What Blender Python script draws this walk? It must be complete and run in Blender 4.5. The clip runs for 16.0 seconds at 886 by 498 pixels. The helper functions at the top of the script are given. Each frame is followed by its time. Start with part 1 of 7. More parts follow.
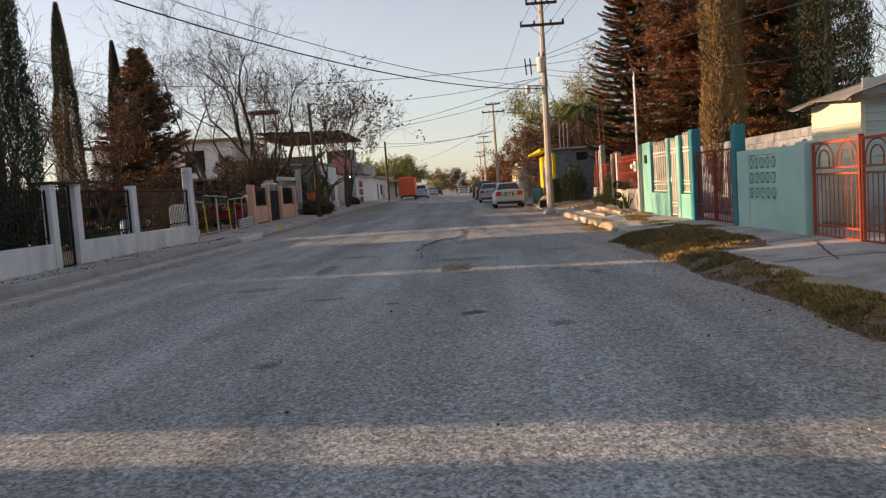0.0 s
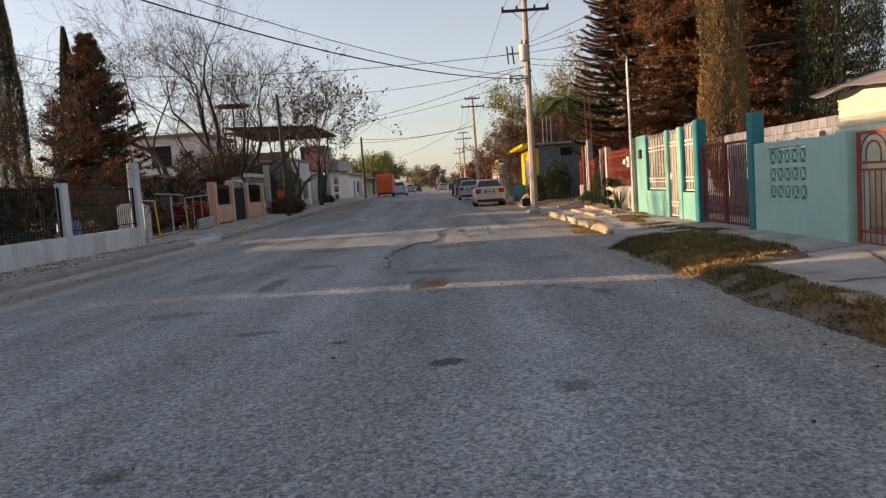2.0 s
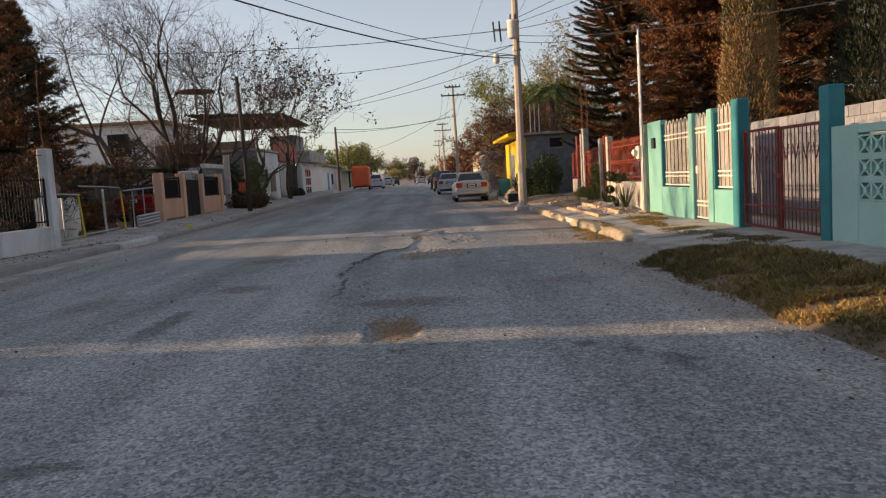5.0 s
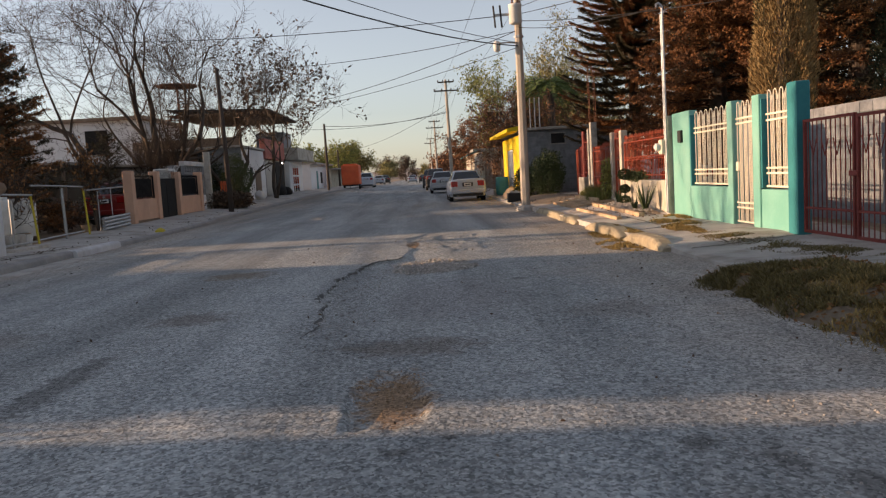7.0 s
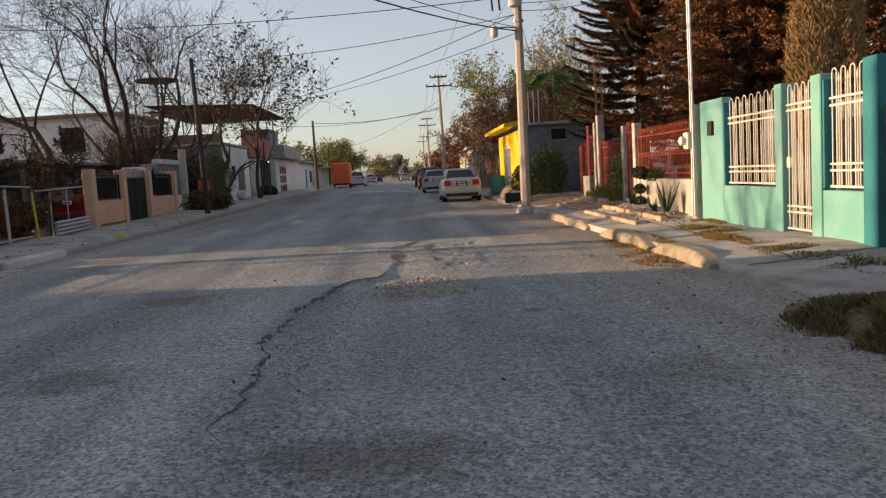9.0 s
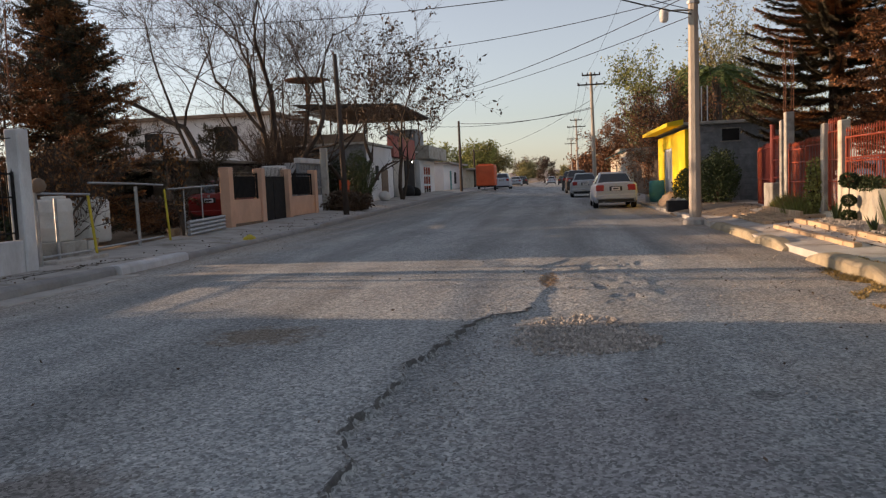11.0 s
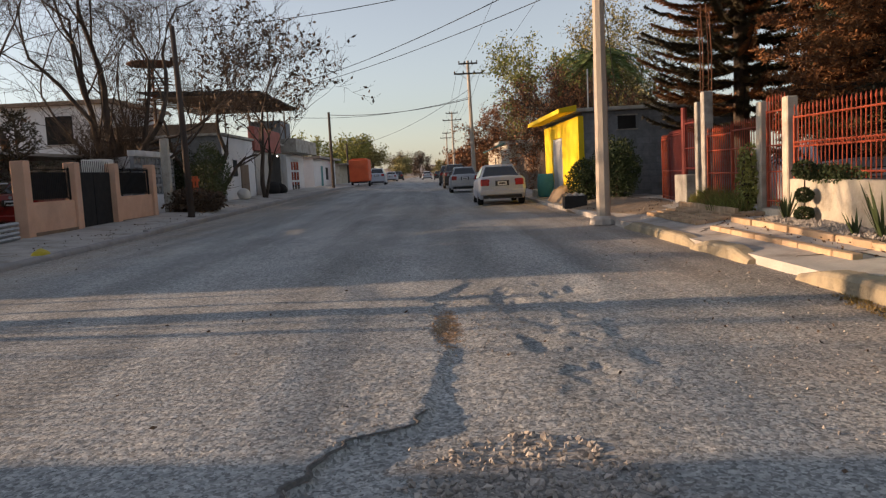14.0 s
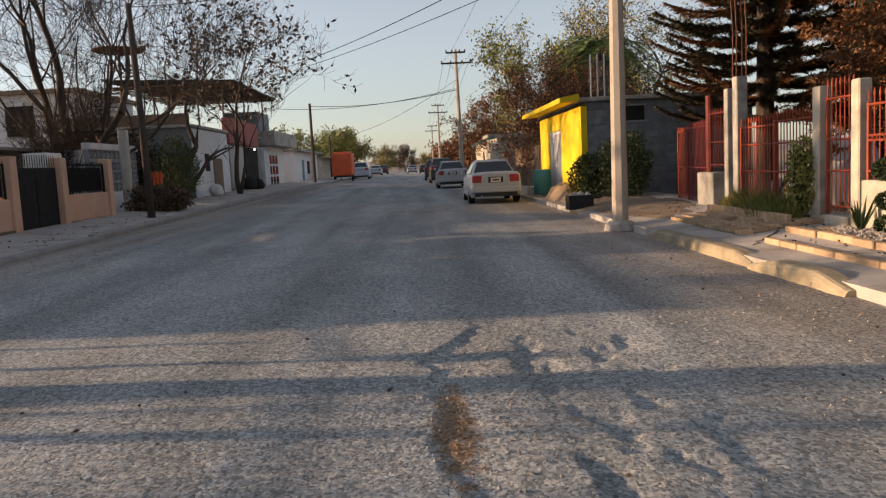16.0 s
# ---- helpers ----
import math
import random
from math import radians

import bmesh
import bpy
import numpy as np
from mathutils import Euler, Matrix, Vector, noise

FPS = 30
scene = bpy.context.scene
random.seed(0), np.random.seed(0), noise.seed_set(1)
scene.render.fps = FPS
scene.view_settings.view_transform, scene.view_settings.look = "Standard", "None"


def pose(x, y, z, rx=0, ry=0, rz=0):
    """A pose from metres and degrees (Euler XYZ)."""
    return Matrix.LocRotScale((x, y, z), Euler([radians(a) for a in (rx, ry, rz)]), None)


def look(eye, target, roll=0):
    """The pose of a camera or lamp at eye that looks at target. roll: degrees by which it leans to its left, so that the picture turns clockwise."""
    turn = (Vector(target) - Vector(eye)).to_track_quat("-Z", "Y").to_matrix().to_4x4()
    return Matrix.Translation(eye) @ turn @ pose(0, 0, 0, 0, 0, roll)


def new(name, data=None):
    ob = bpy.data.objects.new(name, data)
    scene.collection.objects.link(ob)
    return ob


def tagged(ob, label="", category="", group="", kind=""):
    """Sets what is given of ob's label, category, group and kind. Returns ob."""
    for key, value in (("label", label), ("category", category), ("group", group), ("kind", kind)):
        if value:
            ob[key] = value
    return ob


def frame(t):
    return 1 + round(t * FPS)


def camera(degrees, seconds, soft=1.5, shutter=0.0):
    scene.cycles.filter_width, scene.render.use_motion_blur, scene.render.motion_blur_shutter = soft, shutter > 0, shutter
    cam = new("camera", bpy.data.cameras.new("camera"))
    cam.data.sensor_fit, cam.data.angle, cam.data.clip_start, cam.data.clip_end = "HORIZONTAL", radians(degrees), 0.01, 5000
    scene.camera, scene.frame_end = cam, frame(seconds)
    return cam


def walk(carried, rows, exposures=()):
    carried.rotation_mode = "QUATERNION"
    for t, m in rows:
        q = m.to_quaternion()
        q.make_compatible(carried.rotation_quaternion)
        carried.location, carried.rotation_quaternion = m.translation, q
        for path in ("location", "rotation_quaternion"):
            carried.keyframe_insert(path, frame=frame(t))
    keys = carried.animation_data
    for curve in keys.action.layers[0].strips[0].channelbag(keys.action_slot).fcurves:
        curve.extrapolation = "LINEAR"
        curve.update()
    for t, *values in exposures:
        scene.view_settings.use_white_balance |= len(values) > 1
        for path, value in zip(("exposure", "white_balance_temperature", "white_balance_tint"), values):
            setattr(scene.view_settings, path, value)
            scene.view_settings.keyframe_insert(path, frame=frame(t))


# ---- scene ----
cam = camera(59.1, 16.0, soft=1.25)
PATH = [
    (0, (0.668, -6.227, 1.234), (0.592, -4.234, 1.084), -3.8),
    (0.5, (0.729, -5.667, 1.221), (0.661, -3.674, 1.068), -3.8),
    (1, (0.768, -5.134, 1.222), (0.723, -3.14, 1.067), -3.9),
    (1.5, (0.754, -4.586, 1.24), (0.719, -2.593, 1.082), -3.9),
    (2, (0.73, -4.037, 1.247), (0.705, -2.044, 1.086), -3.8),
    (2.5, (0.778, -3.489, 1.258), (0.763, -1.496, 1.094), -3.8),
    (3, (0.802, -2.934, 1.266), (0.793, -0.941, 1.099), -3.8),
    (3.5, (0.851, -2.345, 1.264), (0.847, -0.353, 1.094), -3.7),
    (4, (0.841, -1.785, 1.271), (0.843, 0.207, 1.098), -3.7),
    (4.2, (0.835, -1.537, 1.257), (0.844, 0.455, 1.081), -3.6),
    (6.5, (0.664, 0.996, 1.248), (0.707, 2.987, 1.063), -3.4),
    (7, (0.664, 1.538, 1.251), (0.715, 3.528, 1.064), -3.4),
    (7.5, (0.74, 2.098, 1.288), (0.801, 4.088, 1.099), -3.5),
    (8, (0.78, 2.686, 1.259), (0.849, 4.676, 1.07), -3.5),
    (8.2, (0.777, 2.922, 1.244), (0.848, 4.912, 1.052), -3.5),
    (10.3, (0.691, 5.172, 1.255), (0.704, 7.164, 1.073), -3.0),
    (10.5, (0.647, 5.416, 1.28), (0.577, 7.407, 1.105), -3.1),
    (11, (0.636, 5.995, 1.271), (0.341, 7.966, 1.104), -2.5),
    (11.5, (0.577, 6.587, 1.253), (0.199, 8.544, 1.088), -2.4),
    (12, (0.615, 7.216, 1.266), (0.259, 9.177, 1.101), -2.5),
    (12.5, (0.59, 7.815, 1.263), (0.292, 9.785, 1.097), -2.9),
    (13, (0.581, 8.464, 1.264), (0.537, 10.456, 1.084), -3.1),
    (13.5, (0.504, 9.045, 1.235), (0.513, 11.037, 1.048), -3.0),
    (14, (0.444, 9.678, 1.234), (0.461, 11.669, 1.041), -3.0),
    (14.5, (0.385, 10.268, 1.234), (0.412, 12.258, 1.037), -3.0),
    (15, (0.378, 10.882, 1.26), (0.413, 12.871, 1.058), -2.9),
    (15.5, (0.391, 11.442, 1.27), (0.438, 13.431, 1.064), -2.9),
    (16, (0.377, 12.026, 1.314), (0.432, 14.014, 1.102), -2.9),
]
walk(cam, [(t, look(eye, target, roll)) for t, eye, target, roll in PATH],
     exposures=[(0, 0.87, 7300, 18), (4, 0.74, 7050, 16), (10, 0.68, 7100, 17), (16, 0.67, 7050, 15)])

# ---- world and sun: a low evening sun from the west side of the street ----
SUN_EL, SUN_AZ = radians(9.8), radians(-84)
world = bpy.data.worlds.new("world")
scene.world = world
world.use_nodes = True
wn, wl = world.node_tree.nodes, world.node_tree.links
sky = wn.new("ShaderNodeTexSky")
sky.sky_type = 'NISHITA'
sky.sun_disc = False
sky.sun_elevation, sky.sun_rotation = SUN_EL, SUN_AZ
sky.air_density, sky.dust_density, sky.ozone_density = 1.0, 0.5, 3.0
thin = wn.new("ShaderNodeHueSaturation")
thin.inputs["Saturation"].default_value = 0.52
wl.new(sky.outputs[0], thin.inputs["Color"])
wl.new(thin.outputs[0], wn["Background"].inputs[0])
wn["Background"].inputs[1].default_value = 0.14
sun_data = bpy.data.lights.new("sun", 'SUN')
sun_data.energy, sun_data.angle, sun_data.color = 5.0, radians(0.6), (1.0, 0.70, 0.45)
sun = new("sun", sun_data)
to_sun = Vector((math.sin(SUN_AZ) * math.cos(SUN_EL), math.cos(SUN_AZ) * math.cos(SUN_EL), math.sin(SUN_EL)))
sun.rotation_mode = "QUATERNION"
sun.rotation_quaternion = to_sun.to_track_quat("Z", "Y")


# ---- materials ----
def mat(name, c1, c2, scale=4.0, rough=0.85, bump=0.25, fine=60.0, metal=0.0, rnd=0.0, stain=None, sscale=0.7, samount=0.5,
        stretch=(1, 1, 1), island=0.0, spec=0.3):
    """Two tones by a middle noise, a stain by a wide one, fine grain as relief."""
    m = bpy.data.materials.new(name)
    m.use_nodes = True
    n, l = m.node_tree.nodes, m.node_tree.links
    b = n["Principled BSDF"]
    b.inputs["Roughness"].default_value, b.inputs["Metallic"].default_value = rough, metal
    b.inputs["Specular IOR Level"].default_value = spec
    geo = n.new("ShaderNodeNewGeometry")
    mp = n.new("ShaderNodeMapping")
    mp.inputs["Scale"].default_value = stretch
    l.new(geo.outputs["Position"], mp.inputs[0])

    def noise_of(sc, detail):
        t = n.new("ShaderNodeTexNoise")
        t.inputs["Scale"].default_value, t.inputs["Detail"].default_value = sc, detail
        t.inputs["Roughness"].default_value = 0.65
        l.new(mp.outputs[0], t.inputs[0])
        return t

    def mixed(fac, a, bb):
        x = n.new("ShaderNodeMix")
        x.data_type = 'RGBA'
        l.new(fac, x.inputs[0]) if not isinstance(fac, float) else None
        if isinstance(a, tuple):
            x.inputs[6].default_value = (*a, 1)
        else:
            l.new(a, x.inputs[6])
        if isinstance(bb, tuple):
            x.inputs[7].default_value = (*bb, 1)
        else:
            l.new(bb, x.inputs[7])
        return x

    def ramped(sock, lo, hi, top=1.0):
        r = n.new("ShaderNodeMapRange")
        r.inputs[1].default_value, r.inputs[2].default_value, r.inputs[4].default_value = lo, hi, top
        l.new(sock, r.inputs[0])
        return r.outputs[0]

    mid = noise_of(scale, 6)
    out = mixed(ramped(mid.outputs[0], 0.35, 0.65), c1, c2).outputs[2]
    if stain:
        wide = noise_of(sscale, 5)
        out = mixed(ramped(wide.outputs[0], 0.48, 0.68, samount), out, stain).outputs[2]
    grain = noise_of(fine, 3)
    dark = mixed(ramped(grain.outputs[0], 0.3, 0.75, 0.28), out, tuple(c * 0.55 for c in c1)).outputs[2]
    out = dark
    if rnd or island:
        hsv = n.new("ShaderNodeHueSaturation")
        r = n.new("ShaderNodeMapRange")
        k = rnd or island
        r.inputs[3].default_value, r.inputs[4].default_value = 1 - k, 1 + k
        if rnd:
            oi = n.new("ShaderNodeObjectInfo")
            l.new(oi.outputs["Random"], r.inputs[0])
        else:
            l.new(geo.outputs["Random Per Island"], r.inputs[0])
        l.new(r.outputs[0], hsv.inputs["Value"])
        l.new(out, hsv.inputs["Color"])
        out = hsv.outputs[0]
    l.new(out, b.inputs["Base Color"])
    if bump:
        bp = n.new("ShaderNodeBump")
        bp.inputs["Strength"].default_value, bp.inputs["Distance"].default_value = bump, 0.02
        l.new(grain.outputs[0], bp.inputs["Height"])
        l.new(bp.outputs[0], b.inputs["Normal"])
    return m


def leaf_mat(name, c1, c2, trans=0.25):
    m = mat(name, c1, c2, scale=0.9, rough=0.7, bump=0, fine=12, island=0.35)
    m.node_tree.nodes["Principled BSDF"].inputs["Subsurface Weight"].default_value = 0.0
    return m


SOIL, OIL, WORN = (0.25, 0.165, 0.10), (0.09, 0.085, 0.08), (0.19, 0.175, 0.16)
STAINS = [(0.44, 5.86, 0.26, 0.70, SOIL, 0.95), (0.63, 1.27, 0.15, 0.16, OIL, 0.9), (-0.26, 2.22, 0.11, 0.09, OIL, 0.8), (-1.55, 8.9, 0.5, 0.45, WORN, 0.8),
          (-1.76, 6.6, 0.17, 1.15, OIL, 0.6), (1.83, 4.82, 0.10, 0.13, OIL, 0.7), (2.08, 4.6, 0.12, 0.22, OIL, 0.6), (2.3, 4.2, 0.16, 0.3, OIL, 0.6), (0.22, 7.15, 0.28, 0.3, OIL, 0.55), (0.72, 5.09, 0.06, 0.06, OIL, 0.8), (0.49, 4.93, 0.09, 0.07, OIL, 0.6), (0.83, 10.2, 0.04, 0.05, OIL, 0.9), (1.21, 10.05, 0.12, 0.12, OIL, 0.5), (1.73, 10.46, 0.12, 0.14, OIL, 0.5), (0.50, 15.8, 0.13, 0.9, SOIL, 0.95), (-1.9, 12.3, 0.6, 0.5, (0.2, 0.16, 0.12), 0.8),
          (0.6, 7.1, 0.6, 0.35, WORN, 0.85), (1.4, 0.5, 0.16, 0.16, OIL, 0.6), (-1.1, 2.9, 0.3, 0.14, OIL, 0.55), (0.75, 12.4, 0.7, 1.0, (0.24, 0.21, 0.18), 0.6),
          (-2.3, 4.3, 0.45, 0.3, WORN, 0.7), (-3.1, 8.2, 0.5, 0.8, WORN, 0.6), (0.9, 9.5, 0.9, 1.8, (0.24, 0.23, 0.23), 0.55), (-0.9, -0.6, 0.16, 0.1, OIL, 0.6), (2.3, 8.2, 0.6, 0.5, WORN, 0.5)]


def road_mat():
    m = mat("worn_asphalt", (0.265, 0.285, 0.29), (0.355, 0.37, 0.365), scale=1.6, rough=0.95, bump=0.5, fine=26,
            stain=(0.185, 0.20, 0.205), sscale=0.5, samount=0.7, stretch=(1, 0.45, 1), spec=0.15)
    n, l = m.node_tree.nodes, m.node_tree.links
    b = n["Principled BSDF"]
    geo = n.new("ShaderNodeNewGeometry")
    # chips of stone in the seal
    v = n.new("ShaderNodeTexVoronoi")
    v.inputs["Scale"].default_value = 66
    warp = n.new("ShaderNodeMapping")
    warp.inputs["Scale"].default_value = (1, 0.8, 1)
    wob = n.new("ShaderNodeTexNoise")
    wob.inputs["Scale"].default_value, wob.inputs["Detail"].default_value = 38, 3
    l.new(geo.outputs["Position"], wob.inputs[0])
    shift = n.new("ShaderNodeVectorMath")
    shift.operation = 'MULTIPLY_ADD'
    shift.inputs[1].default_value = (0.03, 0.03, 0.03)
    l.new(wob.outputs["Color"], shift.inputs[0])
    l.new(geo.outputs["Position"], shift.inputs[2])
    l.new(shift.outputs[0], warp.inputs[0])
    l.new(warp.outputs[0], v.inputs[0])
    sep = n.new("ShaderNodeSeparateColor")
    l.new(v.outputs["Color"], sep.inputs[0])
    chip = n.new("ShaderNodeMapRange")
    chip.inputs[3].default_value, chip.inputs[4].default_value = 0.50, 1.45
    l.new(sep.outputs[0], chip.inputs[0])
    hsv = n.new("ShaderNodeHueSaturation")
    prev = b.inputs["Base Color"].links[0].from_socket
    # bleached clusters
    c = n.new("ShaderNodeTexNoise")
    c.inputs["Scale"].default_value, c.inputs["Detail"].default_value = 21.0, 9
    l.new(warp.outputs[0], c.inputs[0])
    cr = n.new("ShaderNodeMapRange")
    cr.inputs[1].default_value, cr.inputs[2].default_value = 0.42, 0.68
    cr.inputs[4].default_value = 0.5
    l.new(c.outputs[0], cr.inputs[0])
    mx = n.new("ShaderNodeMix")
    mx.data_type = 'RGBA'
    l.new(cr.outputs[0], mx.inputs[0])
    l.new(prev, mx.inputs[6])
    mx.inputs[7].default_value = (0.52, 0.52, 0.50, 1)
    # tan dust that has gathered along both gutters
    px = n.new("ShaderNodeSeparateXYZ")
    l.new(geo.outputs["Position"], px.inputs[0])
    off = n.new("ShaderNodeMath")
    off.operation = 'ADD'
    off.inputs[1].default_value = 1.2
    l.new(px.outputs[0], off.inputs[0])
    ab = n.new("ShaderNodeMath")
    ab.operation = 'ABSOLUTE'
    l.new(off.outputs[0], ab.inputs[0])
    w = n.new("ShaderNodeTexNoise")
    w.inputs["Scale"].default_value, w.inputs["Detail"].default_value = 0.8, 5
    l.new(geo.outputs["Position"], w.inputs[0])
    ad = n.new("ShaderNodeMath")
    ad.operation = 'MULTIPLY_ADD'
    ad.inputs[1].default_value = 3.0
    l.new(w.outputs[0], ad.inputs[0])
    l.new(ab.outputs[0], ad.inputs[2])
    dr = n.new("ShaderNodeMapRange")
    dr.inputs[1].default_value, dr.inputs[2].default_value, dr.inputs[4].default_value = 4.6, 6.8, 0.7
    l.new(ad.outputs[0], dr.inputs[0])
    m2 = n.new("ShaderNodeMix")
    m2.data_type = 'RGBA'
    l.new(dr.outputs[0], m2.inputs[0])
    l.new(mx.outputs[2], m2.inputs[6])
    m2.inputs[7].default_value = (0.36, 0.30, 0.24, 1)
    # wheel tracks: long pale and dark streaks down the street
    tm = n.new("ShaderNodeMapping")
    tm.inputs["Scale"].default_value = (0.75, 0.045, 1)
    l.new(geo.outputs["Position"], tm.inputs[0])
    tn = n.new("ShaderNodeTexNoise")
    tn.inputs["Scale"].default_value, tn.inputs["Detail"].default_value = 1.6, 6
    l.new(tm.outputs[0], tn.inputs[0])
    tr2 = n.new("ShaderNodeMapRange")
    tr2.inputs[1].default_value, tr2.inputs[2].default_value = 0.36, 0.64
    tr2.inputs[3].default_value, tr2.inputs[4].default_value = 0.76, 1.16
    l.new(tn.outputs[0], tr2.inputs[0])
    th = n.new("ShaderNodeHueSaturation")
    l.new(tr2.outputs[0], th.inputs["Value"])
    l.new(m2.outputs[2], th.inputs["Color"])
    last = th.outputs[0]
    # soil and oil stains with ragged outlines: centre, half sizes, colour, strength
    rag = n.new("ShaderNodeTexNoise")
    rag.inputs["Scale"].default_value, rag.inputs["Detail"].default_value, rag.inputs["Roughness"].default_value = 7.0, 9, 0.75
    l.new(geo.outputs["Position"], rag.inputs[0])
    for cx, cy, rx, ry, col, amount in STAINS:
        mp2 = n.new("ShaderNodeMapping")
        mp2.vector_type = 'TEXTURE'
        mp2.inputs["Location"].default_value = (cx, cy, 0)
        mp2.inputs["Scale"].default_value = (rx, ry, 1000)
        l.new(geo.outputs["Position"], mp2.inputs[0])
        ln = n.new("ShaderNodeVectorMath")
        ln.operation = 'LENGTH'
        l.new(mp2.outputs[0], ln.inputs[0])
        ma = n.new("ShaderNodeMath")
        ma.operation = 'MULTIPLY_ADD'
        ma.inputs[1].default_value = 2.6
        l.new(rag.outputs[0], ma.inputs[0])
        l.new(ln.outputs["Value"], ma.inputs[2])
        mr = n.new("ShaderNodeMapRange")
        mr.inputs[1].default_value, mr.inputs[2].default_value = 2.25, 1.80
        mr.inputs[3].default_value, mr.inputs[4].default_value = 0.0, amount
        l.new(ma.outputs[0], mr.inputs[0])
        mm = n.new("ShaderNodeMix")
        mm.data_type = 'RGBA'
        l.new(mr.outputs[0], mm.inputs[0])
        l.new(last, mm.inputs[6])
        mm.inputs[7].default_value = (*col, 1)
        last = mm.outputs[2]
    l.new(chip.outputs[0], hsv.inputs["Value"])
    l.new(last, hsv.inputs["Color"])
    l.new(hsv.outputs[0], b.inputs["Base Color"])
    bp = n.new("ShaderNodeBump")
    bp.inputs["Strength"].default_value, bp.inputs["Distance"].default_value = 0.30, 0.005
    l.new(v.outputs["Distance"], bp.inputs["Height"])
    bp.invert = True
    bp2 = n.new("ShaderNodeBump")
    bp2.inputs["Strength"].default_value, bp2.inputs["Distance"].default_value = 0.42, 0.020
    l.new(c.outputs[0], bp2.inputs["Height"])
    l.new(bp2.outputs[0], bp.inputs["Normal"])
    l.new(bp.outputs[0], b.inputs["Normal"])
    return m


M = {}
M["road"] = road_mat()
M["dirt"] = mat("dry_dirt", (0.26, 0.19, 0.13), (0.36, 0.28, 0.20), 2.5, 0.97, 0.6, 45, stain=(0.17, 0.13, 0.09))
M["verge"] = mat("dark_verge_soil", (0.15, 0.115, 0.08), (0.25, 0.195, 0.135), 3.0, 0.97, 0.7, 35, stain=(0.11, 0.085, 0.06), sscale=1.5)
M["darkdirt"] = mat("dark_dirt", (0.10, 0.085, 0.07), (0.16, 0.13, 0.10), 4, 0.97, 0.6, 45)
M["pave"] = mat("old_concrete_paving", (0.41, 0.39, 0.36), (0.52, 0.49, 0.45), 2.2, 0.92, 0.35, 50, stain=(0.20, 0.17, 0.135), sscale=1.3, samount=0.75)
M["conc"] = mat("grey_concrete", (0.37, 0.35, 0.31), (0.49, 0.465, 0.415), 3, 0.9, 0.45, 45, stain=(0.16, 0.145, 0.125), sscale=2.0, samount=0.8, rnd=0.08)
M["concpale"] = mat("pale_rendered_concrete", (0.45, 0.41, 0.33), (0.58, 0.53, 0.44), 4.5, 0.9, 0.45, 45, stain=(0.25, 0.21, 0.165), sscale=2.0, samount=0.75, rnd=0.08)
M["block"] = mat("concrete_block", (0.20, 0.21, 0.225), (0.30, 0.31, 0.325), 5, 0.95, 0.5, 70, rnd=0.14)
M["kerb"] = mat("yellowed_kerb_paint", (0.36, 0.30, 0.20), (0.45, 0.385, 0.27), 5, 0.9, 0.6, 40, stain=(0.21, 0.18, 0.14), sscale=2.8, samount=0.8, rnd=0.08)
M["kerbgrey"] = mat("grey_kerb_concrete", (0.27, 0.265, 0.26), (0.36, 0.35, 0.34), 3, 0.92, 0.4, 40, stain=(0.18, 0.17, 0.17), sscale=1.4)
M["white"] = mat("chalky_white_paint", (0.56, 0.57, 0.59), (0.66, 0.67, 0.68), 1.8, 0.85, 0.2, 40, stain=(0.36, 0.35, 0.34), sscale=1.6, samount=0.6, stretch=(1, 1, 0.4))
M["whitehouse"] = mat("white_house_render", (0.70, 0.70, 0.71), (0.80, 0.80, 0.80), 1.2, 0.85, 0.15, 30, stain=(0.52, 0.51, 0.50), sscale=0.6)
M["teal"] = mat("sea_green_paint", (0.145, 0.385, 0.33), (0.195, 0.45, 0.385), 1.5, 0.75, 0.2, 50, stain=(0.29, 0.48, 0.42), sscale=0.8, samount=0.5)
M["mint"] = mat("faded_mint_paint", (0.34, 0.56, 0.49), (0.41, 0.62, 0.55), 1.5, 0.8, 0.2, 50, stain=(0.30, 0.44, 0.40), sscale=0.8, samount=0.5)
M["tealdark"] = mat("deep_teal_paint", (0.02, 0.17, 0.19), (0.03, 0.22, 0.24), 2.0, 0.7, 0.15, 50)
M["peach"] = mat("peach_paint", (0.60, 0.37, 0.26), (0.68, 0.43, 0.31), 1.6, 0.85, 0.2, 45, stain=(0.45, 0.30, 0.22), sscale=1.1)
M["yellow"] = mat("bright_yellow_paint", (0.78, 0.55, 0.01), (0.86, 0.64, 0.03), 1.6, 0.75, 0.15, 45, stain=(0.62, 0.44, 0.04), sscale=1.4, samount=0.4)
M["red"] = mat("rust_red_paint", (0.30, 0.052, 0.025), (0.39, 0.08, 0.034), 6, 0.6, 0.15, 60, stain=(0.30, 0.08, 0.045), sscale=4, rnd=0.12)
M["darkred"] = mat("dull_oxide_red_paint", (0.17, 0.032, 0.026), (0.24, 0.045, 0.035), 5, 0.65, 0.15, 60, rnd=0.12)
M["cream"] = mat("cream_metal_paint", (0.70, 0.64, 0.50), (0.78, 0.72, 0.58), 5, 0.55, 0.1, 60, rnd=0.08)
M["black"] = mat("black_metal_paint", (0.012, 0.012, 0.013), (0.022, 0.021, 0.021), 5, 0.8, 0.1, 60, spec=0.2)
# near-black sheet colour: the shade inside windows, doorways and the shed, painted on
M["dark"] = mat("unlit_interior_black", (0.015, 0.014, 0.013), (0.03, 0.028, 0.026), 1.0, 0.9, 0.1, 20)
M["galv"] = mat("galvanised_pipe", (0.33, 0.34, 0.35), (0.44, 0.45, 0.46), 6, 0.45, 0.1, 60, metal=0.8)
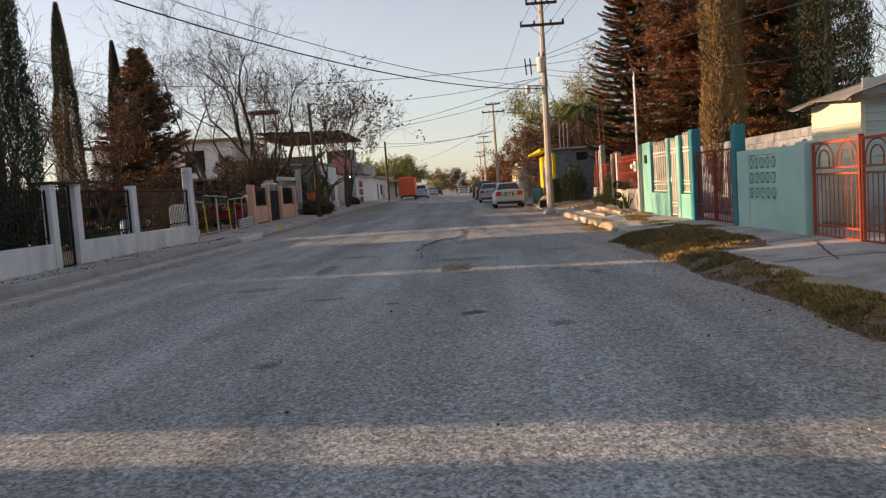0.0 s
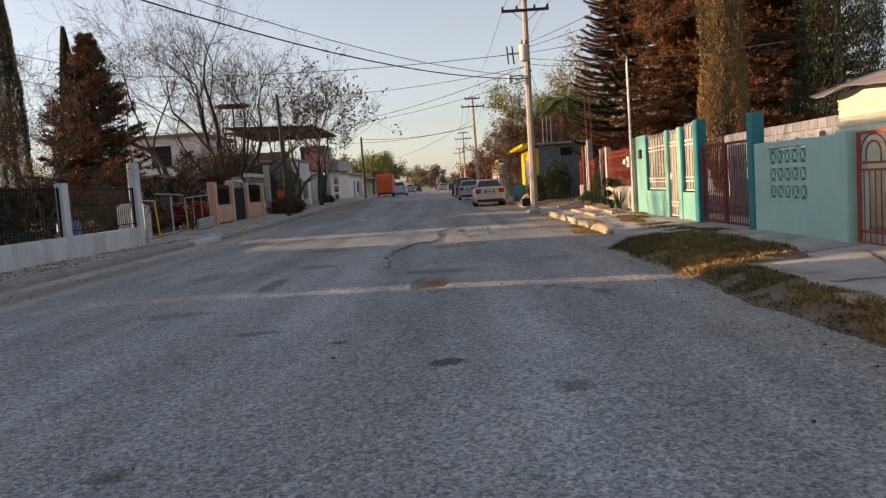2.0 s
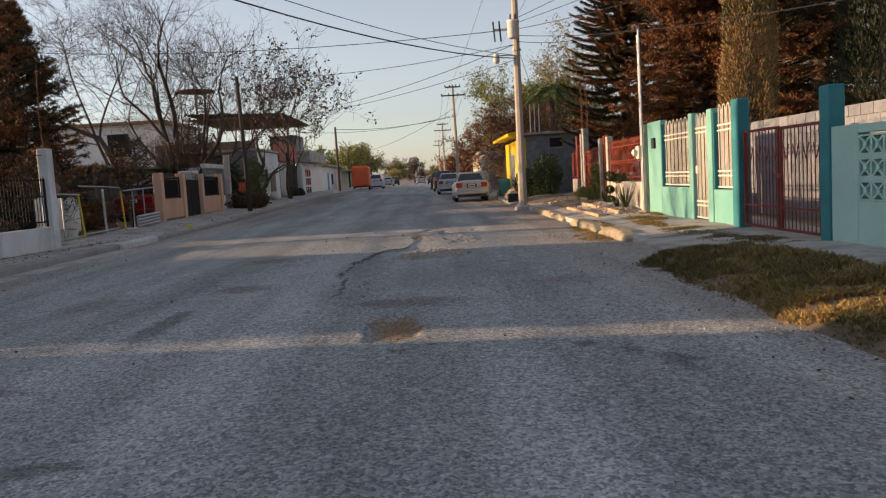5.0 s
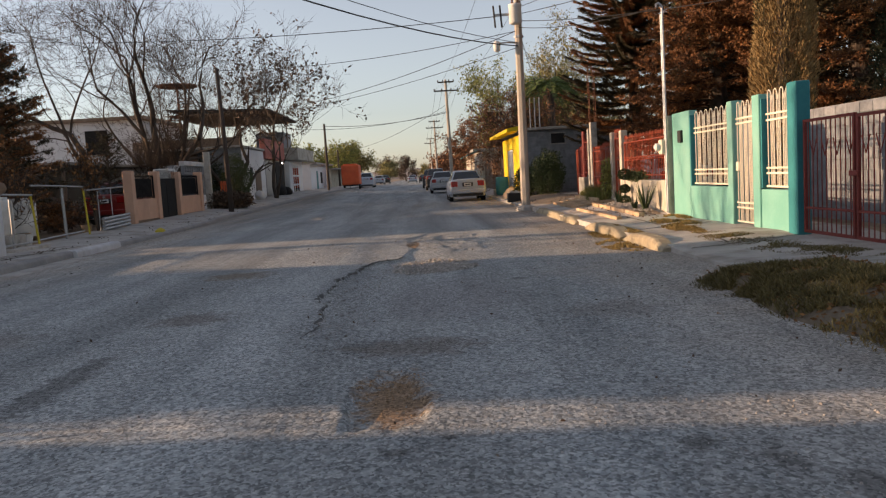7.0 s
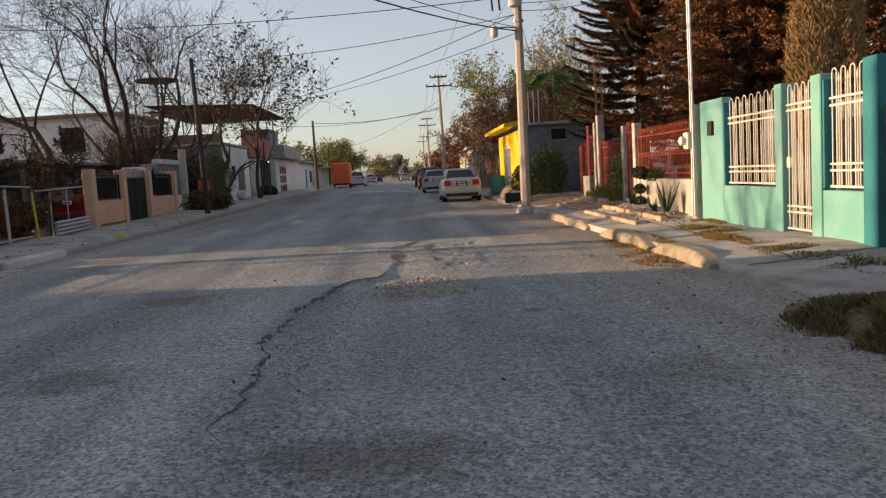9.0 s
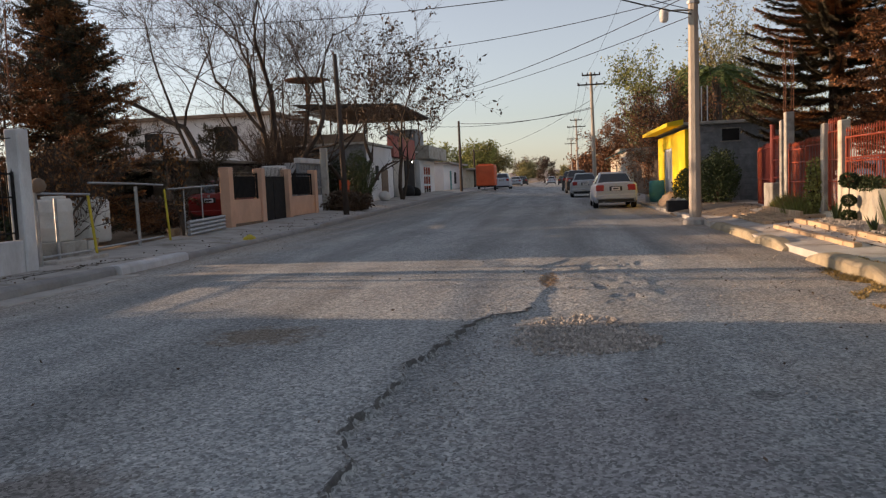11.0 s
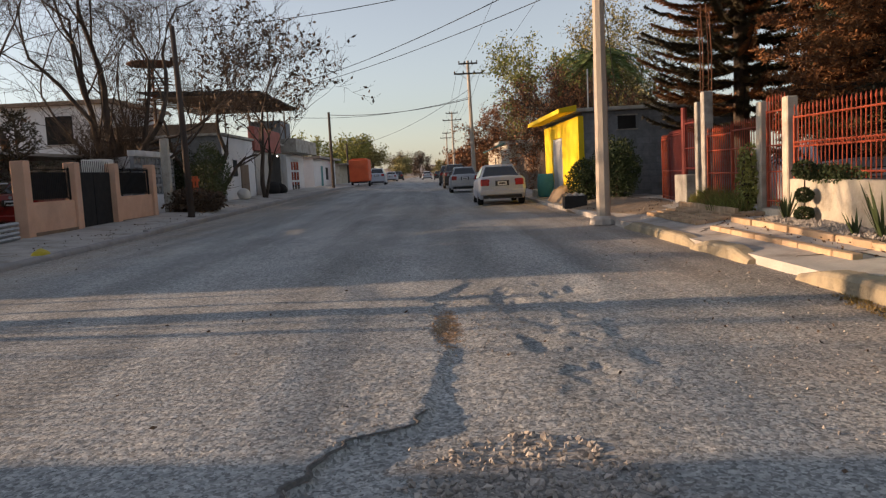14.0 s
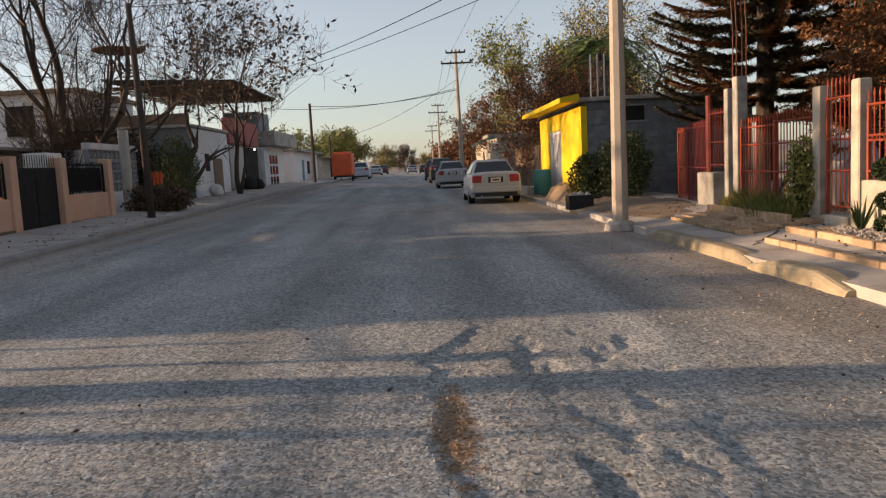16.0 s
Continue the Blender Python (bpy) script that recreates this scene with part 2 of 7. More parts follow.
M["yellowpipe"] = mat("yellow_pipe_paint", (0.46, 0.36, 0.03), (0.56, 0.45, 0.05), 4, 0.6, 0.1, 50)
M["bark"] = mat("grey_bark", (0.055, 0.042, 0.034), (0.11, 0.085, 0.068), 6, 0.95, 0.8, 35, stretch=(1, 1, 0.3))
M["twig"] = mat("brown_twigs", (0.05, 0.036, 0.028), (0.09, 0.066, 0.05), 3, 0.95, 0.2, 30)
M["wood"] = mat("weathered_wood", (0.17, 0.12, 0.085), (0.26, 0.19, 0.14), 3, 0.92, 0.5, 40, stretch=(1, 1, 0.15), rnd=0.15)
M["polewood"] = mat("dark_pole_wood", (0.055, 0.043, 0.036), (0.09, 0.07, 0.06), 3, 0.92, 0.5, 40, stretch=(1, 1, 0.1))
M["poleconc"] = mat("pole_concrete", (0.40, 0.35, 0.29), (0.50, 0.44, 0.37), 2, 0.9, 0.3, 50, stain=(0.33, 0.29, 0.25), stretch=(1, 1, 0.3))
M["rust"] = mat("rusty_steel", (0.11, 0.048, 0.03), (0.18, 0.08, 0.045), 8, 0.9, 0.4, 50)
M["roofmetal"] = mat("weathered_roof_sheet", (0.26, 0.24, 0.22), (0.38, 0.35, 0.32), 2, 0.6, 0.2, 30, metal=0.3, stain=(0.22, 0.13, 0.08), sscale=1.5)
# cream copy of the green boards: warm sunlight painted into the road-facing side
M["board"] = mat("sunlit_cream_clapboard", (0.66, 0.60, 0.44), (0.76, 0.70, 0.54), 2.2, 0.8, 0.25, 45, stain=(0.50, 0.46, 0.36), sscale=1.3, rnd=0.07)
M["boardgreen"] = mat("pale_green_clapboard", (0.42, 0.50, 0.47), (0.50, 0.57, 0.54), 2.2, 0.8, 0.25, 45, stain=(0.33, 0.39, 0.38), sscale=1.3, rnd=0.07)
M["carwhite"] = mat("silver_white_car_paint", (0.35, 0.39, 0.45), (0.40, 0.445, 0.51), 1, 0.4, 0.0, 10, spec=0.6)
M["carsilver"] = mat("silver_car_paint", (0.36, 0.37, 0.39), (0.42, 0.43, 0.45), 1, 0.28, 0.0, 10, metal=0.3, spec=0.6)
M["cardark"] = mat("dark_car_paint", (0.03, 0.028, 0.028), (0.045, 0.04, 0.04), 1, 0.25, 0.0, 10, spec=0.6)
M["carred"] = mat("red_car_paint", (0.20, 0.018, 0.014), (0.26, 0.026, 0.018), 1, 0.3, 0.0, 10, spec=0.6)
M["rubber"] = mat("black_rubber", (0.015, 0.015, 0.015), (0.028, 0.027, 0.026), 6, 0.85, 0.2, 50)
M["plastic"] = mat("black_plastic", (0.02, 0.02, 0.02), (0.03, 0.03, 0.03), 4, 0.6, 0.1, 40)
M["tail"] = mat("red_lamp_lens", (0.26, 0.008, 0.008), (0.32, 0.012, 0.01), 4, 0.2, 0.0, 30, spec=0.6)
M["plate"] = mat("plate_white", (0.6, 0.6, 0.6), (0.68, 0.68, 0.68), 4, 0.5, 0.0, 30)
M["alloy"] = mat("wheel_alloy", (0.4, 0.4, 0.41), (0.5, 0.5, 0.5), 4, 0.4, 0.0, 30, metal=0.8)
M["tank"] = mat("off_white_plastic", (0.62, 0.61, 0.58), (0.72, 0.71, 0.68), 1.6, 0.6, 0.1, 30, stain=(0.5, 0.47, 0.42))
M["bluegreen"] = mat("blue_green_plastic", (0.04, 0.19, 0.20), (0.06, 0.25, 0.25), 2, 0.6, 0.1, 30)
M["blue"] = mat("blue_tarpaulin", (0.05, 0.13, 0.25), (0.08, 0.18, 0.32), 1.5, 0.6, 0.2, 20)
M["orange"] = mat("orange_red_paint", (0.62, 0.10, 0.035), (0.72, 0.14, 0.05), 1.2, 0.6, 0.1, 30, stain=(0.45, 0.09, 0.04))
M["brick"] = mat("pale_clay_brick", (0.42, 0.29, 0.18), (0.52, 0.38, 0.25), 6, 0.92, 0.4, 60, rnd=0.2)
M["stone"] = mat("pebble_stone", (0.32, 0.29, 0.26), (0.44, 0.41, 0.37), 8, 0.9, 0.3, 60, rnd=0.3)
M["pinkwall"] = mat("faded_pink_red_paint", (0.36, 0.12, 0.10), (0.44, 0.16, 0.13), 1.6, 0.85, 0.2, 30, stain=(0.28, 0.12, 0.10))
M["hill"] = mat("far_dry_hillside", (0.22, 0.19, 0.17), (0.29, 0.25, 0.23), 0.02, 1.0, 0.0, 0.2)
M["pinebrown"] = leaf_mat("dead_brown_needles", (0.145, 0.062, 0.025), (0.265, 0.118, 0.043))
M["pinedark"] = leaf_mat("dull_dark_needles", (0.035, 0.034, 0.018), (0.075, 0.055, 0.028))
M["cypress"] = leaf_mat("dark_cypress_green", (0.022, 0.032, 0.016), (0.045, 0.056, 0.026))
M["cypbrown"] = leaf_mat("dry_cypress_foliage", (0.19, 0.125, 0.05), (0.29, 0.19, 0.08))
M["leafgreen"] = leaf_mat("yellow_green_leaves", (0.15, 0.17, 0.04), (0.27, 0.26, 0.07))
M["leafolive"] = leaf_mat("thin_olive_leaves", (0.17, 0.16, 0.06), (0.28, 0.24, 0.10))
M["leafred"] = leaf_mat("russet_dry_leaves", (0.17, 0.075, 0.035), (0.28, 0.13, 0.06))
M["leafdry"] = leaf_mat("dry_brown_leaves", (0.075, 0.05, 0.035), (0.13, 0.085, 0.055))
M["bush"] = leaf_mat("dark_shrub_leaves", (0.028, 0.045, 0.018), (0.06, 0.085, 0.03))
M["palm"] = leaf_mat("palm_fronds", (0.07, 0.12, 0.035), (0.13, 0.17, 0.055))
M["grass"] = leaf_mat("dry_grass", (0.24, 0.165, 0.055), (0.36, 0.25, 0.09))
M["grassgreen"] = leaf_mat("green_brown_grass", (0.11, 0.092, 0.035), (0.20, 0.15, 0.055))
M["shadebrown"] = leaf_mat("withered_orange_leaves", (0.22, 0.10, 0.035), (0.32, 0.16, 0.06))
glass = mat("window_glass", (0.02, 0.025, 0.03), (0.03, 0.035, 0.04), 1, 0.06, 0.0, 5, spec=0.8)
M["glass"] = glass
lampm = bpy.data.materials.new("lit_bulb")
lampm.use_nodes = True
lampm.node_tree.nodes["Principled BSDF"].inputs["Emission Color"].default_value = (1, 0.9, 0.75, 1)
lampm.node_tree.nodes["Principled BSDF"].inputs["Emission Strength"].default_value = 3
M["bulb"] = lampm


# ---- building helpers ----
class Geo:
    """Vertices and faces of one mesh."""

    def __init__(self):
        self.v, self.f = [], []

    def add(self, vs, fs):
        o = len(self.v)
        self.v += [tuple(p) for p in vs]
        self.f += [tuple(i + o for i in q) for q in fs]
        return self

    def box(self, x0, x1, y0, y1, z0, z1, c=0.0):
        """A block; c cuts its edges."""
        if c <= 0:
            vs = [(x, y, z) for z in (z0, z1) for y in (y0, y1) for x in (x0, x1)]
            return self.add(vs, [(0, 2, 3, 1), (4, 5, 7, 6), (0, 1, 5, 4), (2, 6, 7, 3), (0, 4, 6, 2), (1, 3, 7, 5)])
        bm = bmesh.new()
        bmesh.ops.create_cube(bm, size=1)
        for v in bm.verts:
            v.co = Vector(((x0 + x1) / 2 + v.co.x * (x1 - x0), (y0 + y1) / 2 + v.co.y * (y1 - y0), (z0 + z1) / 2 + v.co.z * (z1 - z0)))
        bmesh.ops.bevel(bm, geom=bm.edges[:], offset=c, segments=1, affect='EDGES')
        return self.bm(bm)

    def bm(self, bm):
        bm.verts.index_update()
        self.add([v.co[:] for v in bm.verts], [[v.index for v in f.verts] for f in bm.faces])
        bm.free()
        return self

    def tube(self, pts, radii, n=6, cap=True):
        """A tube along pts."""
        pts = [Vector(p) for p in pts]
        rings = []
        o = len(self.v)
        for i, p in enumerate(pts):
            d = (pts[min(i + 1, len(pts) - 1)] - pts[max(i - 1, 0)])
            d = d.normalized() if d.length > 1e-9 else Vector((0, 0, 1))
            a = d.cross(Vector((0, 0, 1)) if abs(d.z) < 0.95 else Vector((1, 0, 0))).normalized()
            b = d.cross(a)
            r = radii[i] if isinstance(radii, (list, tuple)) else radii
            for k in range(n):
                t = 2 * math.pi * k / n
                self.v.append(tuple(p + a * (r * math.cos(t)) + b * (r * math.sin(t))))
        for i in range(len(pts) - 1):
            for k in range(n):
                q = (k + 1) % n
                self.f.append((o + i * n + k, o + i * n + q, o + (i + 1) * n + q, o + (i + 1) * n + k))
        if cap:
            self.f.append(tuple(o + k for k in range(n))[::-1])
            self.f.append(tuple(o + (len(pts) - 1) * n + k for k in range(n)))
        return self

    def lathe(self, x, y, prof, n=16):
        """Turned shape: prof is (radius, z) from the bottom up."""
        o = len(self.v)
        for r, z in prof:
            for k in range(n):
                t = 2 * math.pi * k / n
                self.v.append((x + r * math.cos(t), y + r * math.sin(t), z))
        for i in range(len(prof) - 1):
            for k in range(n):
                q = (k + 1) % n
                self.f.append((o + i * n + k, o + i * n + q, o + (i + 1) * n + q, o + (i + 1) * n + k))
        self.f.append(tuple(o + k for k in range(n))[::-1])
        self.f.append(tuple(o + (len(prof) - 1) * n + k for k in range(n)))
        return self

    def prism(self, poly, y0, y1, axis="y"):
        """A polygon of (a, z) pushed from y0 to y1 along the axis."""
        n = len(poly)
        put = (lambda a, z, t: (a, t, z)) if axis == "y" else (lambda a, z, t: (t, a, z))
        if axis == "z":
            put = lambda a, b, t: (a, b, t)
        vs = [put(a, z, y0) for a, z in poly] + [put(a, z, y1) for a, z in poly]
        fs = [tuple(range(n)), tuple(range(2 * n - 1, n - 1, -1))]
        fs += [(i, i + n, (i + 1) % n + n, (i + 1) % n) for i in range(n)]
        return self.add(vs, fs)

    def mesh(self, name, material, smooth=False, at=(0, 0, 0)):
        me = bpy.data.meshes.new(name)
        ax, ay, az = at
        me.from_pydata([(x - ax, y - ay, z - az) for x, y, z in self.v], [], self.f)
        me.materials.append(material)
        if smooth:
            me.shade_smooth()
        me.validate()
        me.update()
        return me


def thing(name, at, label, category, group="", kind=""):
    ob = new(name)
    ob.location = at
    ob.empty_display_size = 0.1
    return tagged(ob, label, category, group, kind)


def spot(ob):
    p = Vector((0, 0, 0))
    while ob is not None:
        p += ob.location
        ob = ob.parent
    return p


def part(name, geo, material, parent, label="", smooth=False):
    """Links geo, given in the world's metres, as one mesh under its thing."""
    at = spot(parent)
    ob = new(name, geo.mesh(name, material, smooth, at))
    ob.parent = parent
    return tagged(ob, label) if label else ob


def solid(name, geo, material, label, category="", kind="", group="", smooth=False, at=None):
    """A thing of one mesh, its origin at its base."""
    if at is None:
        xs, ys, zs = zip(*geo.v)
        at = ((min(xs) + max(xs)) / 2, (min(ys) + max(ys)) / 2, min(zs))
    ob = new(name, geo.mesh(name, material, smooth, at))
    ob.location = at
    return tagged(ob, label, category, group, kind)


def piece(name, me, parent, loc, rot=None, label=""):
    """A repeat that shares its mesh, at loc in the world, under its thing."""
    ob = new(name, me)
    ob.parent = parent
    ob.location = Vector(loc) - spot(parent)
    if rot:
        ob.rotation_euler = rot
    return tagged(ob, label) if label else ob


def smooth01(t):
    t = min(1.0, max(0.0, t))
    return t * t * (3 - 2 * t)


def gz(x, y):
    """The lie of the land: level on the right, rising slowly to the far left."""
    return 0.5 * smooth01(-x / 9.0) * smooth01((y - 12) / 58.0)


def road_z(x, y):
    return gz(x, y) + 0.035 - 0.035 * ((x + 1.2) / 5.3) ** 2


# ---- ground, road, pavements ----
def grid(xs, ys, fn):
    g = Geo()
    g.v = [(x, y, fn(x, y)) for y in ys for x in xs]
    n = len(xs)
    g.f = [(j * n + i, j * n + i + 1, (j + 1) * n + i + 1, (j + 1) * n + i) for j in range(len(ys) - 1) for i in range(n - 1)]
    return g


def steps(a, b, d):
    n = max(1, round((b - a) / d))
    return [a + (b - a) * i / n for i in range(n + 1)]


gx = [-2500, -800, -300, -120, -60] + steps(-40, 40, 2.0) + [60, 120, 300, 800, 2500]
gy = [-900, -300, -120, -60] + steps(-40, 140, 3.0) + [180, 250, 350, 600, 1200, 2600]
ground = solid("ground", grid(gx, gy, lambda x, y: gz(x, y) - 0.06), M["dirt"], "dry pale earth ground between the plots", "ground", "structure", at=(0, 0, 0))

# edge of the newer seal, worn back in a ragged line
EDGE = [(0.5, -40), (-0.1, 5.6), (-0.12, 6.9), (-0.31, 7.8), (-0.30, 8.9), (-0.52, 9.9), (-0.44, 10.3), (-0.40, 10.8), (-0.46, 11.3), (-0.30, 11.9),
        (-0.19, 12.6), (-0.05, 13.2), (0.32, 13.4), (0.42, 14.3), (0.46, 15.0), (0.36, 15.6), (0.40, 16.5), (0.32, 17.1), (0.62, 17.8), (0.8, 19.0), (0.9, 30)]


def edge_x(y):
    for (xa, ya), (xb, yb) in zip(EDGE, EDGE[1:]):
        if ya <= y <= yb:
            b = xa + (xb - xa) * (y - ya) / (yb - ya)
            return b + 0.10 * noise.noise((3.1, y * 2.4, 0)) + 0.05 * noise.noise((7.7, y * 8.0, 0))
    return EDGE[-1][0]


def road_top(x, y):
    z = road_z(x, y)
    near = -9 < y < 32
    if near:
        z += 0.012 * noise.noise((x * 0.7, y * 0.5, 0)) + 0.006 * noise.noise((x * 3.1, y * 2.7, 5)) + 0.0045 * noise.noise((x * 9, y * 9, 2))
        lift = smooth01((y - 7.6) / 1.6) * (1 - smooth01((y - 17.6) / 1.2))
        far = smooth01((y - 12.6) / 1.6)
        z -= (0.055 - 0.035 * far) * lift * smooth01((x - edge_x(y)) / (0.02 + 0.03 * far)) * (1 - smooth01((x - edge_x(y) - 0.5 + 0.38 * far) / (1.5 - 1.1 * far)))
        # second worn ridge
        if 13.6 < y < 18.2:
            r = 0.92 + 0.13 * noise.noise((1.0, y * 2.6, 9)) + (17.2 - y) * 0.05
            s = smooth01((y - 13.6) / 0.7) * (1 - smooth01((y - 17.4) / 0.8))
            z -= 0.024 * smooth01((noise.noise((6.0, y * 1.5, 1)) + 0.05) / 0.25) * s * smooth01((x - r) / 0.025) * (1 - smooth01((x - r - 0.08) / 0.22))
            pit = noise.noise((x * 4.2, y * 3.0, 21)) + 0.4 * noise.noise((x * 11, y * 9, 4))
            z -= 0.017 * s * smooth01((pit - 0.18) / 0.12) * smooth01((x - r) / 0.15) * (1 - smooth01((x - 1.75) / 0.3))
        # the hole with soil in it
        hole = ((x - 0.42) / 0.25) ** 2 + ((y - 5.85) / 0.62) ** 2 + 0.9 * noise.noise((x * 6, y * 4, 13))
        z -= 0.032 * (1 - smooth01((hole - 0.55) / 0.35))
    return z


rx = steps(-6.5, -2.2, 0.14) + steps(-2.2, -0.7, 0.06)[1:] + steps(-0.7, 1.75, 0.022)[1:] + steps(1.75, 2.6, 0.06)[1:] + steps(2.6, 4.3, 0.1)[1:]
ry = [-60, -40, -25, -15] + steps(-9, 0, 0.12) + steps(0, 6.8, 0.09)[1:] + steps(6.8, 18.6, 0.045)[1:] + steps(18.6, 20, 0.1)[1:] + steps(20, 32, 0.2)[1:] + steps(32, 140, 4)[1:] + [200, 300, 450]
road = solid("road", grid(rx, ry, road_top), M["road"], "worn pale grey chip-seal road with ragged edges and dust", "road", "structure", at=(0, 0, 0), smooth=True)


def left_pave(y):
    return 0.14 if y < 18 else 0.14 - 0.05 * smooth01((y - 18) / 3)


def pave_left_z(x, y):
    if x > -6.618:
        return gz(x, y) - 0.1
    k = smooth01((-6.62 - x) / 2.2)
    return gz(x, y) + left_pave(y) + 0.10 * k * smooth01((y - 18) / 8) + 0.012 * noise.noise((x * 0.9, y * 0.6, 3))


pl = grid(steps(-8.9, -6.62, 0.35) + [-6.615], steps(-40, 60, 0.5) + steps(60, 130, 5)[1:], pave_left_z)
solid("pavement_left", pl, M["pave"], "old grey concrete pavement along the fences", "pavement", "structure", at=(0, 0, 0))


def pave_right_z(x, y):
    if x < 4.118:
        return -0.1
    k = smooth01((x - 4.1) / 1.9)
    base = 0.11 - 0.06 * smooth01((y - 9.0) / 1.2) * (1 - smooth01((y - 11.8) / 1.0)) - 0.09 * smooth01((4 - y) / 2.0) * smooth01((5 - x) / 0.7)
    return base + k * (0.05 + 0.12 * smooth01((y - 16) / 8)) + 0.012 * noise.noise((x * 1.1, y * 0.7, 6))


pr = grid([4.115] + steps(4.12, 7.0, 0.3), steps(-40, 60, 0.4) + steps(60, 130, 5)[1:], pave_right_z)
solid("pavement_right", pr, M["pave"], "cracked grey concrete pavement and drive slabs", "pavement", "structure", at=(0, 0, 0))


def kerb_run(name, x0, x1, ya, yb, top, material, label, step=0.5, wob=0.012, taper=False):
    """A kerb with a rounded nose, top over the road."""
    g = Geo()
    ys = steps(ya, yb, step)
    for y in ys:
        t = top
        if taper:
            t = top * min(1, 0.35 + (y - ya) / 0.8, 0.35 + (yb - y) / 0.8)
        w = wob * noise.noise((x0 * 3, y * 1.7, 1))
        zb = gz(x0, y)
        s = 1 if x1 > x0 else -1
        a, b = x0 + w, x1 + w
        g.v += [(a, y, zb - 0.05), (a + s * 0.012, y, zb + t - 0.045 + w), (a + s * 0.04, y, zb + t - 0.01 + w), (a + s * 0.07, y, zb + t + w), (b, y, zb + t + w), (b, y, zb - 0.05)]
    for j in range(len(ys) - 1):
        for i in range(6):
            k = (i + 1) % 6
            g.f.append((j * 6 + i, j * 6 + k, j * 6 + 6 + k, j * 6 + 6 + i))
    g.f += [tuple(range(6)), tuple(range(len(g.v) - 6, len(g.v)))[::-1]]
    return solid(name, g, material, label, "kerb", "structure")


kerb_run("kerb_left", -6.48, -6.64, -40, 17.7, 0.155, M["kerbgrey"], "grey concrete kerb, chipped and stained")
kerb_run("kerb_left_white", -6.42, -6.66, 17.75, 20.1, 0.15, M["white"], "white-painted sloping end of the concrete kerb", 0.25, taper=False)
kerb_run("kerb_left_drive", -6.5, -6.66, 20.15, 28.95, 0.10, M["kerbgrey"], "low pale kerb across the drive")
kerb_run("kerb_left_far", -6.6, -6.76, 29.0, 120, 0.13, M["kerbgrey"], "low dusty kerb in front of the shops", 1.0)
kerb_run("kerb_right", 3.98, 4.2, 12.3, 14.4, 0.17, M["kerb"], "broken kerb length with worn yellow paint", 0.2, 0.022, True)
kerb_run("kerb_right", 3.96, 4.2, 14.55, 17.3, 0.17, M["kerb"], "broken kerb length with worn yellow paint", 0.2, 0.022, True)
kerb_run("kerb_right", 4.0, 4.22, 18.6, 20.6, 0.16, M["kerb"], "broken kerb length with worn yellow paint", 0.2, 0.022, True)
kerb_run("kerb_right", 4.05, 4.25, 20.7, 24.6, 0.15, M["kerb"], "kerb length with worn yellow paint", 0.25, 0.018, True)
kerb_run("kerb_right_far", 4.15, 4.3, 26.5, 120, 0.12, M["kerbgrey"], "low dusty kerb beside the parked cars", 1.0)
kerb_run("kerb_right_near", 3.85, 4.13, 0.6, 3.0, 0.13, M["kerb"], "sunken worn kerb length half lost in grass", 0.2, 0.06, True)
kerb_run("kerb_right_back", 3.95, 4.15, -40, -3.0, 0.14, M["kerbgrey"], "grey concrete kerb, chipped and stained")

# the broken face of the newer seal, standing over the older surface
rib = Geo()
for y in steps(7.4, 13.6, 0.03):
    k = smooth01((y - 8.0) / 1.4) * (1 - smooth01((y - 11.9) / 1.5))
    x = edge_x(y)
    zt = road_z(x, y) + 0.012 * noise.noise((x * 0.7, y * 0.5, 0)) + 0.004
    rib.v += [(x - 0.03, y, zt - 0.012), (x - 0.004, y, zt - 0.005), (x + 0.006, y, zt - 0.02 * k), (x + 0.016 + 0.008 * noise.noise((2, y * 9, 0)), y, zt - 0.056 * k - 0.006)]
nr = len(rib.v) // 4
for j in range(nr - 1):
    for i in range(3):
        rib.f.append((j * 4 + i, j * 4 + i + 1, j * 4 + 5 + i, j * 4 + 4 + i))
# darker broken asphalt, with the contact shade under the step painted in
M["tar"] = mat("broken_asphalt_edge_shade", (0.10, 0.098, 0.096), (0.17, 0.167, 0.163), 30, 0.95, 0.5, 80)
solid("road_edge_break", rib, M["tar"], "ragged broken edge of the road seal, dark asphalt with painted shade", "road", "structure")
# concrete gutter strip beside the left kerb
gut = grid([-6.5, -6.3, -6.06, -6.04], steps(-30, 17.6, 0.5), lambda x, y: road_z(x, y) + (0.016 if x < -6.05 else -0.02) + 0.006 * noise.noise((x * 2, y * 0.8, 7)))
solid("gutter", gut, M["pave"], "narrow concrete gutter strip along the kerb", "gutter", "structure", at=(0, 0, 0))
# cracks and joints of the pavements
def joint(name, pts, w, fn, m):
    g = Geo()
    for i, (x, y) in enumerate(pts):
        a = Vector(pts[min(i + 1, len(pts) - 1)]) - Vector(pts[max(i - 1, 0)])
        nrm = Vector((-a.y, a.x)).normalized() * w * (0.6 + 0.8 * abs(noise.noise((x * 5, y * 5, 0))))
        z = fn(x, y) + 0.006
        g.v += [(x + nrm.x, y + nrm.y, z), (x - nrm.x, y - nrm.y, z), (x, y, z + 0.004)]
    for i in range(len(pts) - 1):
        a = i * 3
        g.f += [(a, a + 2, a + 5, a + 3), (a + 2, a + 1, a + 4, a + 5)]
    return solid(name, g, M[m], "dark crack filled with soil in the paving", "crack", "structure", at=(0, 0, 0))


def wander(x0, y0, x1, y1, seed, n=24, amp=0.08):
    return [(x0 + (x1 - x0) * i / n + amp * noise.noise((i * 0.4, seed, 0)), y0 + (y1 - y0) * i / n + amp * noise.noise((i * 0.4, seed, 9))) for i in range(n + 1)]


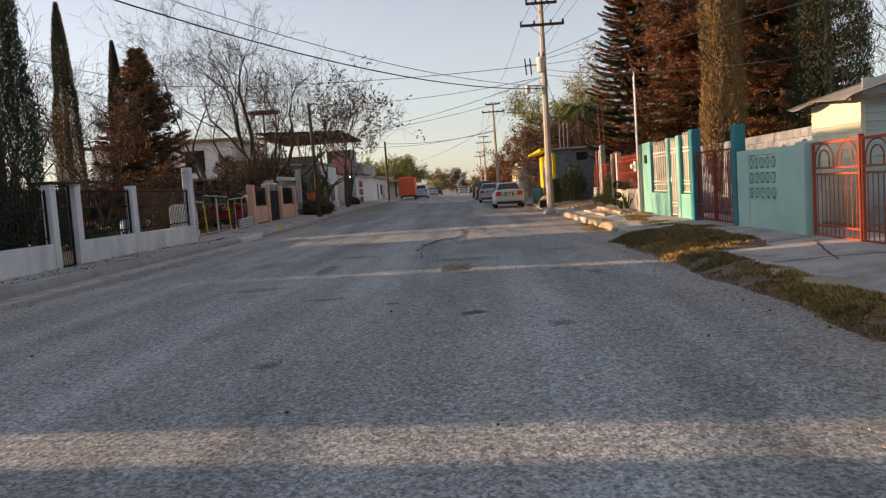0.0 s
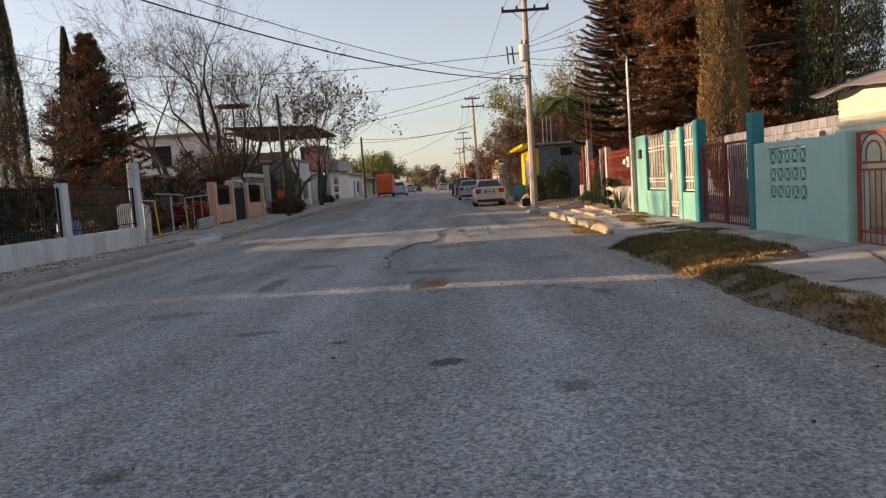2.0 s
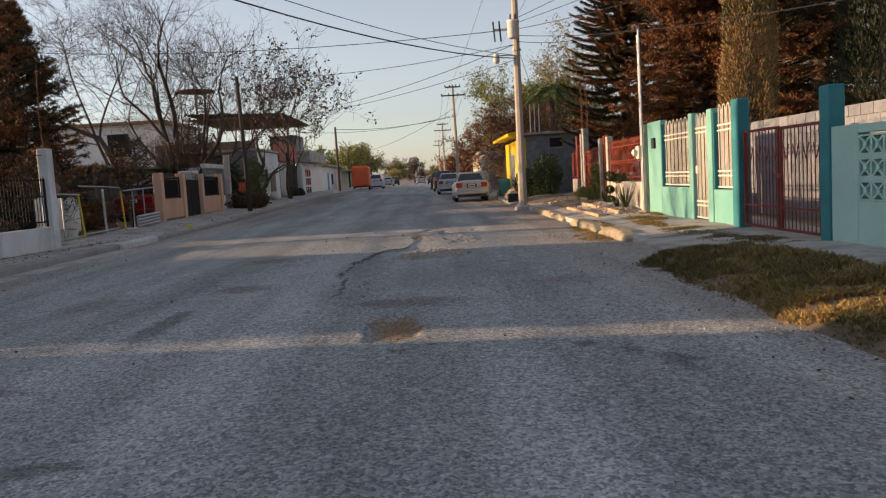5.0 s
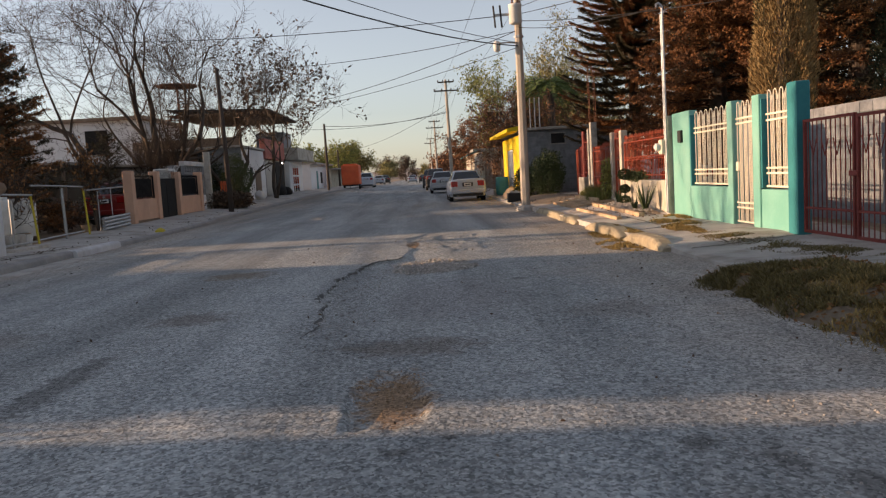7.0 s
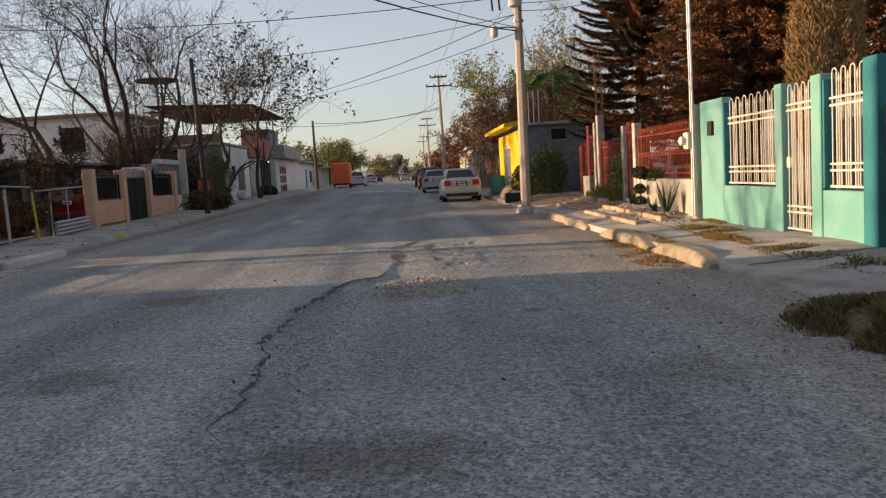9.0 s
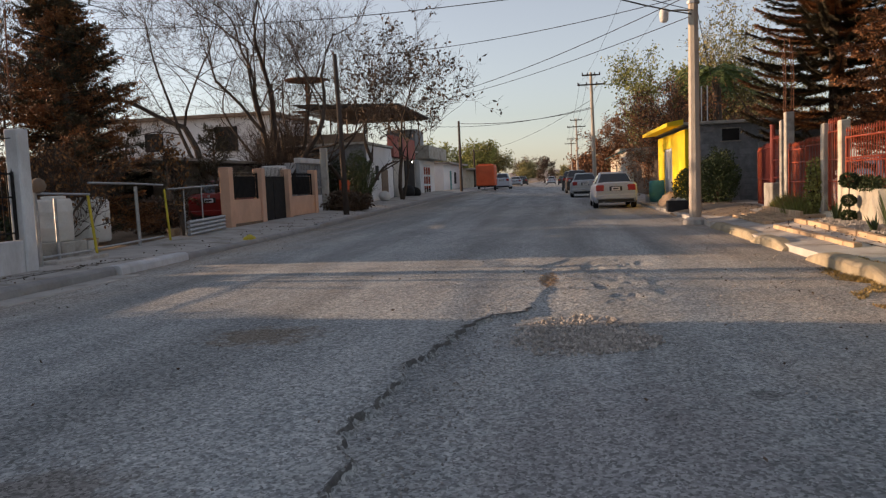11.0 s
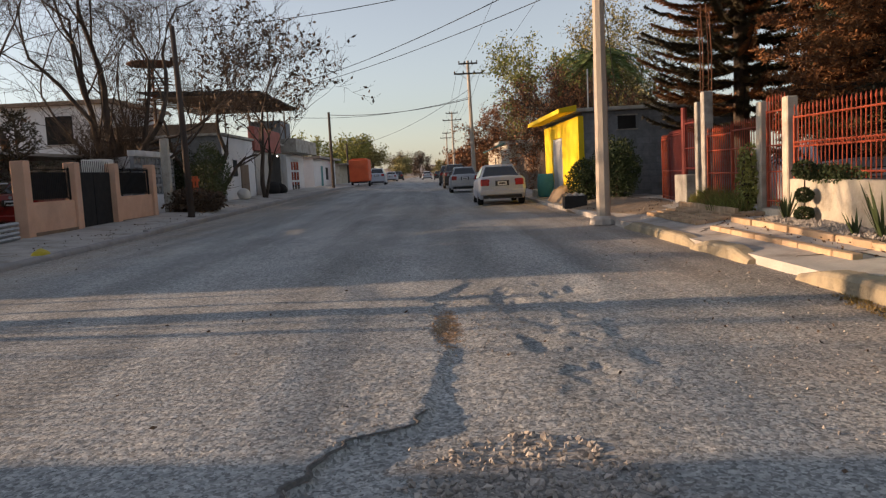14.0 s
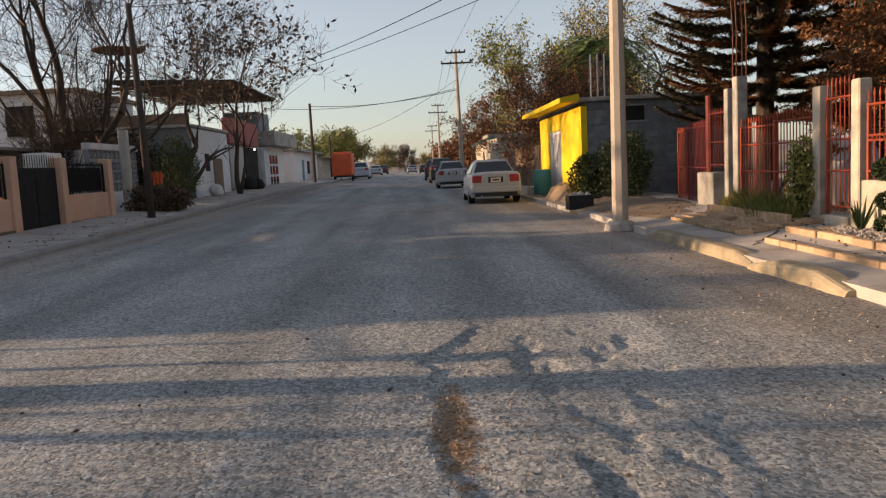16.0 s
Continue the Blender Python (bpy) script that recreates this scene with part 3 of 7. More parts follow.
joint("pavement_crack", wander(-7.0, 2, -7.05, 12.5, 1, 60, 0.06), 0.016, pave_left_z, "darkdirt")
joint("pavement_crack", wander(-7.3, 14.5, -7.15, 18.5, 2, 40, 0.22), 0.03, pave_left_z, "darkdirt")
joint("pavement_crack", wander(-7.75, 15.0, -7.0, 19.6, 3, 40, 0.25), 0.028, pave_left_z, "darkdirt")
for i, y in enumerate((4.0, 8.2, 12.4)):
    joint("pavement_crack", wander(-7.78, y, -6.68, y + 0.1, 4 + i, 14, 0.04), 0.012, pave_left_z, "darkdirt")
for i, (a, b, c, d) in enumerate(((4.3, 12.0, 6.0, 12.3), (4.2, 14.9, 5.8, 15.2), (4.9, 12.2, 5.0, 18.0), (4.4, 18.2, 5.3, 18.1), (4.5, 21.6, 5.2, 22.4), (4.3, 3.4, 6.0, 3.1), (4.9, 3.0, 5.6, 5.2), (4.4, 5.4, 5.9, 5.8))):
    joint("pavement_crack", wander(a, b, c, d, 20 + i, 24, 0.07), 0.018, pave_right_z, "darkdirt")


# ---- right side: walls and gates, from near to far ----
def bar_mesh(name, length, r, material, spear=False, n=6):
    g = Geo()
    if spear:
        g.tube([(0, 0, 0), (0, 0, length - 0.11), (0, 0, length - 0.09), (0, 0, length - 0.06), (0, 0, length)], [r, r, r * 1.9, r * 1.7, r * 0.2], n)
    else:
        g.tube([(0, 0, 0), (0, 0, length)], r, n)
    return g.mesh(name, material)


def loop_mesh(name, length, half, r, material):
    """Two bars that meet in a round arch."""
    g = Geo()
    pts = [(0, -half, 0), (0, -half, length - half)]
    pts += [(0, -half * math.cos(a), length - half + half * math.sin(a)) for a in [math.pi * i / 8 for i in range(1, 8)]]
    pts += [(0, half, length - half), (0, half, 0)]
    g.tube(pts, r, 6)
    return g.mesh(name, material)


def rail(name, x, ya, yb, z, h, parent, material, d=0.03):
    return part(name, Geo().box(x - d / 2, x + d / 2, ya, yb, z, z + h, 0.003), material, parent)


def loop_grille(name, x, ya, yb, z0, z1, material, label, n, rails, group="", handle=False):
    """A window or door grille of looped bars with spears between them."""
    t = thing(name, (x, (ya + yb) / 2, z0), label, "grille" if not handle else "gate", group)
    for z in rails:
        rail("rail", x, ya, yb, z, 0.028, t, material)
    rail("frame_bar", x, ya, yb, z0, 0.03, t, material)
    pitch = (yb - ya) / n
    lm = loop_mesh("loop_bar", z1 - z0, pitch * 0.25, 0.009, material)
    sm = bar_mesh("spear_bar", z1 - z0 - 0.06, 0.008, material, True)
    for i in range(n):
        y = ya + pitch * (i + 0.5)
        piece("loop_bar", lm, t, (x, y, z0))
        if i < n - 1:
            piece("spear_bar", sm, t, (x, y + pitch / 2, z0))
    if handle:
        part("lock_box", Geo().box(x - 0.03, x + 0.03, yb - 0.12, yb - 0.03, z0 + 0.85, z0 + 1.0, 0.006), material, t)
    return t


def spear_fence(name, x, ya, yb, z0, z1, rails, material, label, category, pitch=0.11, group="", slant=0.0, r=0.0085, frame_posts=True):
    t = thing(name, (x, (ya + yb) / 2, z0), label, category, group)
    n = max(2, round((yb - ya) / pitch))
    me = bar_mesh("bar", z1 - z0, r, material, True)
    for i in range(n + 1):
        y = ya + (yb - ya) * i / n
        piece("bar", me, t, (x + slant * i / n, y, z0 + 0.04 * noise.noise((i * 1.3, y, 0)) * 0.3))
    for z in rails:
        g = Geo().tube([(x - 0.012, ya, z), (x - 0.012 + slant, yb, z)], 0.014, 4)
        part("rail", g, material, t)
    if frame_posts:
        for y, s in ((ya, 0), (yb, slant)):
            part("frame_post", Geo().box(x + s - 0.022, x + s + 0.022, y - 0.02, y + 0.02, z0 - 0.03, rails[-1] + 0.03, 0.004), material, t)
    return t


def wall(name, geo, material, label, kind="structure", category="wall"):
    return solid(name, geo, material, label, category, kind)


RX = 6.0
# sea-green street wall with its gate
tw = Geo()
tw.box(5.92, 6.09, 16.6, 17.62, 0.05, 2.22, 0.012)
tw.box(5.925, 6.085, 14.70, 16.602, 0.05, 0.77, 0.008)
tw.box(5.90, 6.10, 14.50, 14.702, 0.05, 2.2, 0.012)
tw.box(5.90, 6.10, 13.46, 13.70, 0.05, 2.2, 0.012)
tw.box(5.925, 6.085, 12.54, 13.462, 0.05, 0.75, 0.008)
teal_wall = wall("wall_sea_green", tw, M["teal"], "sea-green painted street wall with window openings and a gateway")
wall("pillar_sea_green", Geo().box(5.90, 6.11, 12.27, 12.54, 0.05, 2.26, 0.015), M["tealdark"], "deep teal pillar at the end of the sea-green wall")
for ya, yb in ((14.702, 14.75), (16.55, 16.6), (12.542, 12.58), (13.42, 13.46)):
    wall("jamb", Geo().box(5.93, 6.08, ya, yb, 0.775, 2.12), M["tealdark"], "deep teal inner edge of the window opening")
loop_grille("window_grille", 6.0, 14.78, 16.53, 0.80, 2.17, M["cream"], "cream-painted steel window grille with looped bars", 7, (0.98, 1.06, 1.76, 1.85), "looped grilles")
loop_grille("window_grille", 6.0, 12.60, 13.40, 0.78, 2.24, M["cream"], "narrow cream-painted steel window grille with looped bars", 4, (0.98, 1.06, 1.78, 1.87), "looped grilles")
loop_grille("street_door", 5.97, 13.73, 14.47, 0.19, 2.16, M["cream"], "cream-painted barred steel street door, closed", 4, (0.42, 0.50, 1.80, 1.88), "", True)
part("letter_box_body", Geo().box(5.86, 5.92, 16.95, 17.12, 1.62, 1.86, 0.01), M["plastic"], thing("letter_box", (5.89, 17.03, 1.62), "small dark box fixed to the sea-green wall", "letter box"))

# meter post between the plots
mp = thing("meter_post", (5.92, 17.78, 0.2), "pale concrete meter post with conduits and a round meter", "meter post")
part("post", Geo().box(5.84, 6.04, 17.66, 17.88, 0.1, 2.2, 0.015), M["concpale"], mp)
part("meter_base", Geo().box(5.70, 5.835, 17.66, 17.86, 1.42, 1.72, 0.02), M["cream"], mp)
part("meter_dome", Geo().tube([(5.70, 17.76, 1.57), (5.62, 17.76, 1.57), (5.585, 17.76, 1.57)], [0.085, 0.08, 0.03], 14), M["tank"], mp, "round glass-fronted meter")
for dy, top in ((0.0, 4.4), (0.09, 4.25)):
    part("conduit", Geo().tube([(5.80, 17.60 + dy, 0.2), (5.80, 17.60 + dy, 2.2), (5.79, 17.60 + dy, top)], 0.022, 8), M["galv"], mp)
part("service_head", Geo().tube([(5.79, 17.60, 4.38), (5.72, 17.60, 4.46), (5.66, 17.6, 4.42)], 0.03, 8), M["galv"], mp)

# mint wall with pierced blocks
mw = Geo()
mw.box(5.92, 6.08, 6.42, 7.38, 0.0, 1.58, 0.01)
mw.box(5.92, 6.08, 8.70, 9.32, 0.0, 1.60, 0.01)
mw.box(5.922, 6.078, 7.378, 8.702, 0.0, 0.68, 0.004)
mw.box(5.922, 6.078, 7.378, 8.702, 1.49, 1.59, 0.004)
mint_wall = wall("wall_mint", mw, M["mint"], "faded mint-green rendered wall with a pierced block panel")
wall("wall_mint_pier", Geo().box(5.86, 6.14, 6.12, 6.42, 0.0, 1.62, 0.015), M["mint"], "faded mint-green gate pier")
wall("pillar_teal", Geo().box(5.90, 6.11, 9.325, 9.58, 0.0, 2.14, 0.012), M["tealdark"], "tall deep teal gate pillar")


def pierced_block():
    w, h, d = 0.262, 0.235, 0.145
    g = Geo()
    t = 0.02
    g.box(-d / 2, d / 2, -w / 2, w / 2, 0, t)
    g.box(-d / 2, d / 2, -w / 2, w / 2, h - t, h)
    g.box(-d / 2, d / 2, -w / 2, -w / 2 + t, t, h - t)
    g.box(-d / 2, d / 2, w / 2 - t, w / 2, t, h - t)
    c, k = h / 2, 0.02
    for sy in (-1, 1):
        for sz in (-1, 1):
            a = (sy * (w / 2 - t), c + sz * (h / 2 - t))
            e = (sy * 0.02, c + sz * 0.03)
            n = Vector((-(e[1] - a[1]), e[0] - a[0])).normalized() * 0.012
            g.prism([(a[0] + n.x, a[1] + n.y), (e[0] + n.x, e[1] + n.y), (e[0] - n.x, e[1] - n.y), (a[0] - n.x, a[1] - n.y)], -d / 2 + 0.004, d / 2 - 0.004, "x")
    g.prism([(0, c - 0.055), (0.042, c), (0, c + 0.055), (-0.042, c)], -d / 2, d / 2, "x")
    return g.mesh("pierced_block", M["mint"])


pb = pierced_block()
for r in range(3):
    for i in range(5):
        piece("pierced_block", pb, mint_wall, (6.0, 7.378 + 0.133 + 0.265 * i, 0.685 + 0.272 * r))
for r in range(2):
    part("block_course", Geo().box(5.93, 6.07, 7.38, 8.70, 0.922 + 0.272 * r, 0.955 + 0.272 * r), M["mint"], mint_wall)


def gate_leaf(t, x, ya, yb, z0, z1, material, n, arch=False, extra=()):
    leaf = part("leaf_frame", Geo().box(x - 0.02, x + 0.02, ya, ya + 0.045, z0, z1, 0.003).box(x - 0.02, x + 0.02, yb - 0.045, yb, z0, z1, 0.003)
                .box(x - 0.018, x + 0.018, ya + 0.045, yb - 0.045, z1 - 0.04, z1).box(x - 0.018, x + 0.018, ya + 0.045, yb - 0.045, z0, z0 + 0.04), material, t)
    for z in extra:
        part("rail", Geo().box(x - 0.014, x + 0.014, ya + 0.045, yb - 0.045, z, z + 0.03), material, t)
    low = extra[-1] if arch and extra else z1 - 0.04
    me = bar_mesh("bar", low - z0 - 0.04, 0.008, material)
    for i in range(1, n):
        piece("bar", me, t, (x, ya + (yb - ya) * i / n, z0 + 0.04))
    return leaf


dg = thing("double_gate", (RX, 10.95, 0.17), "dull oxide-red barred double gate, closed", "gate")
gate_leaf(dg, RX, 9.66, 10.93, 0.17, 1.70, M["darkred"], 11, extra=(0.5,))
gate_leaf(dg, RX, 10.97, 12.24, 0.17, 1.72, M["darkred"], 11, extra=(0.5,))
part("latch", Geo().box(RX - 0.05, RX - 0.02, 10.85, 11.05, 0.95, 1.02, 0.006), M["darkred"], dg)
vm = Geo().tube([(0, -0.09, 0.22), (0, 0, 0), (0, 0.09, 0.22)], 0.008, 5).mesh("v_ornament", M["darkred"])
for i in range(8):
    piece("v_ornament", vm, dg, (RX, 9.85 + 0.3 * i + (0.05 if i > 3 else 0), 1.22))

ng = thing("arched_gate", (RX, 4.6, 0.14), "bright rust-red double gate with looped arches along its top", "gate")
gate_leaf(ng, RX, 4.63, 6.10, 0.14, 1.58, M["red"], 11, True, (0.30, 1.17, 1.08))
gate_leaf(ng, RX, 3.10, 4.59, 0.14, 1.58, M["red"], 11, True, (0.30, 1.17, 1.08))
for ya in (4.70, 5.40, 3.17, 3.87):
    for half in (0.30, 0.17):
        am = [(RX, ya + 0.33 - half, 1.19), (RX, ya + 0.33 - half, 1.30)]
        am += [(RX, ya + 0.33 - half * math.cos(a), 1.30 + min(0.24, half * 0.9) * math.sin(a)) for a in [math.pi * i / 10 for i in range(1, 10)]]
        am += [(RX, ya + 0.33 + half, 1.30), (RX, ya + 0.33 + half, 1.19)]
        part("arch_bar", Geo().tube(am, 0.011, 6), M["red"], ng)
part("centre_post", Geo().box(RX - 0.035, RX + 0.035, 4.592, 4.628, 0.1, 1.62), M["red"], ng)
wall("wall_right_near", Geo().box(5.92, 6.08, -30, 3.06, 0.0, 1.6), M["mint"], "plain mint-green street wall further back")

# clapboard shed behind the arched gate
shed = thing("clapboard_shed", (9.6, 9.5, 0.1), "pale green clapboard shed, sunlit side coloured cream, under a bent tin roof", "shed")
part("core", Geo().box(7.56, 11.9, 7.72, 9.6, 0.0, 2.38), M["board"], shed)
bl = Geo().prism([(0, 0), (0.030, 0.005), (0.012, 0.155), (0, 0.155)], 7.66, 9.62, "y")
blm = Geo()
blm.v = [(-x, y - 8.64, z) for x, y, z in bl.v]
blm.f = [q[::-1] for q in bl.f]
bme = blm.mesh("board", M["board"])
for i in range(15):
    piece("board", bme, shed, (7.55, 8.68, 0.13 + 0.15 * i), (0, 0, radians(0.4 * noise.noise((i * 2.1, 0, 0)))))
fe = Geo().prism([(0, 0), (-0.030, 0.005), (-0.012, 0.155), (0, 0.155)], -2.1, 2.1, "x")
fme = fe.mesh("front_board", M["boardgreen"])
for i in range(17):
    piece("front_board", fme, shed, (9.66, 7.71, 0.13 + 0.15 * i))
part("gable", Geo().prism([(7.56, 2.38), (11.9, 2.38), (11.9, 3.7)], 7.73, 7.80, "y"), M["boardgreen"], shed)
part("corner_board", Geo().box(7.50, 7.58, 7.64, 7.70, 0.1, 2.4), M["board"], shed)
# closed sheet; its near-black paints the unlit inside of the shed
win = part("window", Geo().box(8.7, 9.9, 7.655, 7.675, 1.15, 2.0), M["dark"], shed, "unglazed window, a flat sheet near-black for the shade inside")
part("window_bar", Geo().box(9.27, 9.31, 7.63, 7.654, 1.15, 2.0), M["boardgreen"], shed)
part("window_bar", Geo().box(8.66, 9.94, 7.63, 7.654, 2.0, 2.06), M["boardgreen"], shed)
roofg = Geo()
nx, ny = 60, 10
for j in range(ny + 1):
    for i in range(nx + 1):
        u, v = i / nx, j / ny
        x = 7.15 + 5.0 * u
        y = 7.25 + 2.65 * v
        z = 2.42 + 1.35 * u + 0.022 * math.sin(v * 5 * math.pi * 2 + 1) * 0.3 - 0.09 * (1 - u) ** 6 * (0.5 + 0.5 * math.sin(v * 9)) + 0.015 * math.sin(y * 30)
        roofg.v.append((x, y, z))
for j in range(ny):
    for i in range(nx):
        a = j * (nx + 1) + i
        roofg.f.append((a, a + 1, a + nx + 2, a + nx + 1))
tin = part("roof", roofg, M["roofmetal"], shed, "bent and rusty corrugated tin roof")
sol = tin.modifiers.new("thick", 'SOLIDIFY')
sol.thickness = 0.012
part("rafter", Geo().box(7.2, 11.9, 7.36, 7.44, 2.30, 2.38), M["wood"], shed)

# red car bonnet behind the gate
wall("wall_block_yard", Geo().box(8.46, 8.6, 9.75, 20.6, 0.0, 2.12), M["block"], "grey concrete block wall across the yard")
bmesh_block = Geo().box(-0.022, 0.0, -0.193, 0.193, 0.006, 0.19, 0.006).mesh("block", M["block"])
yard = bpy.data.objects["wall_block_yard"]
for r in range(6):
    for i in range(27):
        y = 9.95 + 0.4 * i + (0.2 if r % 2 else 0)
        if y < 20.4:
            piece("block", bmesh_block, yard, (8.458, y, 0.95 + 0.2 * r - 0.04))

# low wall with red railing
wall("wall_low_pale", Geo().box(5.93, 6.09, 17.89, 21.69, 0.1, 0.87, 0.012), M["concpale"], "pale rendered low wall under the red railing")
spear_fence("railing", 6.01, 17.95, 21.66, 0.885, 2.0, (0.98, 1.36, 1.42, 1.80), M["red"], "rust-red spear-topped railing on a low wall", "railing", 0.115, "red railings")
om = Geo()
om.tube([(0, 0.045 * math.cos(a), 0.045 * math.sin(a)) for a in [2 * math.pi * i / 10 for i in range(11)]], 0.007, 5, False)
ome = om.mesh("ornament", M["red"])
rl = [o for o in scene.collection.objects if o.name.startswith("railing")][0]
for i in range(24):
    piece("ornament", ome, rl, (5.985, 18.05 + i * 0.15, 1.39))
for ya, nm in ((21.70, ""), (22.68, "")):
    wall("gate_pillar", Geo().box(5.93, 6.11, ya + 0.05, ya + 0.24, 0.1, 2.14, 0.018), M["concpale"], "pale rough-cast concrete gate pillar")
spear_fence("small_gate", 6.02, 22.02, 22.66, 0.42, 2.22, (0.50, 0.98, 1.40, 1.95), M["red"], "narrow rust-red spear-topped garden gate", "gate", 0.105, "red railings")
wall("gate_sill", Geo().box(5.92, 6.12, 21.98, 22.68, 0.1, 0.38, 0.012), M["concpale"], "pale concrete sill under the garden gate")
spear_fence("yard_gate", 6.1, 23.0, 24.42, 0.40, 1.93, (0.48, 0.95, 1.40, 1.74), M["red"], "rust-red spear-topped leaf of a yard gate", "gate", 0.105, "red railings")
spear_fence("yard_gate", 6.13, 24.46, 25.78, 0.40, 1.88, (0.48, 0.95, 1.40, 1.70), M["red"], "rust-red spear-topped leaf of a yard gate", "gate", 0.105, "red railings")
cp = thing("unfinished_column", (6.2, 26.1, 0.2), "rough grey concrete column with rusty bars standing out of its top", "column")
part("shaft", Geo().box(6.07, 6.27, 25.84, 26.04, 0.1, 2.62, 0.015), M["conc"], cp)
part("shaft", Geo().box(6.08, 6.28, 26.3, 26.46, 0.1, 2.45, 0.015), M["conc"], cp)
for dx, dy, h in ((6.08, 25.86, 4.35), (6.26, 25.87, 4.2), (6.08, 26.02, 4.1), (6.25, 26.02, 4.4)):
    part("steel_bar", Geo().tube([(dx, dy, 2.6), (dx + 0.01, dy, 3.4), (dx - 0.02, dy + 0.02, h)], 0.012, 5), M["rust"], cp)
rp = thing("red_gate_post", (6.2, 27.5, 0.2), "red steel gate post on a concrete footing", "gate post")
part("post", Geo().tube([(6.2, 27.5, 0.9), (6.2, 27.5, 2.42)], 0.065, 10), M["darkred"], rp)
part("footing", Geo().box(6.02, 6.4, 26.9, 27.72, 0.1, 0.92, 0.02), M["conc"], rp)
spear_fence("far_yard_gate", 6.25, 27.75, 29.3, 0.28, 1.98, (0.36, 1.0, 1.85), M["darkred"], "dull red spear-topped yard gate standing ajar", "gate", 0.105, "red railings", 0.15)
spear_fence("far_yard_gate", 6.42, 29.35, 30.3, 0.28, 1.92, (0.36, 1.0, 1.80), M["red"], "rust-red framed leaf of the yard gate", "gate", 0.105, "red railings", 0.1)
spear_fence("side_panel", 6.2, 26.5, 27.42, 1.0, 2.15, (1.06, 1.5, 2.05), M["darkred"], "red barred panel beside the column", "gate", 0.13, "red railings")

# grey block house with a yellow street front
gh = thing("block_house", (7.2, 37.2, 0.2), "low grey block house with a bright yellow street front", "house")
part("wall", Geo().box(5.10, 9.8, 33.82, 41.0, 0.1, 2.86), M["block"], gh)
part("front_wall", Geo().box(4.98, 5.098, 33.80, 36.9, 0.1, 2.75).box(4.98, 5.098, 39.0, 41.0, 0.1, 2.75).box(4.982, 5.098, 36.9, 39.0, 2.25, 2.75), M["yellow"], gh, "bright yellow rendered front")
part("corner_strip", Geo().box(4.97, 5.14, 33.77, 33.80, 0.1, 2.75), M["yellow"], gh)
part("roof", Geo().box(4.9, 10.0, 33.6, 41.2, 2.87, 2.98, 0.01), M["conc"], gh, "grey flat concrete roof slab")
part("canopy", Geo().prism([(4.36, 2.86), (4.9, 2.90), (4.9, 3.08), (4.36, 2.99)], 33.55, 41.2, "y"), M["yellow"], gh, "sloping yellow roof edge over the front")
sd = part("steel_door", Geo().box(5.0, 5.03, 36.92, 38.98, 0.25, 2.23), M["white"], gh, "white barred steel door")
for i in range(9):
    part("door_bar", Geo().box(4.975, 4.998, 36.98 + i * 0.235, 37.02 + i * 0.235, 0.3, 2.15), M["white"], gh)
part("window", Geo().box(6.2, 6.75, 33.79, 33.818, 2.3, 2.7), M["dark"], gh, "small window in the block side, near-black for the shade inside")
part("lintel", Geo().box(6.14, 6.81, 33.775, 33.815, 2.702, 2.74), M["conc"], gh)
part("window_sill", Geo().box(6.14, 6.81, 33.77, 33.815, 2.26, 2.298), M["conc"], gh)
for i in range(13):
    for r in range(13):
        x = 5.36 + 0.4 * i + (0.2 if r % 2 else 0)
        z = 0.22 + 0.2 * r
        if x > 9.6 or (5.95 < x < 7.2 and 2.0 < z < 2.75):
            continue
        o = piece("block", bmesh_block, gh, (x, 33.818, z), (0, 0, radians(90)))
for dx in (5.55, 5.75, 5.95):
    part("pipe", Geo().tube([(dx, 35.0, 2.9), (dx + 0.01, 35.0, 4.3)], 0.025, 6), M["galv"], gh)

# further on: wood pickets, a bit of pale wall
pk = thing("picket_fence", (5.3, 48, 0.2), "patchy fence of grey weathered pickets", "fence")
for i in range(90):
    y = 41.6 + i * 0.155
    h = 1.75 + 0.25 * noise.noise((i * 0.9, 3, 0))
    pm = Geo().box(-0.015, 0.015, -0.05, 0.05, 0, h) if i % 9 == 0 else pm
    if i % 9 == 0:
        pme = pm.mesh("picket", M["wood"])
    piece("picket", pme, pk, (5.3 + 0.03 * noise.noise((i, 1, 0)), y, 0.18), (0, radians(3 * noise.noise((i * 0.7, 0, 4))), 0))
part("rail", Geo().box(5.32, 5.37, 41.6, 55.5, 0.7, 0.78), M["wood"], pk)
wall("wall_pale_far", Geo().box(4.95, 5.15, 56.2, 60.6, 0.1, 2.72, 0.01), M["concpale"], "pale sunlit concrete wall")
fh = thing("far_house", (8, 70, 0), "low far house with a green awning", "house")
part("wall", Geo().box(5.4, 12, 64, 78, 0, 3.0), M["concpale"], fh)
part("roof", Geo().box(5.1, 12.3, 63.7, 78.3, 3.0, 3.2), M["conc"], fh)
part("awning", Geo().prism([(4.2, 2.5), (5.4, 3.0), (5.4, 3.06), (4.2, 2.56)], 62.5, 66.5, "y"), M["bluegreen"], fh, "blue-green awning")
part("door", Geo().box(5.37, 5.398, 70, 71, 0.1, 2.2), M["dark"], fh)


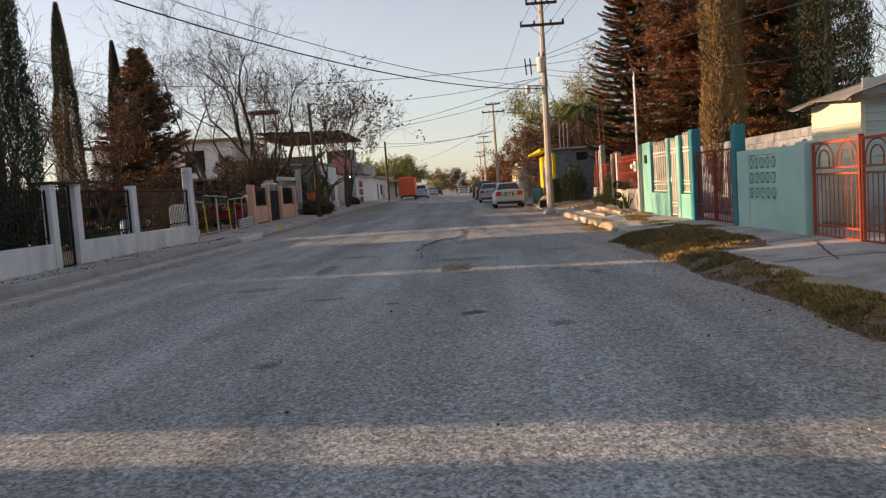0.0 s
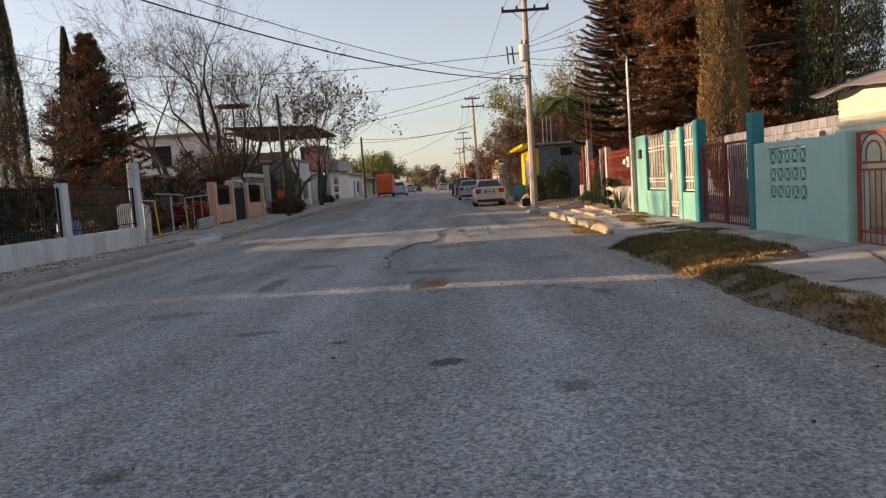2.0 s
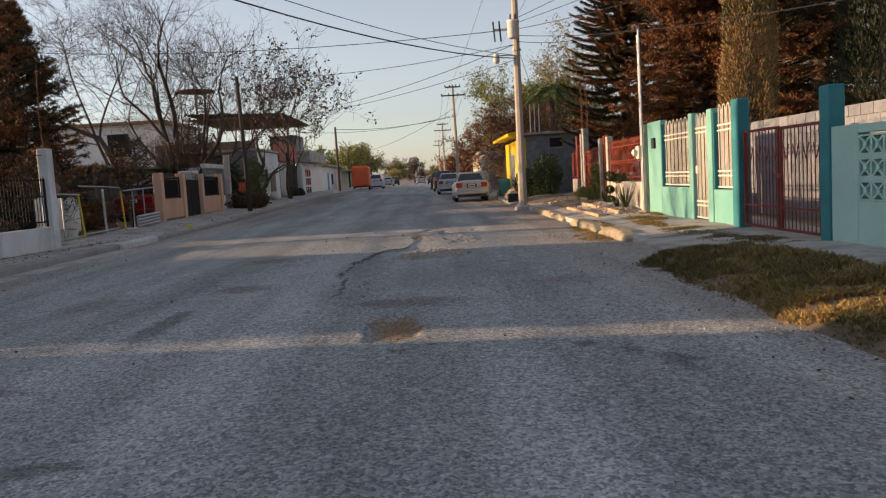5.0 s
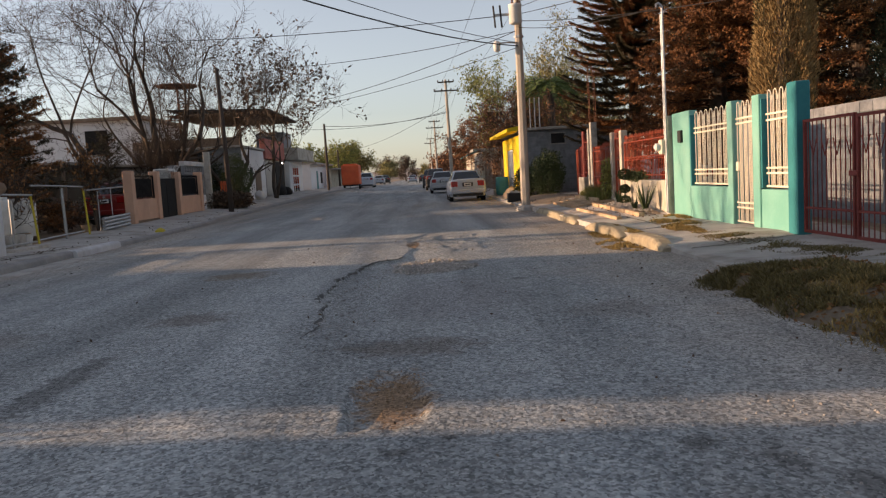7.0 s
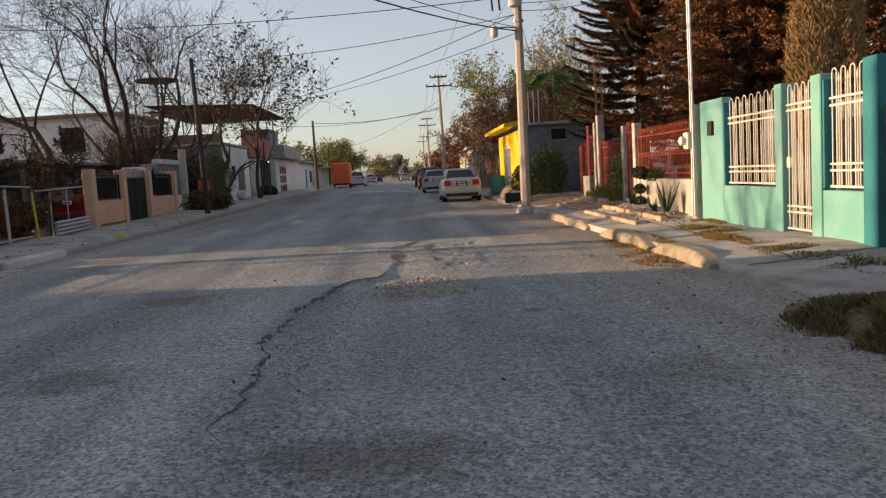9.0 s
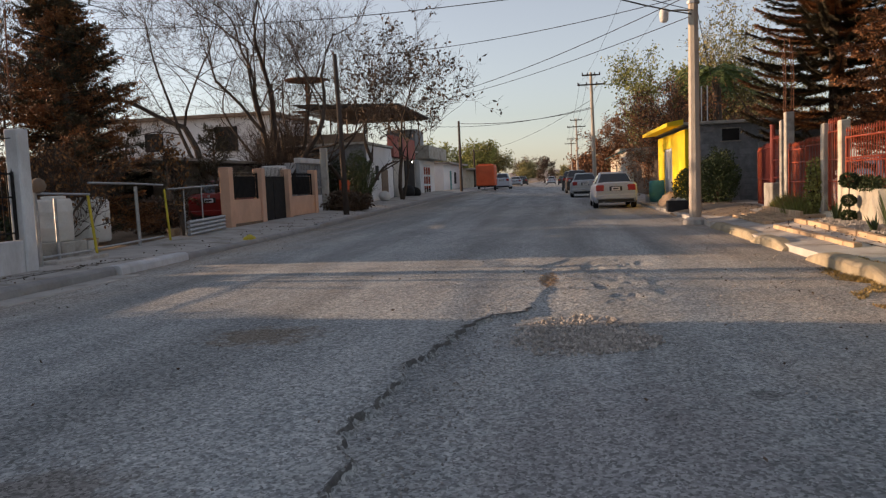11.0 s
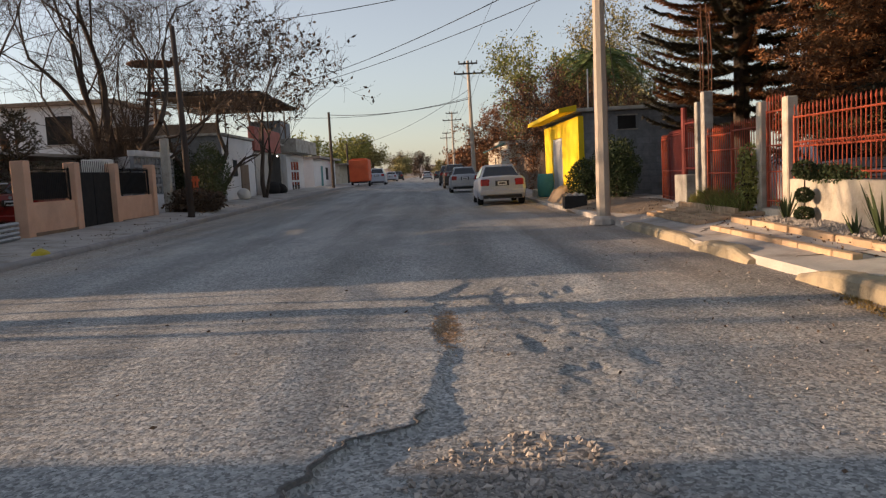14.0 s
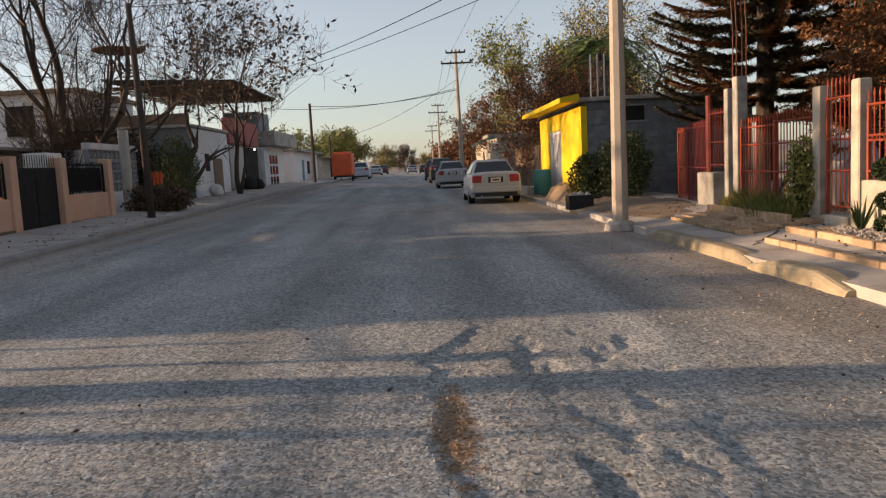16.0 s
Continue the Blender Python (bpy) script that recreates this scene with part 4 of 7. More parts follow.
# ---- left side ----
LX = -7.9
wb = Geo()
for ya, yb in ((-30, 9.36), (10.64, 17.33)):
    wb.box(LX - 0.09, LX + 0.09, ya, yb, 0.0, 0.66, 0.012)
white_wall = wall("wall_white_low", wb, M["white"], "chalky white low street wall under black railings")
for ya, yb, top in ((9.34, 9.64, 1.88), (10.34, 10.66, 1.9), (13.2, 13.55, 1.86), (3.2, 3.5, 1.86), (-3.3, -3.0, 1.86)):
    wall("fence_pillar", Geo().box(LX - 0.10, LX + 0.10, ya + 0.04, yb - 0.04, 0.0, top, 0.015), M["white"], "chalky white square fence pillar")
ep = Geo().box(LX - 0.12, LX + 0.12, 17.34, 17.62, 0.0, 2.43, 0.02)
wall("fence_end_pillar", ep, M["white"], "tall chalky white end pillar, grey with stains")
part("rod", Geo().tube([(LX, 17.45, 2.4), (LX - 0.02, 17.45, 3.3), (LX + 0.06, 17.4, 4.3)], 0.012, 6), M["rust"], thing("steel_rod", (LX, 17.45, 2.4), "thin rusty rod standing on the end pillar", "rod"))
for ya, yb in ((10.66, 13.2), (13.55, 17.3), (3.52, 9.32), (-2.98, 3.18)):
    spear_fence("black_railing", LX, ya, yb, 0.70, 1.80, (0.78, 1.35, 1.72), M["black"], "black-painted steel railing on a white wall", "railing", 0.13, "black railings", r=0.009)
bg = thing("black_street_gate", (LX, 9.99, 0.15), "narrow black barred steel gate, closed", "gate")
gate_leaf(bg, LX, 9.67, 10.31, 0.14, 1.86, M["black"], 8, extra=(0.5, 0.95, 1.35))
part("gate_canopy", Geo().box(LX - 0.25, LX + 0.2, 9.3, 10.7, 1.89, 1.93), M["plastic"], bg)

# pipe gates of the next plot
pg = thing("pipe_gates", (-8.35, 21, 0.2), "loose galvanised pipe gates with two yellow posts", "gate")


def pipe(name, pts, r=0.022, material=None, label=""):
    return part(name, Geo().tube(pts, r, 8), material or M["galv"], pg, label)


pipe("post", [(-8.1, 18.1, 0.1), (-8.12, 18.1, 1.42)], 0.04)
pipe("post", [(-8.2, 18.75, 0.1), (-8.2, 18.75, 1.3)], 0.03)
pipe("yellow_post", [(-8.25, 20.0, 0.1), (-8.33, 19.95, 1.35)], 0.027, M["yellowpipe"], "yellow-painted steel post")
pipe("post", [(-8.6, 22.2, 0.1), (-8.62, 22.2, 1.5)], 0.04)
pipe("yellow_post", [(-8.5, 23.4, 0.1), (-8.55, 23.35, 1.42)], 0.027, M["yellowpipe"], "yellow-painted steel post")
pipe("top_rail", [(-8.12, 18.1, 1.4), (-8.3, 19.95, 1.36)])
pipe("top_rail", [(-8.3, 19.95, 1.58), (-8.6, 22.2, 1.56), (-8.55, 23.3, 1.52)])
pipe("top_rail", [(-8.5, 23.4, 1.42), (-8.72, 26.7, 1.5)])
pipe("bottom_rail", [(-8.12, 18.1, 0.3), (-8.3, 19.95, 0.28)])
pipe("bottom_rail", [(-8.3, 20.0, 0.3), (-8.6, 23.3, 0.32)])
pipe("upright", [(-8.6, 24.4, 0.2), (-8.6, 24.4, 1.45)], 0.018)
pipe("upright", [(-8.65, 25.5, 0.2), (-8.65, 25.5, 1.46)], 0.018)
pt = thing("metal_panel", (-8.6, 25.5, 0.2), "pale ribbed sheet-metal panel leaning on the fence foot", "panel")
rb = Geo()
for i in range(4):
    rb.tube([(-8.42, 24.2, 0.28 + 0.10 * i), (-8.62, 26.75, 0.32 + 0.10 * i)], 0.05, 6)
part("ribbed_sheet", rb, M["galv"], pt)
ball = thing("post_ball", (-8.0, 18.1, 1.42), "rusty round float on the gate post", "ball")
part("ball", Geo().lathe(-8.05, 18.12, [(0.03, 1.40), (0.10, 1.44), (0.135, 1.52), (0.10, 1.62), (0.02, 1.66)], 14), M["wood"], ball, smooth=True)


def tank(x, y, z, r, h, label):
    t = thing("water_drum", (x, y, z), label, "drum", "drums in the yard")
    part("drum_body", Geo().lathe(x, y, [(r * 0.95, z), (r, z + 0.05), (r, z + h * 0.3), (r * 1.03, z + h * 0.33), (r, z + h * 0.36), (r, z + h * 0.66), (r * 1.03, z + h * 0.69), (r, z + h * 0.72), (r, z + h - 0.06), (r * 0.9, z + h)], 20), M["tank"], t, smooth=True)
    part("drum_lid", Geo().lathe(x, y, [(r * 0.7, z + h + 0.002), (r * 0.7, z + h + 0.05), (r * 0.5, z + h + 0.06)], 16), M["tank"], t)


tank(-9.3, 20.3, 0.45, 0.33, 0.85, "off-white plastic water drum on a block")
tank(-9.8, 22.3, 0.3, 0.40, 0.95, "large white plastic drum with a round mouth")
solid("drum_block", Geo().box(-9.7, -8.9, 19.9, 20.7, 0.1, 0.45, 0.02), M["conc"], "grey concrete block under a drum", "block")
solid("doorstep", Geo().box(-8.3, -7.95, 18.3, 19.9, 0.05, 0.22, 0.015), M["pave"], "concrete step under the pipe gate", "step")

# yard behind: dark shed and low sheds
ys = thing("yard_shed", (-13.8, 31, 0.2), "low open shed with white door frames, back wall near-black for shade", "shed")
# back wall coloured near-black to paint the shade under the shed roof
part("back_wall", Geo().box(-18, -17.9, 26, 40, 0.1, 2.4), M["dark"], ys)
part("side_wall", Geo().box(-17.9, -10.9, 40.0, 40.15, 0.1, 2.5), M["whitehouse"], ys, "white rendered side wall")
part("roof", Geo().box(-18.2, -12.6, 31.5, 40.2, 2.5, 2.6), M["roofmetal"], ys)
part("post", Geo().box(-12.8, -12.68, 31.6, 31.72, 0.1, 2.5), M["wood"], ys)
for i in range(3):
    part("white_frame", Geo().box(-17.0 + 1.4 * i, -16.9 + 1.4 * i, 39.9, 39.998, 0.3, 2.2), M["white"], ys)

# peach wall with black railings
PX = -8.75


def pz(y):
    return 0.24 + 0.01 * (y - 27)


for ya, yb in ((27.5, 29.7), (32.5, 35.2)):
    wall("wall_peach", Geo().box(PX - 0.08, PX + 0.08, ya, yb, 0.1, 1.05, 0.01), M["peach"], "peach-painted low street wall")
    wall("plinth_peach", Geo().box(PX + 0.081, PX + 0.12, ya, yb, 0.1, 0.36, 0.005), M["wood"], "brown painted plinth under the peach wall")
    spear_fence("black_railing", PX, ya + 0.05, yb - 0.05, 1.07, 1.90, (1.12, 1.82), M["black"], "black steel railing on a peach wall", "railing", 0.09, "black railings")
    # solid black sheet added: paints the shaded yard between the bars
    sheet = solid("railing_mesh", Geo().box(PX - 0.05, PX - 0.035, ya + 0.1, yb - 0.1, 1.12, 1.75), M["black"], "black sheet added for the dark yard behind the railing", "netting")
for ya in (27.2, 29.7, 32.2, 35.2):
    wall("pillar_peach", Geo().box(PX - 0.15, PX + 0.15, ya, ya + 0.3, 0.1, 2.0, 0.015), M["peach"], "peach-painted square gate pillar")
pgt = thing("black_double_gate", (PX, 31.1, 0.3), "tall black sheeted double gate, closed", "gate")
part("leaf", Geo().box(PX - 0.03, PX, 30.02, 31.08, 0.3, 1.75, 0.004), M["black"], pgt)
part("leaf", Geo().box(PX - 0.03, PX, 31.12, 32.18, 0.3, 1.75, 0.004), M["black"], pgt)
tm = bar_mesh("top_bar", 0.3, 0.008, M["black"])
for i in range(18):
    piece("top_bar", tm, pgt, (PX - 0.015, 30.08 + i * 0.122, 1.75))
solid("cistern", Geo().box(-9.6, -9.0, 32.3, 33.2, 0.1, 2.15, 0.03), M["tank"], "pale plastic cistern behind the gate pillar", "cistern")

# white breeze-block wall, posts, far shops
bw = thing("breeze_block_wall", (-9.7, 38.5, 0.3), "white-topped wall of pale square breeze blocks", "wall")
part("base", Geo().box(-9.75, -9.55, 36.3, 40.4, 0.2, 1.0, 0.01), M["whitehouse"], bw)
part("cap", Geo().box(-9.78, -9.52, 36.3, 40.4, 2.35, 2.55, 0.01), M["white"], bw)
sq = Geo().box(-0.07, 0.07, -0.18, 0.18, 0, 0.05).box(-0.07, 0.07, -0.18, 0.18, 0.29, 0.34).box(-0.07, 0.07, -0.18, -0.13, 0.05, 0.29).box(-0.07, 0.07, 0.13, 0.18, 0.05, 0.29).box(-0.05, 0.05, -0.06, 0.06, 0.1, 0.24)
sqm = sq.mesh("breeze_block", M["block"])
for r in range(4):
    for i in range(11):
        piece("breeze_block", sqm, bw, (-9.65, 36.5 + 0.365 * i, 1.0 + 0.34 * r))
pp = thing("concrete_post", (-8.75, 37.0, 0.3), "square grey concrete post beside the pavement", "post")
part("shaft", Geo().box(-8.88, -8.62, 36.9, 37.14, 0.2, 2.92, 0.02), M["conc"], pp)
lp = thing("wooden_pole", (-7.3, 34.4, 0.25), "leaning dark wooden pole at the pavement edge", "pole")
part("shaft", Geo().tube([(-7.2, 34.4, 0.1), (-7.27, 34.45, 3.2), (-7.36, 34.5, 6.2)], [0.11, 0.095, 0.075], 10), M["polewood"], lp, smooth=True)
part("pole_top", Geo().tube([(-7.36, 34.5, 6.18), (-7.50, 34.5, 6.34)], 0.02, 6), M["rust"], lp)

# shop row with a roofed terrace
shop = thing("shop_row", (-12, 55, 0.4), "white-washed shop row with a roofed terrace on top", "building")
part("wall", Geo().box(-15.2, -9.24, 46.2, 52.6, 0.2, 3.5), M["block"], shop)
part("front_wall", Geo().box(-9.238, -9.2, 46.2, 52.6, 0.2, 3.45), M["whitehouse"], shop, "stained white front wall")
part("wall", Geo().box(-15.2, -9.35, 52.6, 61.0, 0.2, 3.4), M["conc"], shop)
part("wall", Geo().box(-20, -9.3, 61.0, 69.5, 0.2, 3.2), M["whitehouse"], shop)
part("parapet", Geo().box(-9.4, -9.05, 52.4, 59.6, 3.0, 4.3, 0.02), M["pinkwall"], shop, "faded red parapet band")
part("upper_storey", Geo().box(-11.6, -9.5, 62.4, 66.0, 3.3, 5.3, 0.01), M["block"], shop, "unfinished grey block upper storey")
part("balcony", Geo().box(-9.5, -8.3, 61.0, 69.8, 3.1, 4.0, 0.01), M["conc"], shop)
part("roller_shutter", Geo().box(-9.34, -9.26, 53.0, 56.2, 0.4, 2.9), M["galv"], shop, "grey steel roller shutter")
for i in range(16):
    part("shutter_slat", Geo().box(-9.262, -9.235, 53.02, 56.18, 0.45 + 0.15 * i, 0.565 + 0.15 * i), M["galv"], shop)
# flat sheet on the wall, near-black in place of the shop's unlit inside
part("doorway", Geo().box(-9.36, -9.3, 57.0, 60.4, 0.4, 2.9), M["dark"], shop, "shop doorway, a flat sheet near-black for the shade inside")
part("white_pier", Geo().box(-9.35, -9.0, 61.0, 62.6, 0.3, 3.0, 0.02), M["white"], shop)
wd = part("white_door", Geo().box(-9.3, -9.2, 63.2, 66.8, 0.4, 2.75), M["white"], shop, "white framed glazed shop door")
for i in range(3):
    for k in range(3):
        part("pane", Geo().box(-9.198, -9.185, 63.5 + 1.1 * i, 64.3 + 1.1 * i, 0.6 + 0.7 * k, 1.15 + 0.7 * k), M["glass"], wd)
part("brown_door", Geo().box(-9.2, -9.16, 49.4, 51.0, 0.4, 2.2), M["wood"], shop, "brown wooden door")
part("small_window", Geo().box(-9.2, -9.17, 48.0, 48.7, 1.6, 2.4), M["dark"], shop)
part("terrace_slab", Geo().box(-15.4, -9.1, 46.0, 61.2, 3.5, 3.62, 0.01), M["conc"], shop)
part("terrace_wall", Geo().box(-15.2, -9.3, 46.2, 46.4, 3.62, 4.1), M["wood"], shop)
roof = part("terrace_roof", Geo().prism([(-15.2, 6.36), (-8.6, 6.10), (-8.6, 6.17), (-15.2, 6.44)], 52.5, 64.2, "y"), M["plastic"], shop, "dark flat tin roof on thin posts")
for i in range(12):
    part("roof_joist", Geo().box(-15.4, -8.7, 52.9 + i, 53.0 + i, 6.02, 6.1), M["wood"], shop)
for x, y in ((-9.4, 53), (-12, 53), (-14.5, 53), (-9.4, 58), (-9.4, 63.5), (-12, 58), (-14.5, 58)):
    part("terrace_post", Geo().tube([(x, y, 3.5), (x, y, 6.1)], 0.05, 6), M["wood"], shop)
sb = part("lit_bulb", Geo().lathe(-9.1, 58.6, [(0.02, 2.75), (0.05, 2.79), (0.05, 2.84), (0.02, 2.88)], 8), M["bulb"], shop, "lit white bulb over the doorway")

# spiral stair and its round top
st = thing("spiral_stair", (-14.65, 53.9, 3.6), "rusty spiral stair with a flat round top", "stair")
part("mast", Geo().tube([(-14.65, 53.6, 0.4), (-14.65, 53.6, 8.0)], 0.07, 8), M["rust"], st)
part("round_top", Geo().lathe(-14.65, 53.6, [(1.2, 7.95), (1.34, 8.02), (1.28, 8.08), (0.3, 8.2)], 20), M["rust"], st)
tr = Geo().prism([(0.05, -0.06), (1.0, -0.22), (1.0, 0.22), (0.05, 0.06)], 0, 0.03, "z").mesh("tread", M["rust"])
for i in range(18):
    piece("tread", tr, st, (-14.65, 53.6, 3.7 + 0.21 * i), (0, 0, radians(24 * i)))

# two-storey white house behind the trees
wh = thing("white_house", (-22.5, 58, 0.4), "two-storey white rendered house with a flat dark eave", "house")
part("wall", Geo().box(-29, -17.8, 55.2, 64, 0.2, 6.2), M["whitehouse"], wh)
part("roof", Geo().box(-29.4, -17.4, 54.8, 64.4, 6.2, 6.42), M["wood"], wh)
wi = part("window", Geo().box(-21.5, -20.0, 55.14, 55.198, 4.0, 5.6), M["dark"], wh, "upper window, near-black for the shade inside")
part("sill", Geo().box(-21.6, -19.9, 55.08, 55.196, 3.9, 3.98), M["conc"], wi)
part("window", Geo().box(-26.5, -25.2, 55.14, 55.198, 4.2, 5.4), M["dark"], wh)
part("lean_to", Geo().prism([(-27, 2.9), (-17.5, 2.9), (-17.5, 3.05), (-27, 3.05)], 51.5, 55.2, "y"), M["roofmetal"], wh)
cv = thing("blue_tarpaulin", (-17.4, 45, 2), "blue tarpaulin sheet over a yard shelter", "tarpaulin")
part("sheet", Geo().prism([(-19, 2.9), (-15.6, 2.45), (-15.6, 2.5), (-19, 2.95)], 43.2, 46, "y"), M["blue"], cv)
for x, y in ((-19, 43.3), (-15.7, 43.3), (-15.7, 45.9), (-19, 45.9)):
    part("pole", Geo().tube([(x, y, 0.1), (x, y, 2.5)], 0.03, 6), M["galv"], cv)

# unseen houses added beyond the near-left railings; their gaps set the sun bands
for name, x0, x1, ya, yb, h in (("house_near", -19.5, -11.5, -24, -1.6, 4.6), ("house_middle", -20, -12.0, -0.15, 6.5, 4.8), ("house_corner", -21, -13.0, 7.9, 14.3, 5.3)):
    hh = thing(name.split("_")[0], ((x0 + x1) / 2, (ya + yb) / 2, 0), "plain unseen house block added to shade the road", "house", "near houses")
    part("wall", Geo().box(x0, x1, ya, yb, 0.0, h), M["whitehouse"], hh)
    part("roof", Geo().box(x0 - 0.2, x1 + 0.2, ya, yb, h, h + 0.15), M["conc"], hh)
    part("door", Geo().box(x1 + 0.002, x1 + 0.03, (ya + yb) / 2, (ya + yb) / 2 + 1.0, 0.05, 2.1), M["wood"], hh)

# dim two-storey house behind the big bare tree
dh = thing("brown_house", (-12.1, 44.2, 0.3), "dim brown-grey outbuilding behind bare trees", "house")
part("wall", Geo().box(-12.9, -11.6, 42.4, 46.0, 0.2, 3.2), M["wood"], dh)
part("roof", Geo().box(-13.1, -11.4, 42.2, 46.1, 3.2, 3.3), M["plastic"], dh)
for x in (-12.6,):
    w = part("window", Geo().box(x, x + 0.6, 42.34, 42.398, 1.6, 2.6), M["dark"], dh)
    part("sill", Geo().box(x - 0.05, x + 0.65, 42.3, 42.396, 1.52, 1.59), M["conc"], w)
part("door", Geo().box(-11.598, -11.55, 43.7, 44.4, 0.3, 2.3), M["wood"], dh)

# unseen house added at the back, sized to throw one shadow band across the road
bk = thing("shade_house", (-23, 23, 0), "plain unseen house added to cast a shadow band on the road", "house")
part("wall", Geo().box(-26, -21.5, 21.0, 25.1, 0.0, 4.1), M["wood"], bk)
part("roof", Geo().box(-26.2, -21.2, 20.95, 25.2, 4.1, 4.22), M["roofmetal"], bk)
for y in (21.4,):
    part("window", Geo().box(-21.5, -21.45, y, y + 1.2, 1.0, 2.1), M["dark"], bk)
part("door", Geo().box(-21.5, -21.46, 22.6, 23.5, 0.05, 2.1), M["white"], bk)


# ---- trees ----
def any_dir(rng):
    while True:
        v = Vector((rng.uniform(-1, 1), rng.uniform(-1, 1), rng.uniform(-1, 1)))
        if 0.05 < v.length < 1:
            return v.normalized()


def spray(g, c, d, l, w, rng):
    """One flat tuft or leaf."""
    s = d.cross(any_dir(rng))
    if s.length < 1e-3:
        return
    s = s.normalized() * w
    m = c + d * (l * 0.5)
    o = len(g.v)
    g.v += [tuple(c), tuple(m + s), tuple(c + d * l), tuple(m - s)]
    g.f.append((o, o + 1, o + 2, o + 3))


def grow(limb, twig, tips, p, d, length, r, depth, rng, up=0.15, spread=0.75, kids=3):
    n = 4
    r = max(r, 0.007)
    pts, rr = [p.copy()], [r]
    for i in range(n):
        d = (d + any_dir(rng) * 0.24 + Vector((0, 0, up * 0.22))).normalized()
        p = p + d * (length / n)
        pts.append(p.copy())
        rr.append(r * (1 - 0.42 * (i + 1) / n))
    g = limb if r > 0.02 else twig
    g.tube(pts, rr, 8 if r > 0.08 else 5 if r > 0.02 else 3, cap=False)
    if depth <= 1:
        for _ in range(3):
            q = pts[rng.randint(1, n)]
            dd = (d + any_dir(rng) * 0.9).normalized()
            e = q + dd * length * rng.uniform(0.4, 0.8)
            twig.tube([q, q.lerp(e, 0.5) + any_dir(rng) * 0.03, e], [max(0.006, r * 0.5), 0.006, 0.004], 3, cap=False)
    if depth == 0:
        tips.append((pts[-1], d))
        tips.append((pts[2], d))
        return
    for k in range(kids):
        at = pts[-1] if k == 0 else pts[rng.randint(1, n)]
        q = (d + any_dir(rng) * spread + Vector((0, 0, up * 0.4))).normalized()
        grow(limb, twig, tips, at, q, length * rng.uniform(0.62, 0.86), rr[-1] * (0.95 if k == 0 else rng.uniform(0.5, 0.75)), depth - 1, rng, up, spread, kids)


def leaves_at(g, tips, rng, n, size, scatter, hang=0.4):
    for p, d in tips:
        for _ in range(n):
            c = p + any_dir(rng) * scatter * rng.random()
            spray(g, c, (any_dir(rng) + Vector((0, 0, -hang))).normalized(), size * rng.uniform(0.6, 1.3), size * 0.28, rng)


def bare_tree(name, base, starts, depth, label, seed, leaf=None, category="tree", up=0.15, spread=0.75, kids=3, bark=None):
    """starts: (direction, length, radius, points before it) of the main stems."""
    rng = random.Random(seed)
    limb, twig, tips = Geo(), Geo(), []
    b = Vector(base)
    for d, length, r in starts:
        grow(limb, twig, tips, b, Vector(d).normalized(), length, r, depth, rng, up, spread, kids)
    t = thing(name, base, label, category)
    part("trunk", limb, bark or M["bark"], t, smooth=True)
    crown = part("crown", twig, M["twig"], t)
    if leaf:
        mname, n, size, scatter, keep = leaf
        g = Geo()
        leaves_at(g, [q for q in tips if rng.random() < keep], rng, n, size, scatter)
        part("leaves", g, M[mname], t)
    return t


def foxtail(g, a, b, r, n, rng):
    """Needles packed round one branchlet, all leaning to its tip."""
    d = (b - a).normalized()
    for _ in range(n):
        c = a.lerp(b, rng.random())
        spray(g, c, (d * 0.75 + any_dir(rng) * 0.9).normalized(), r * rng.uniform(0.7, 1.4), r * 0.13, rng)


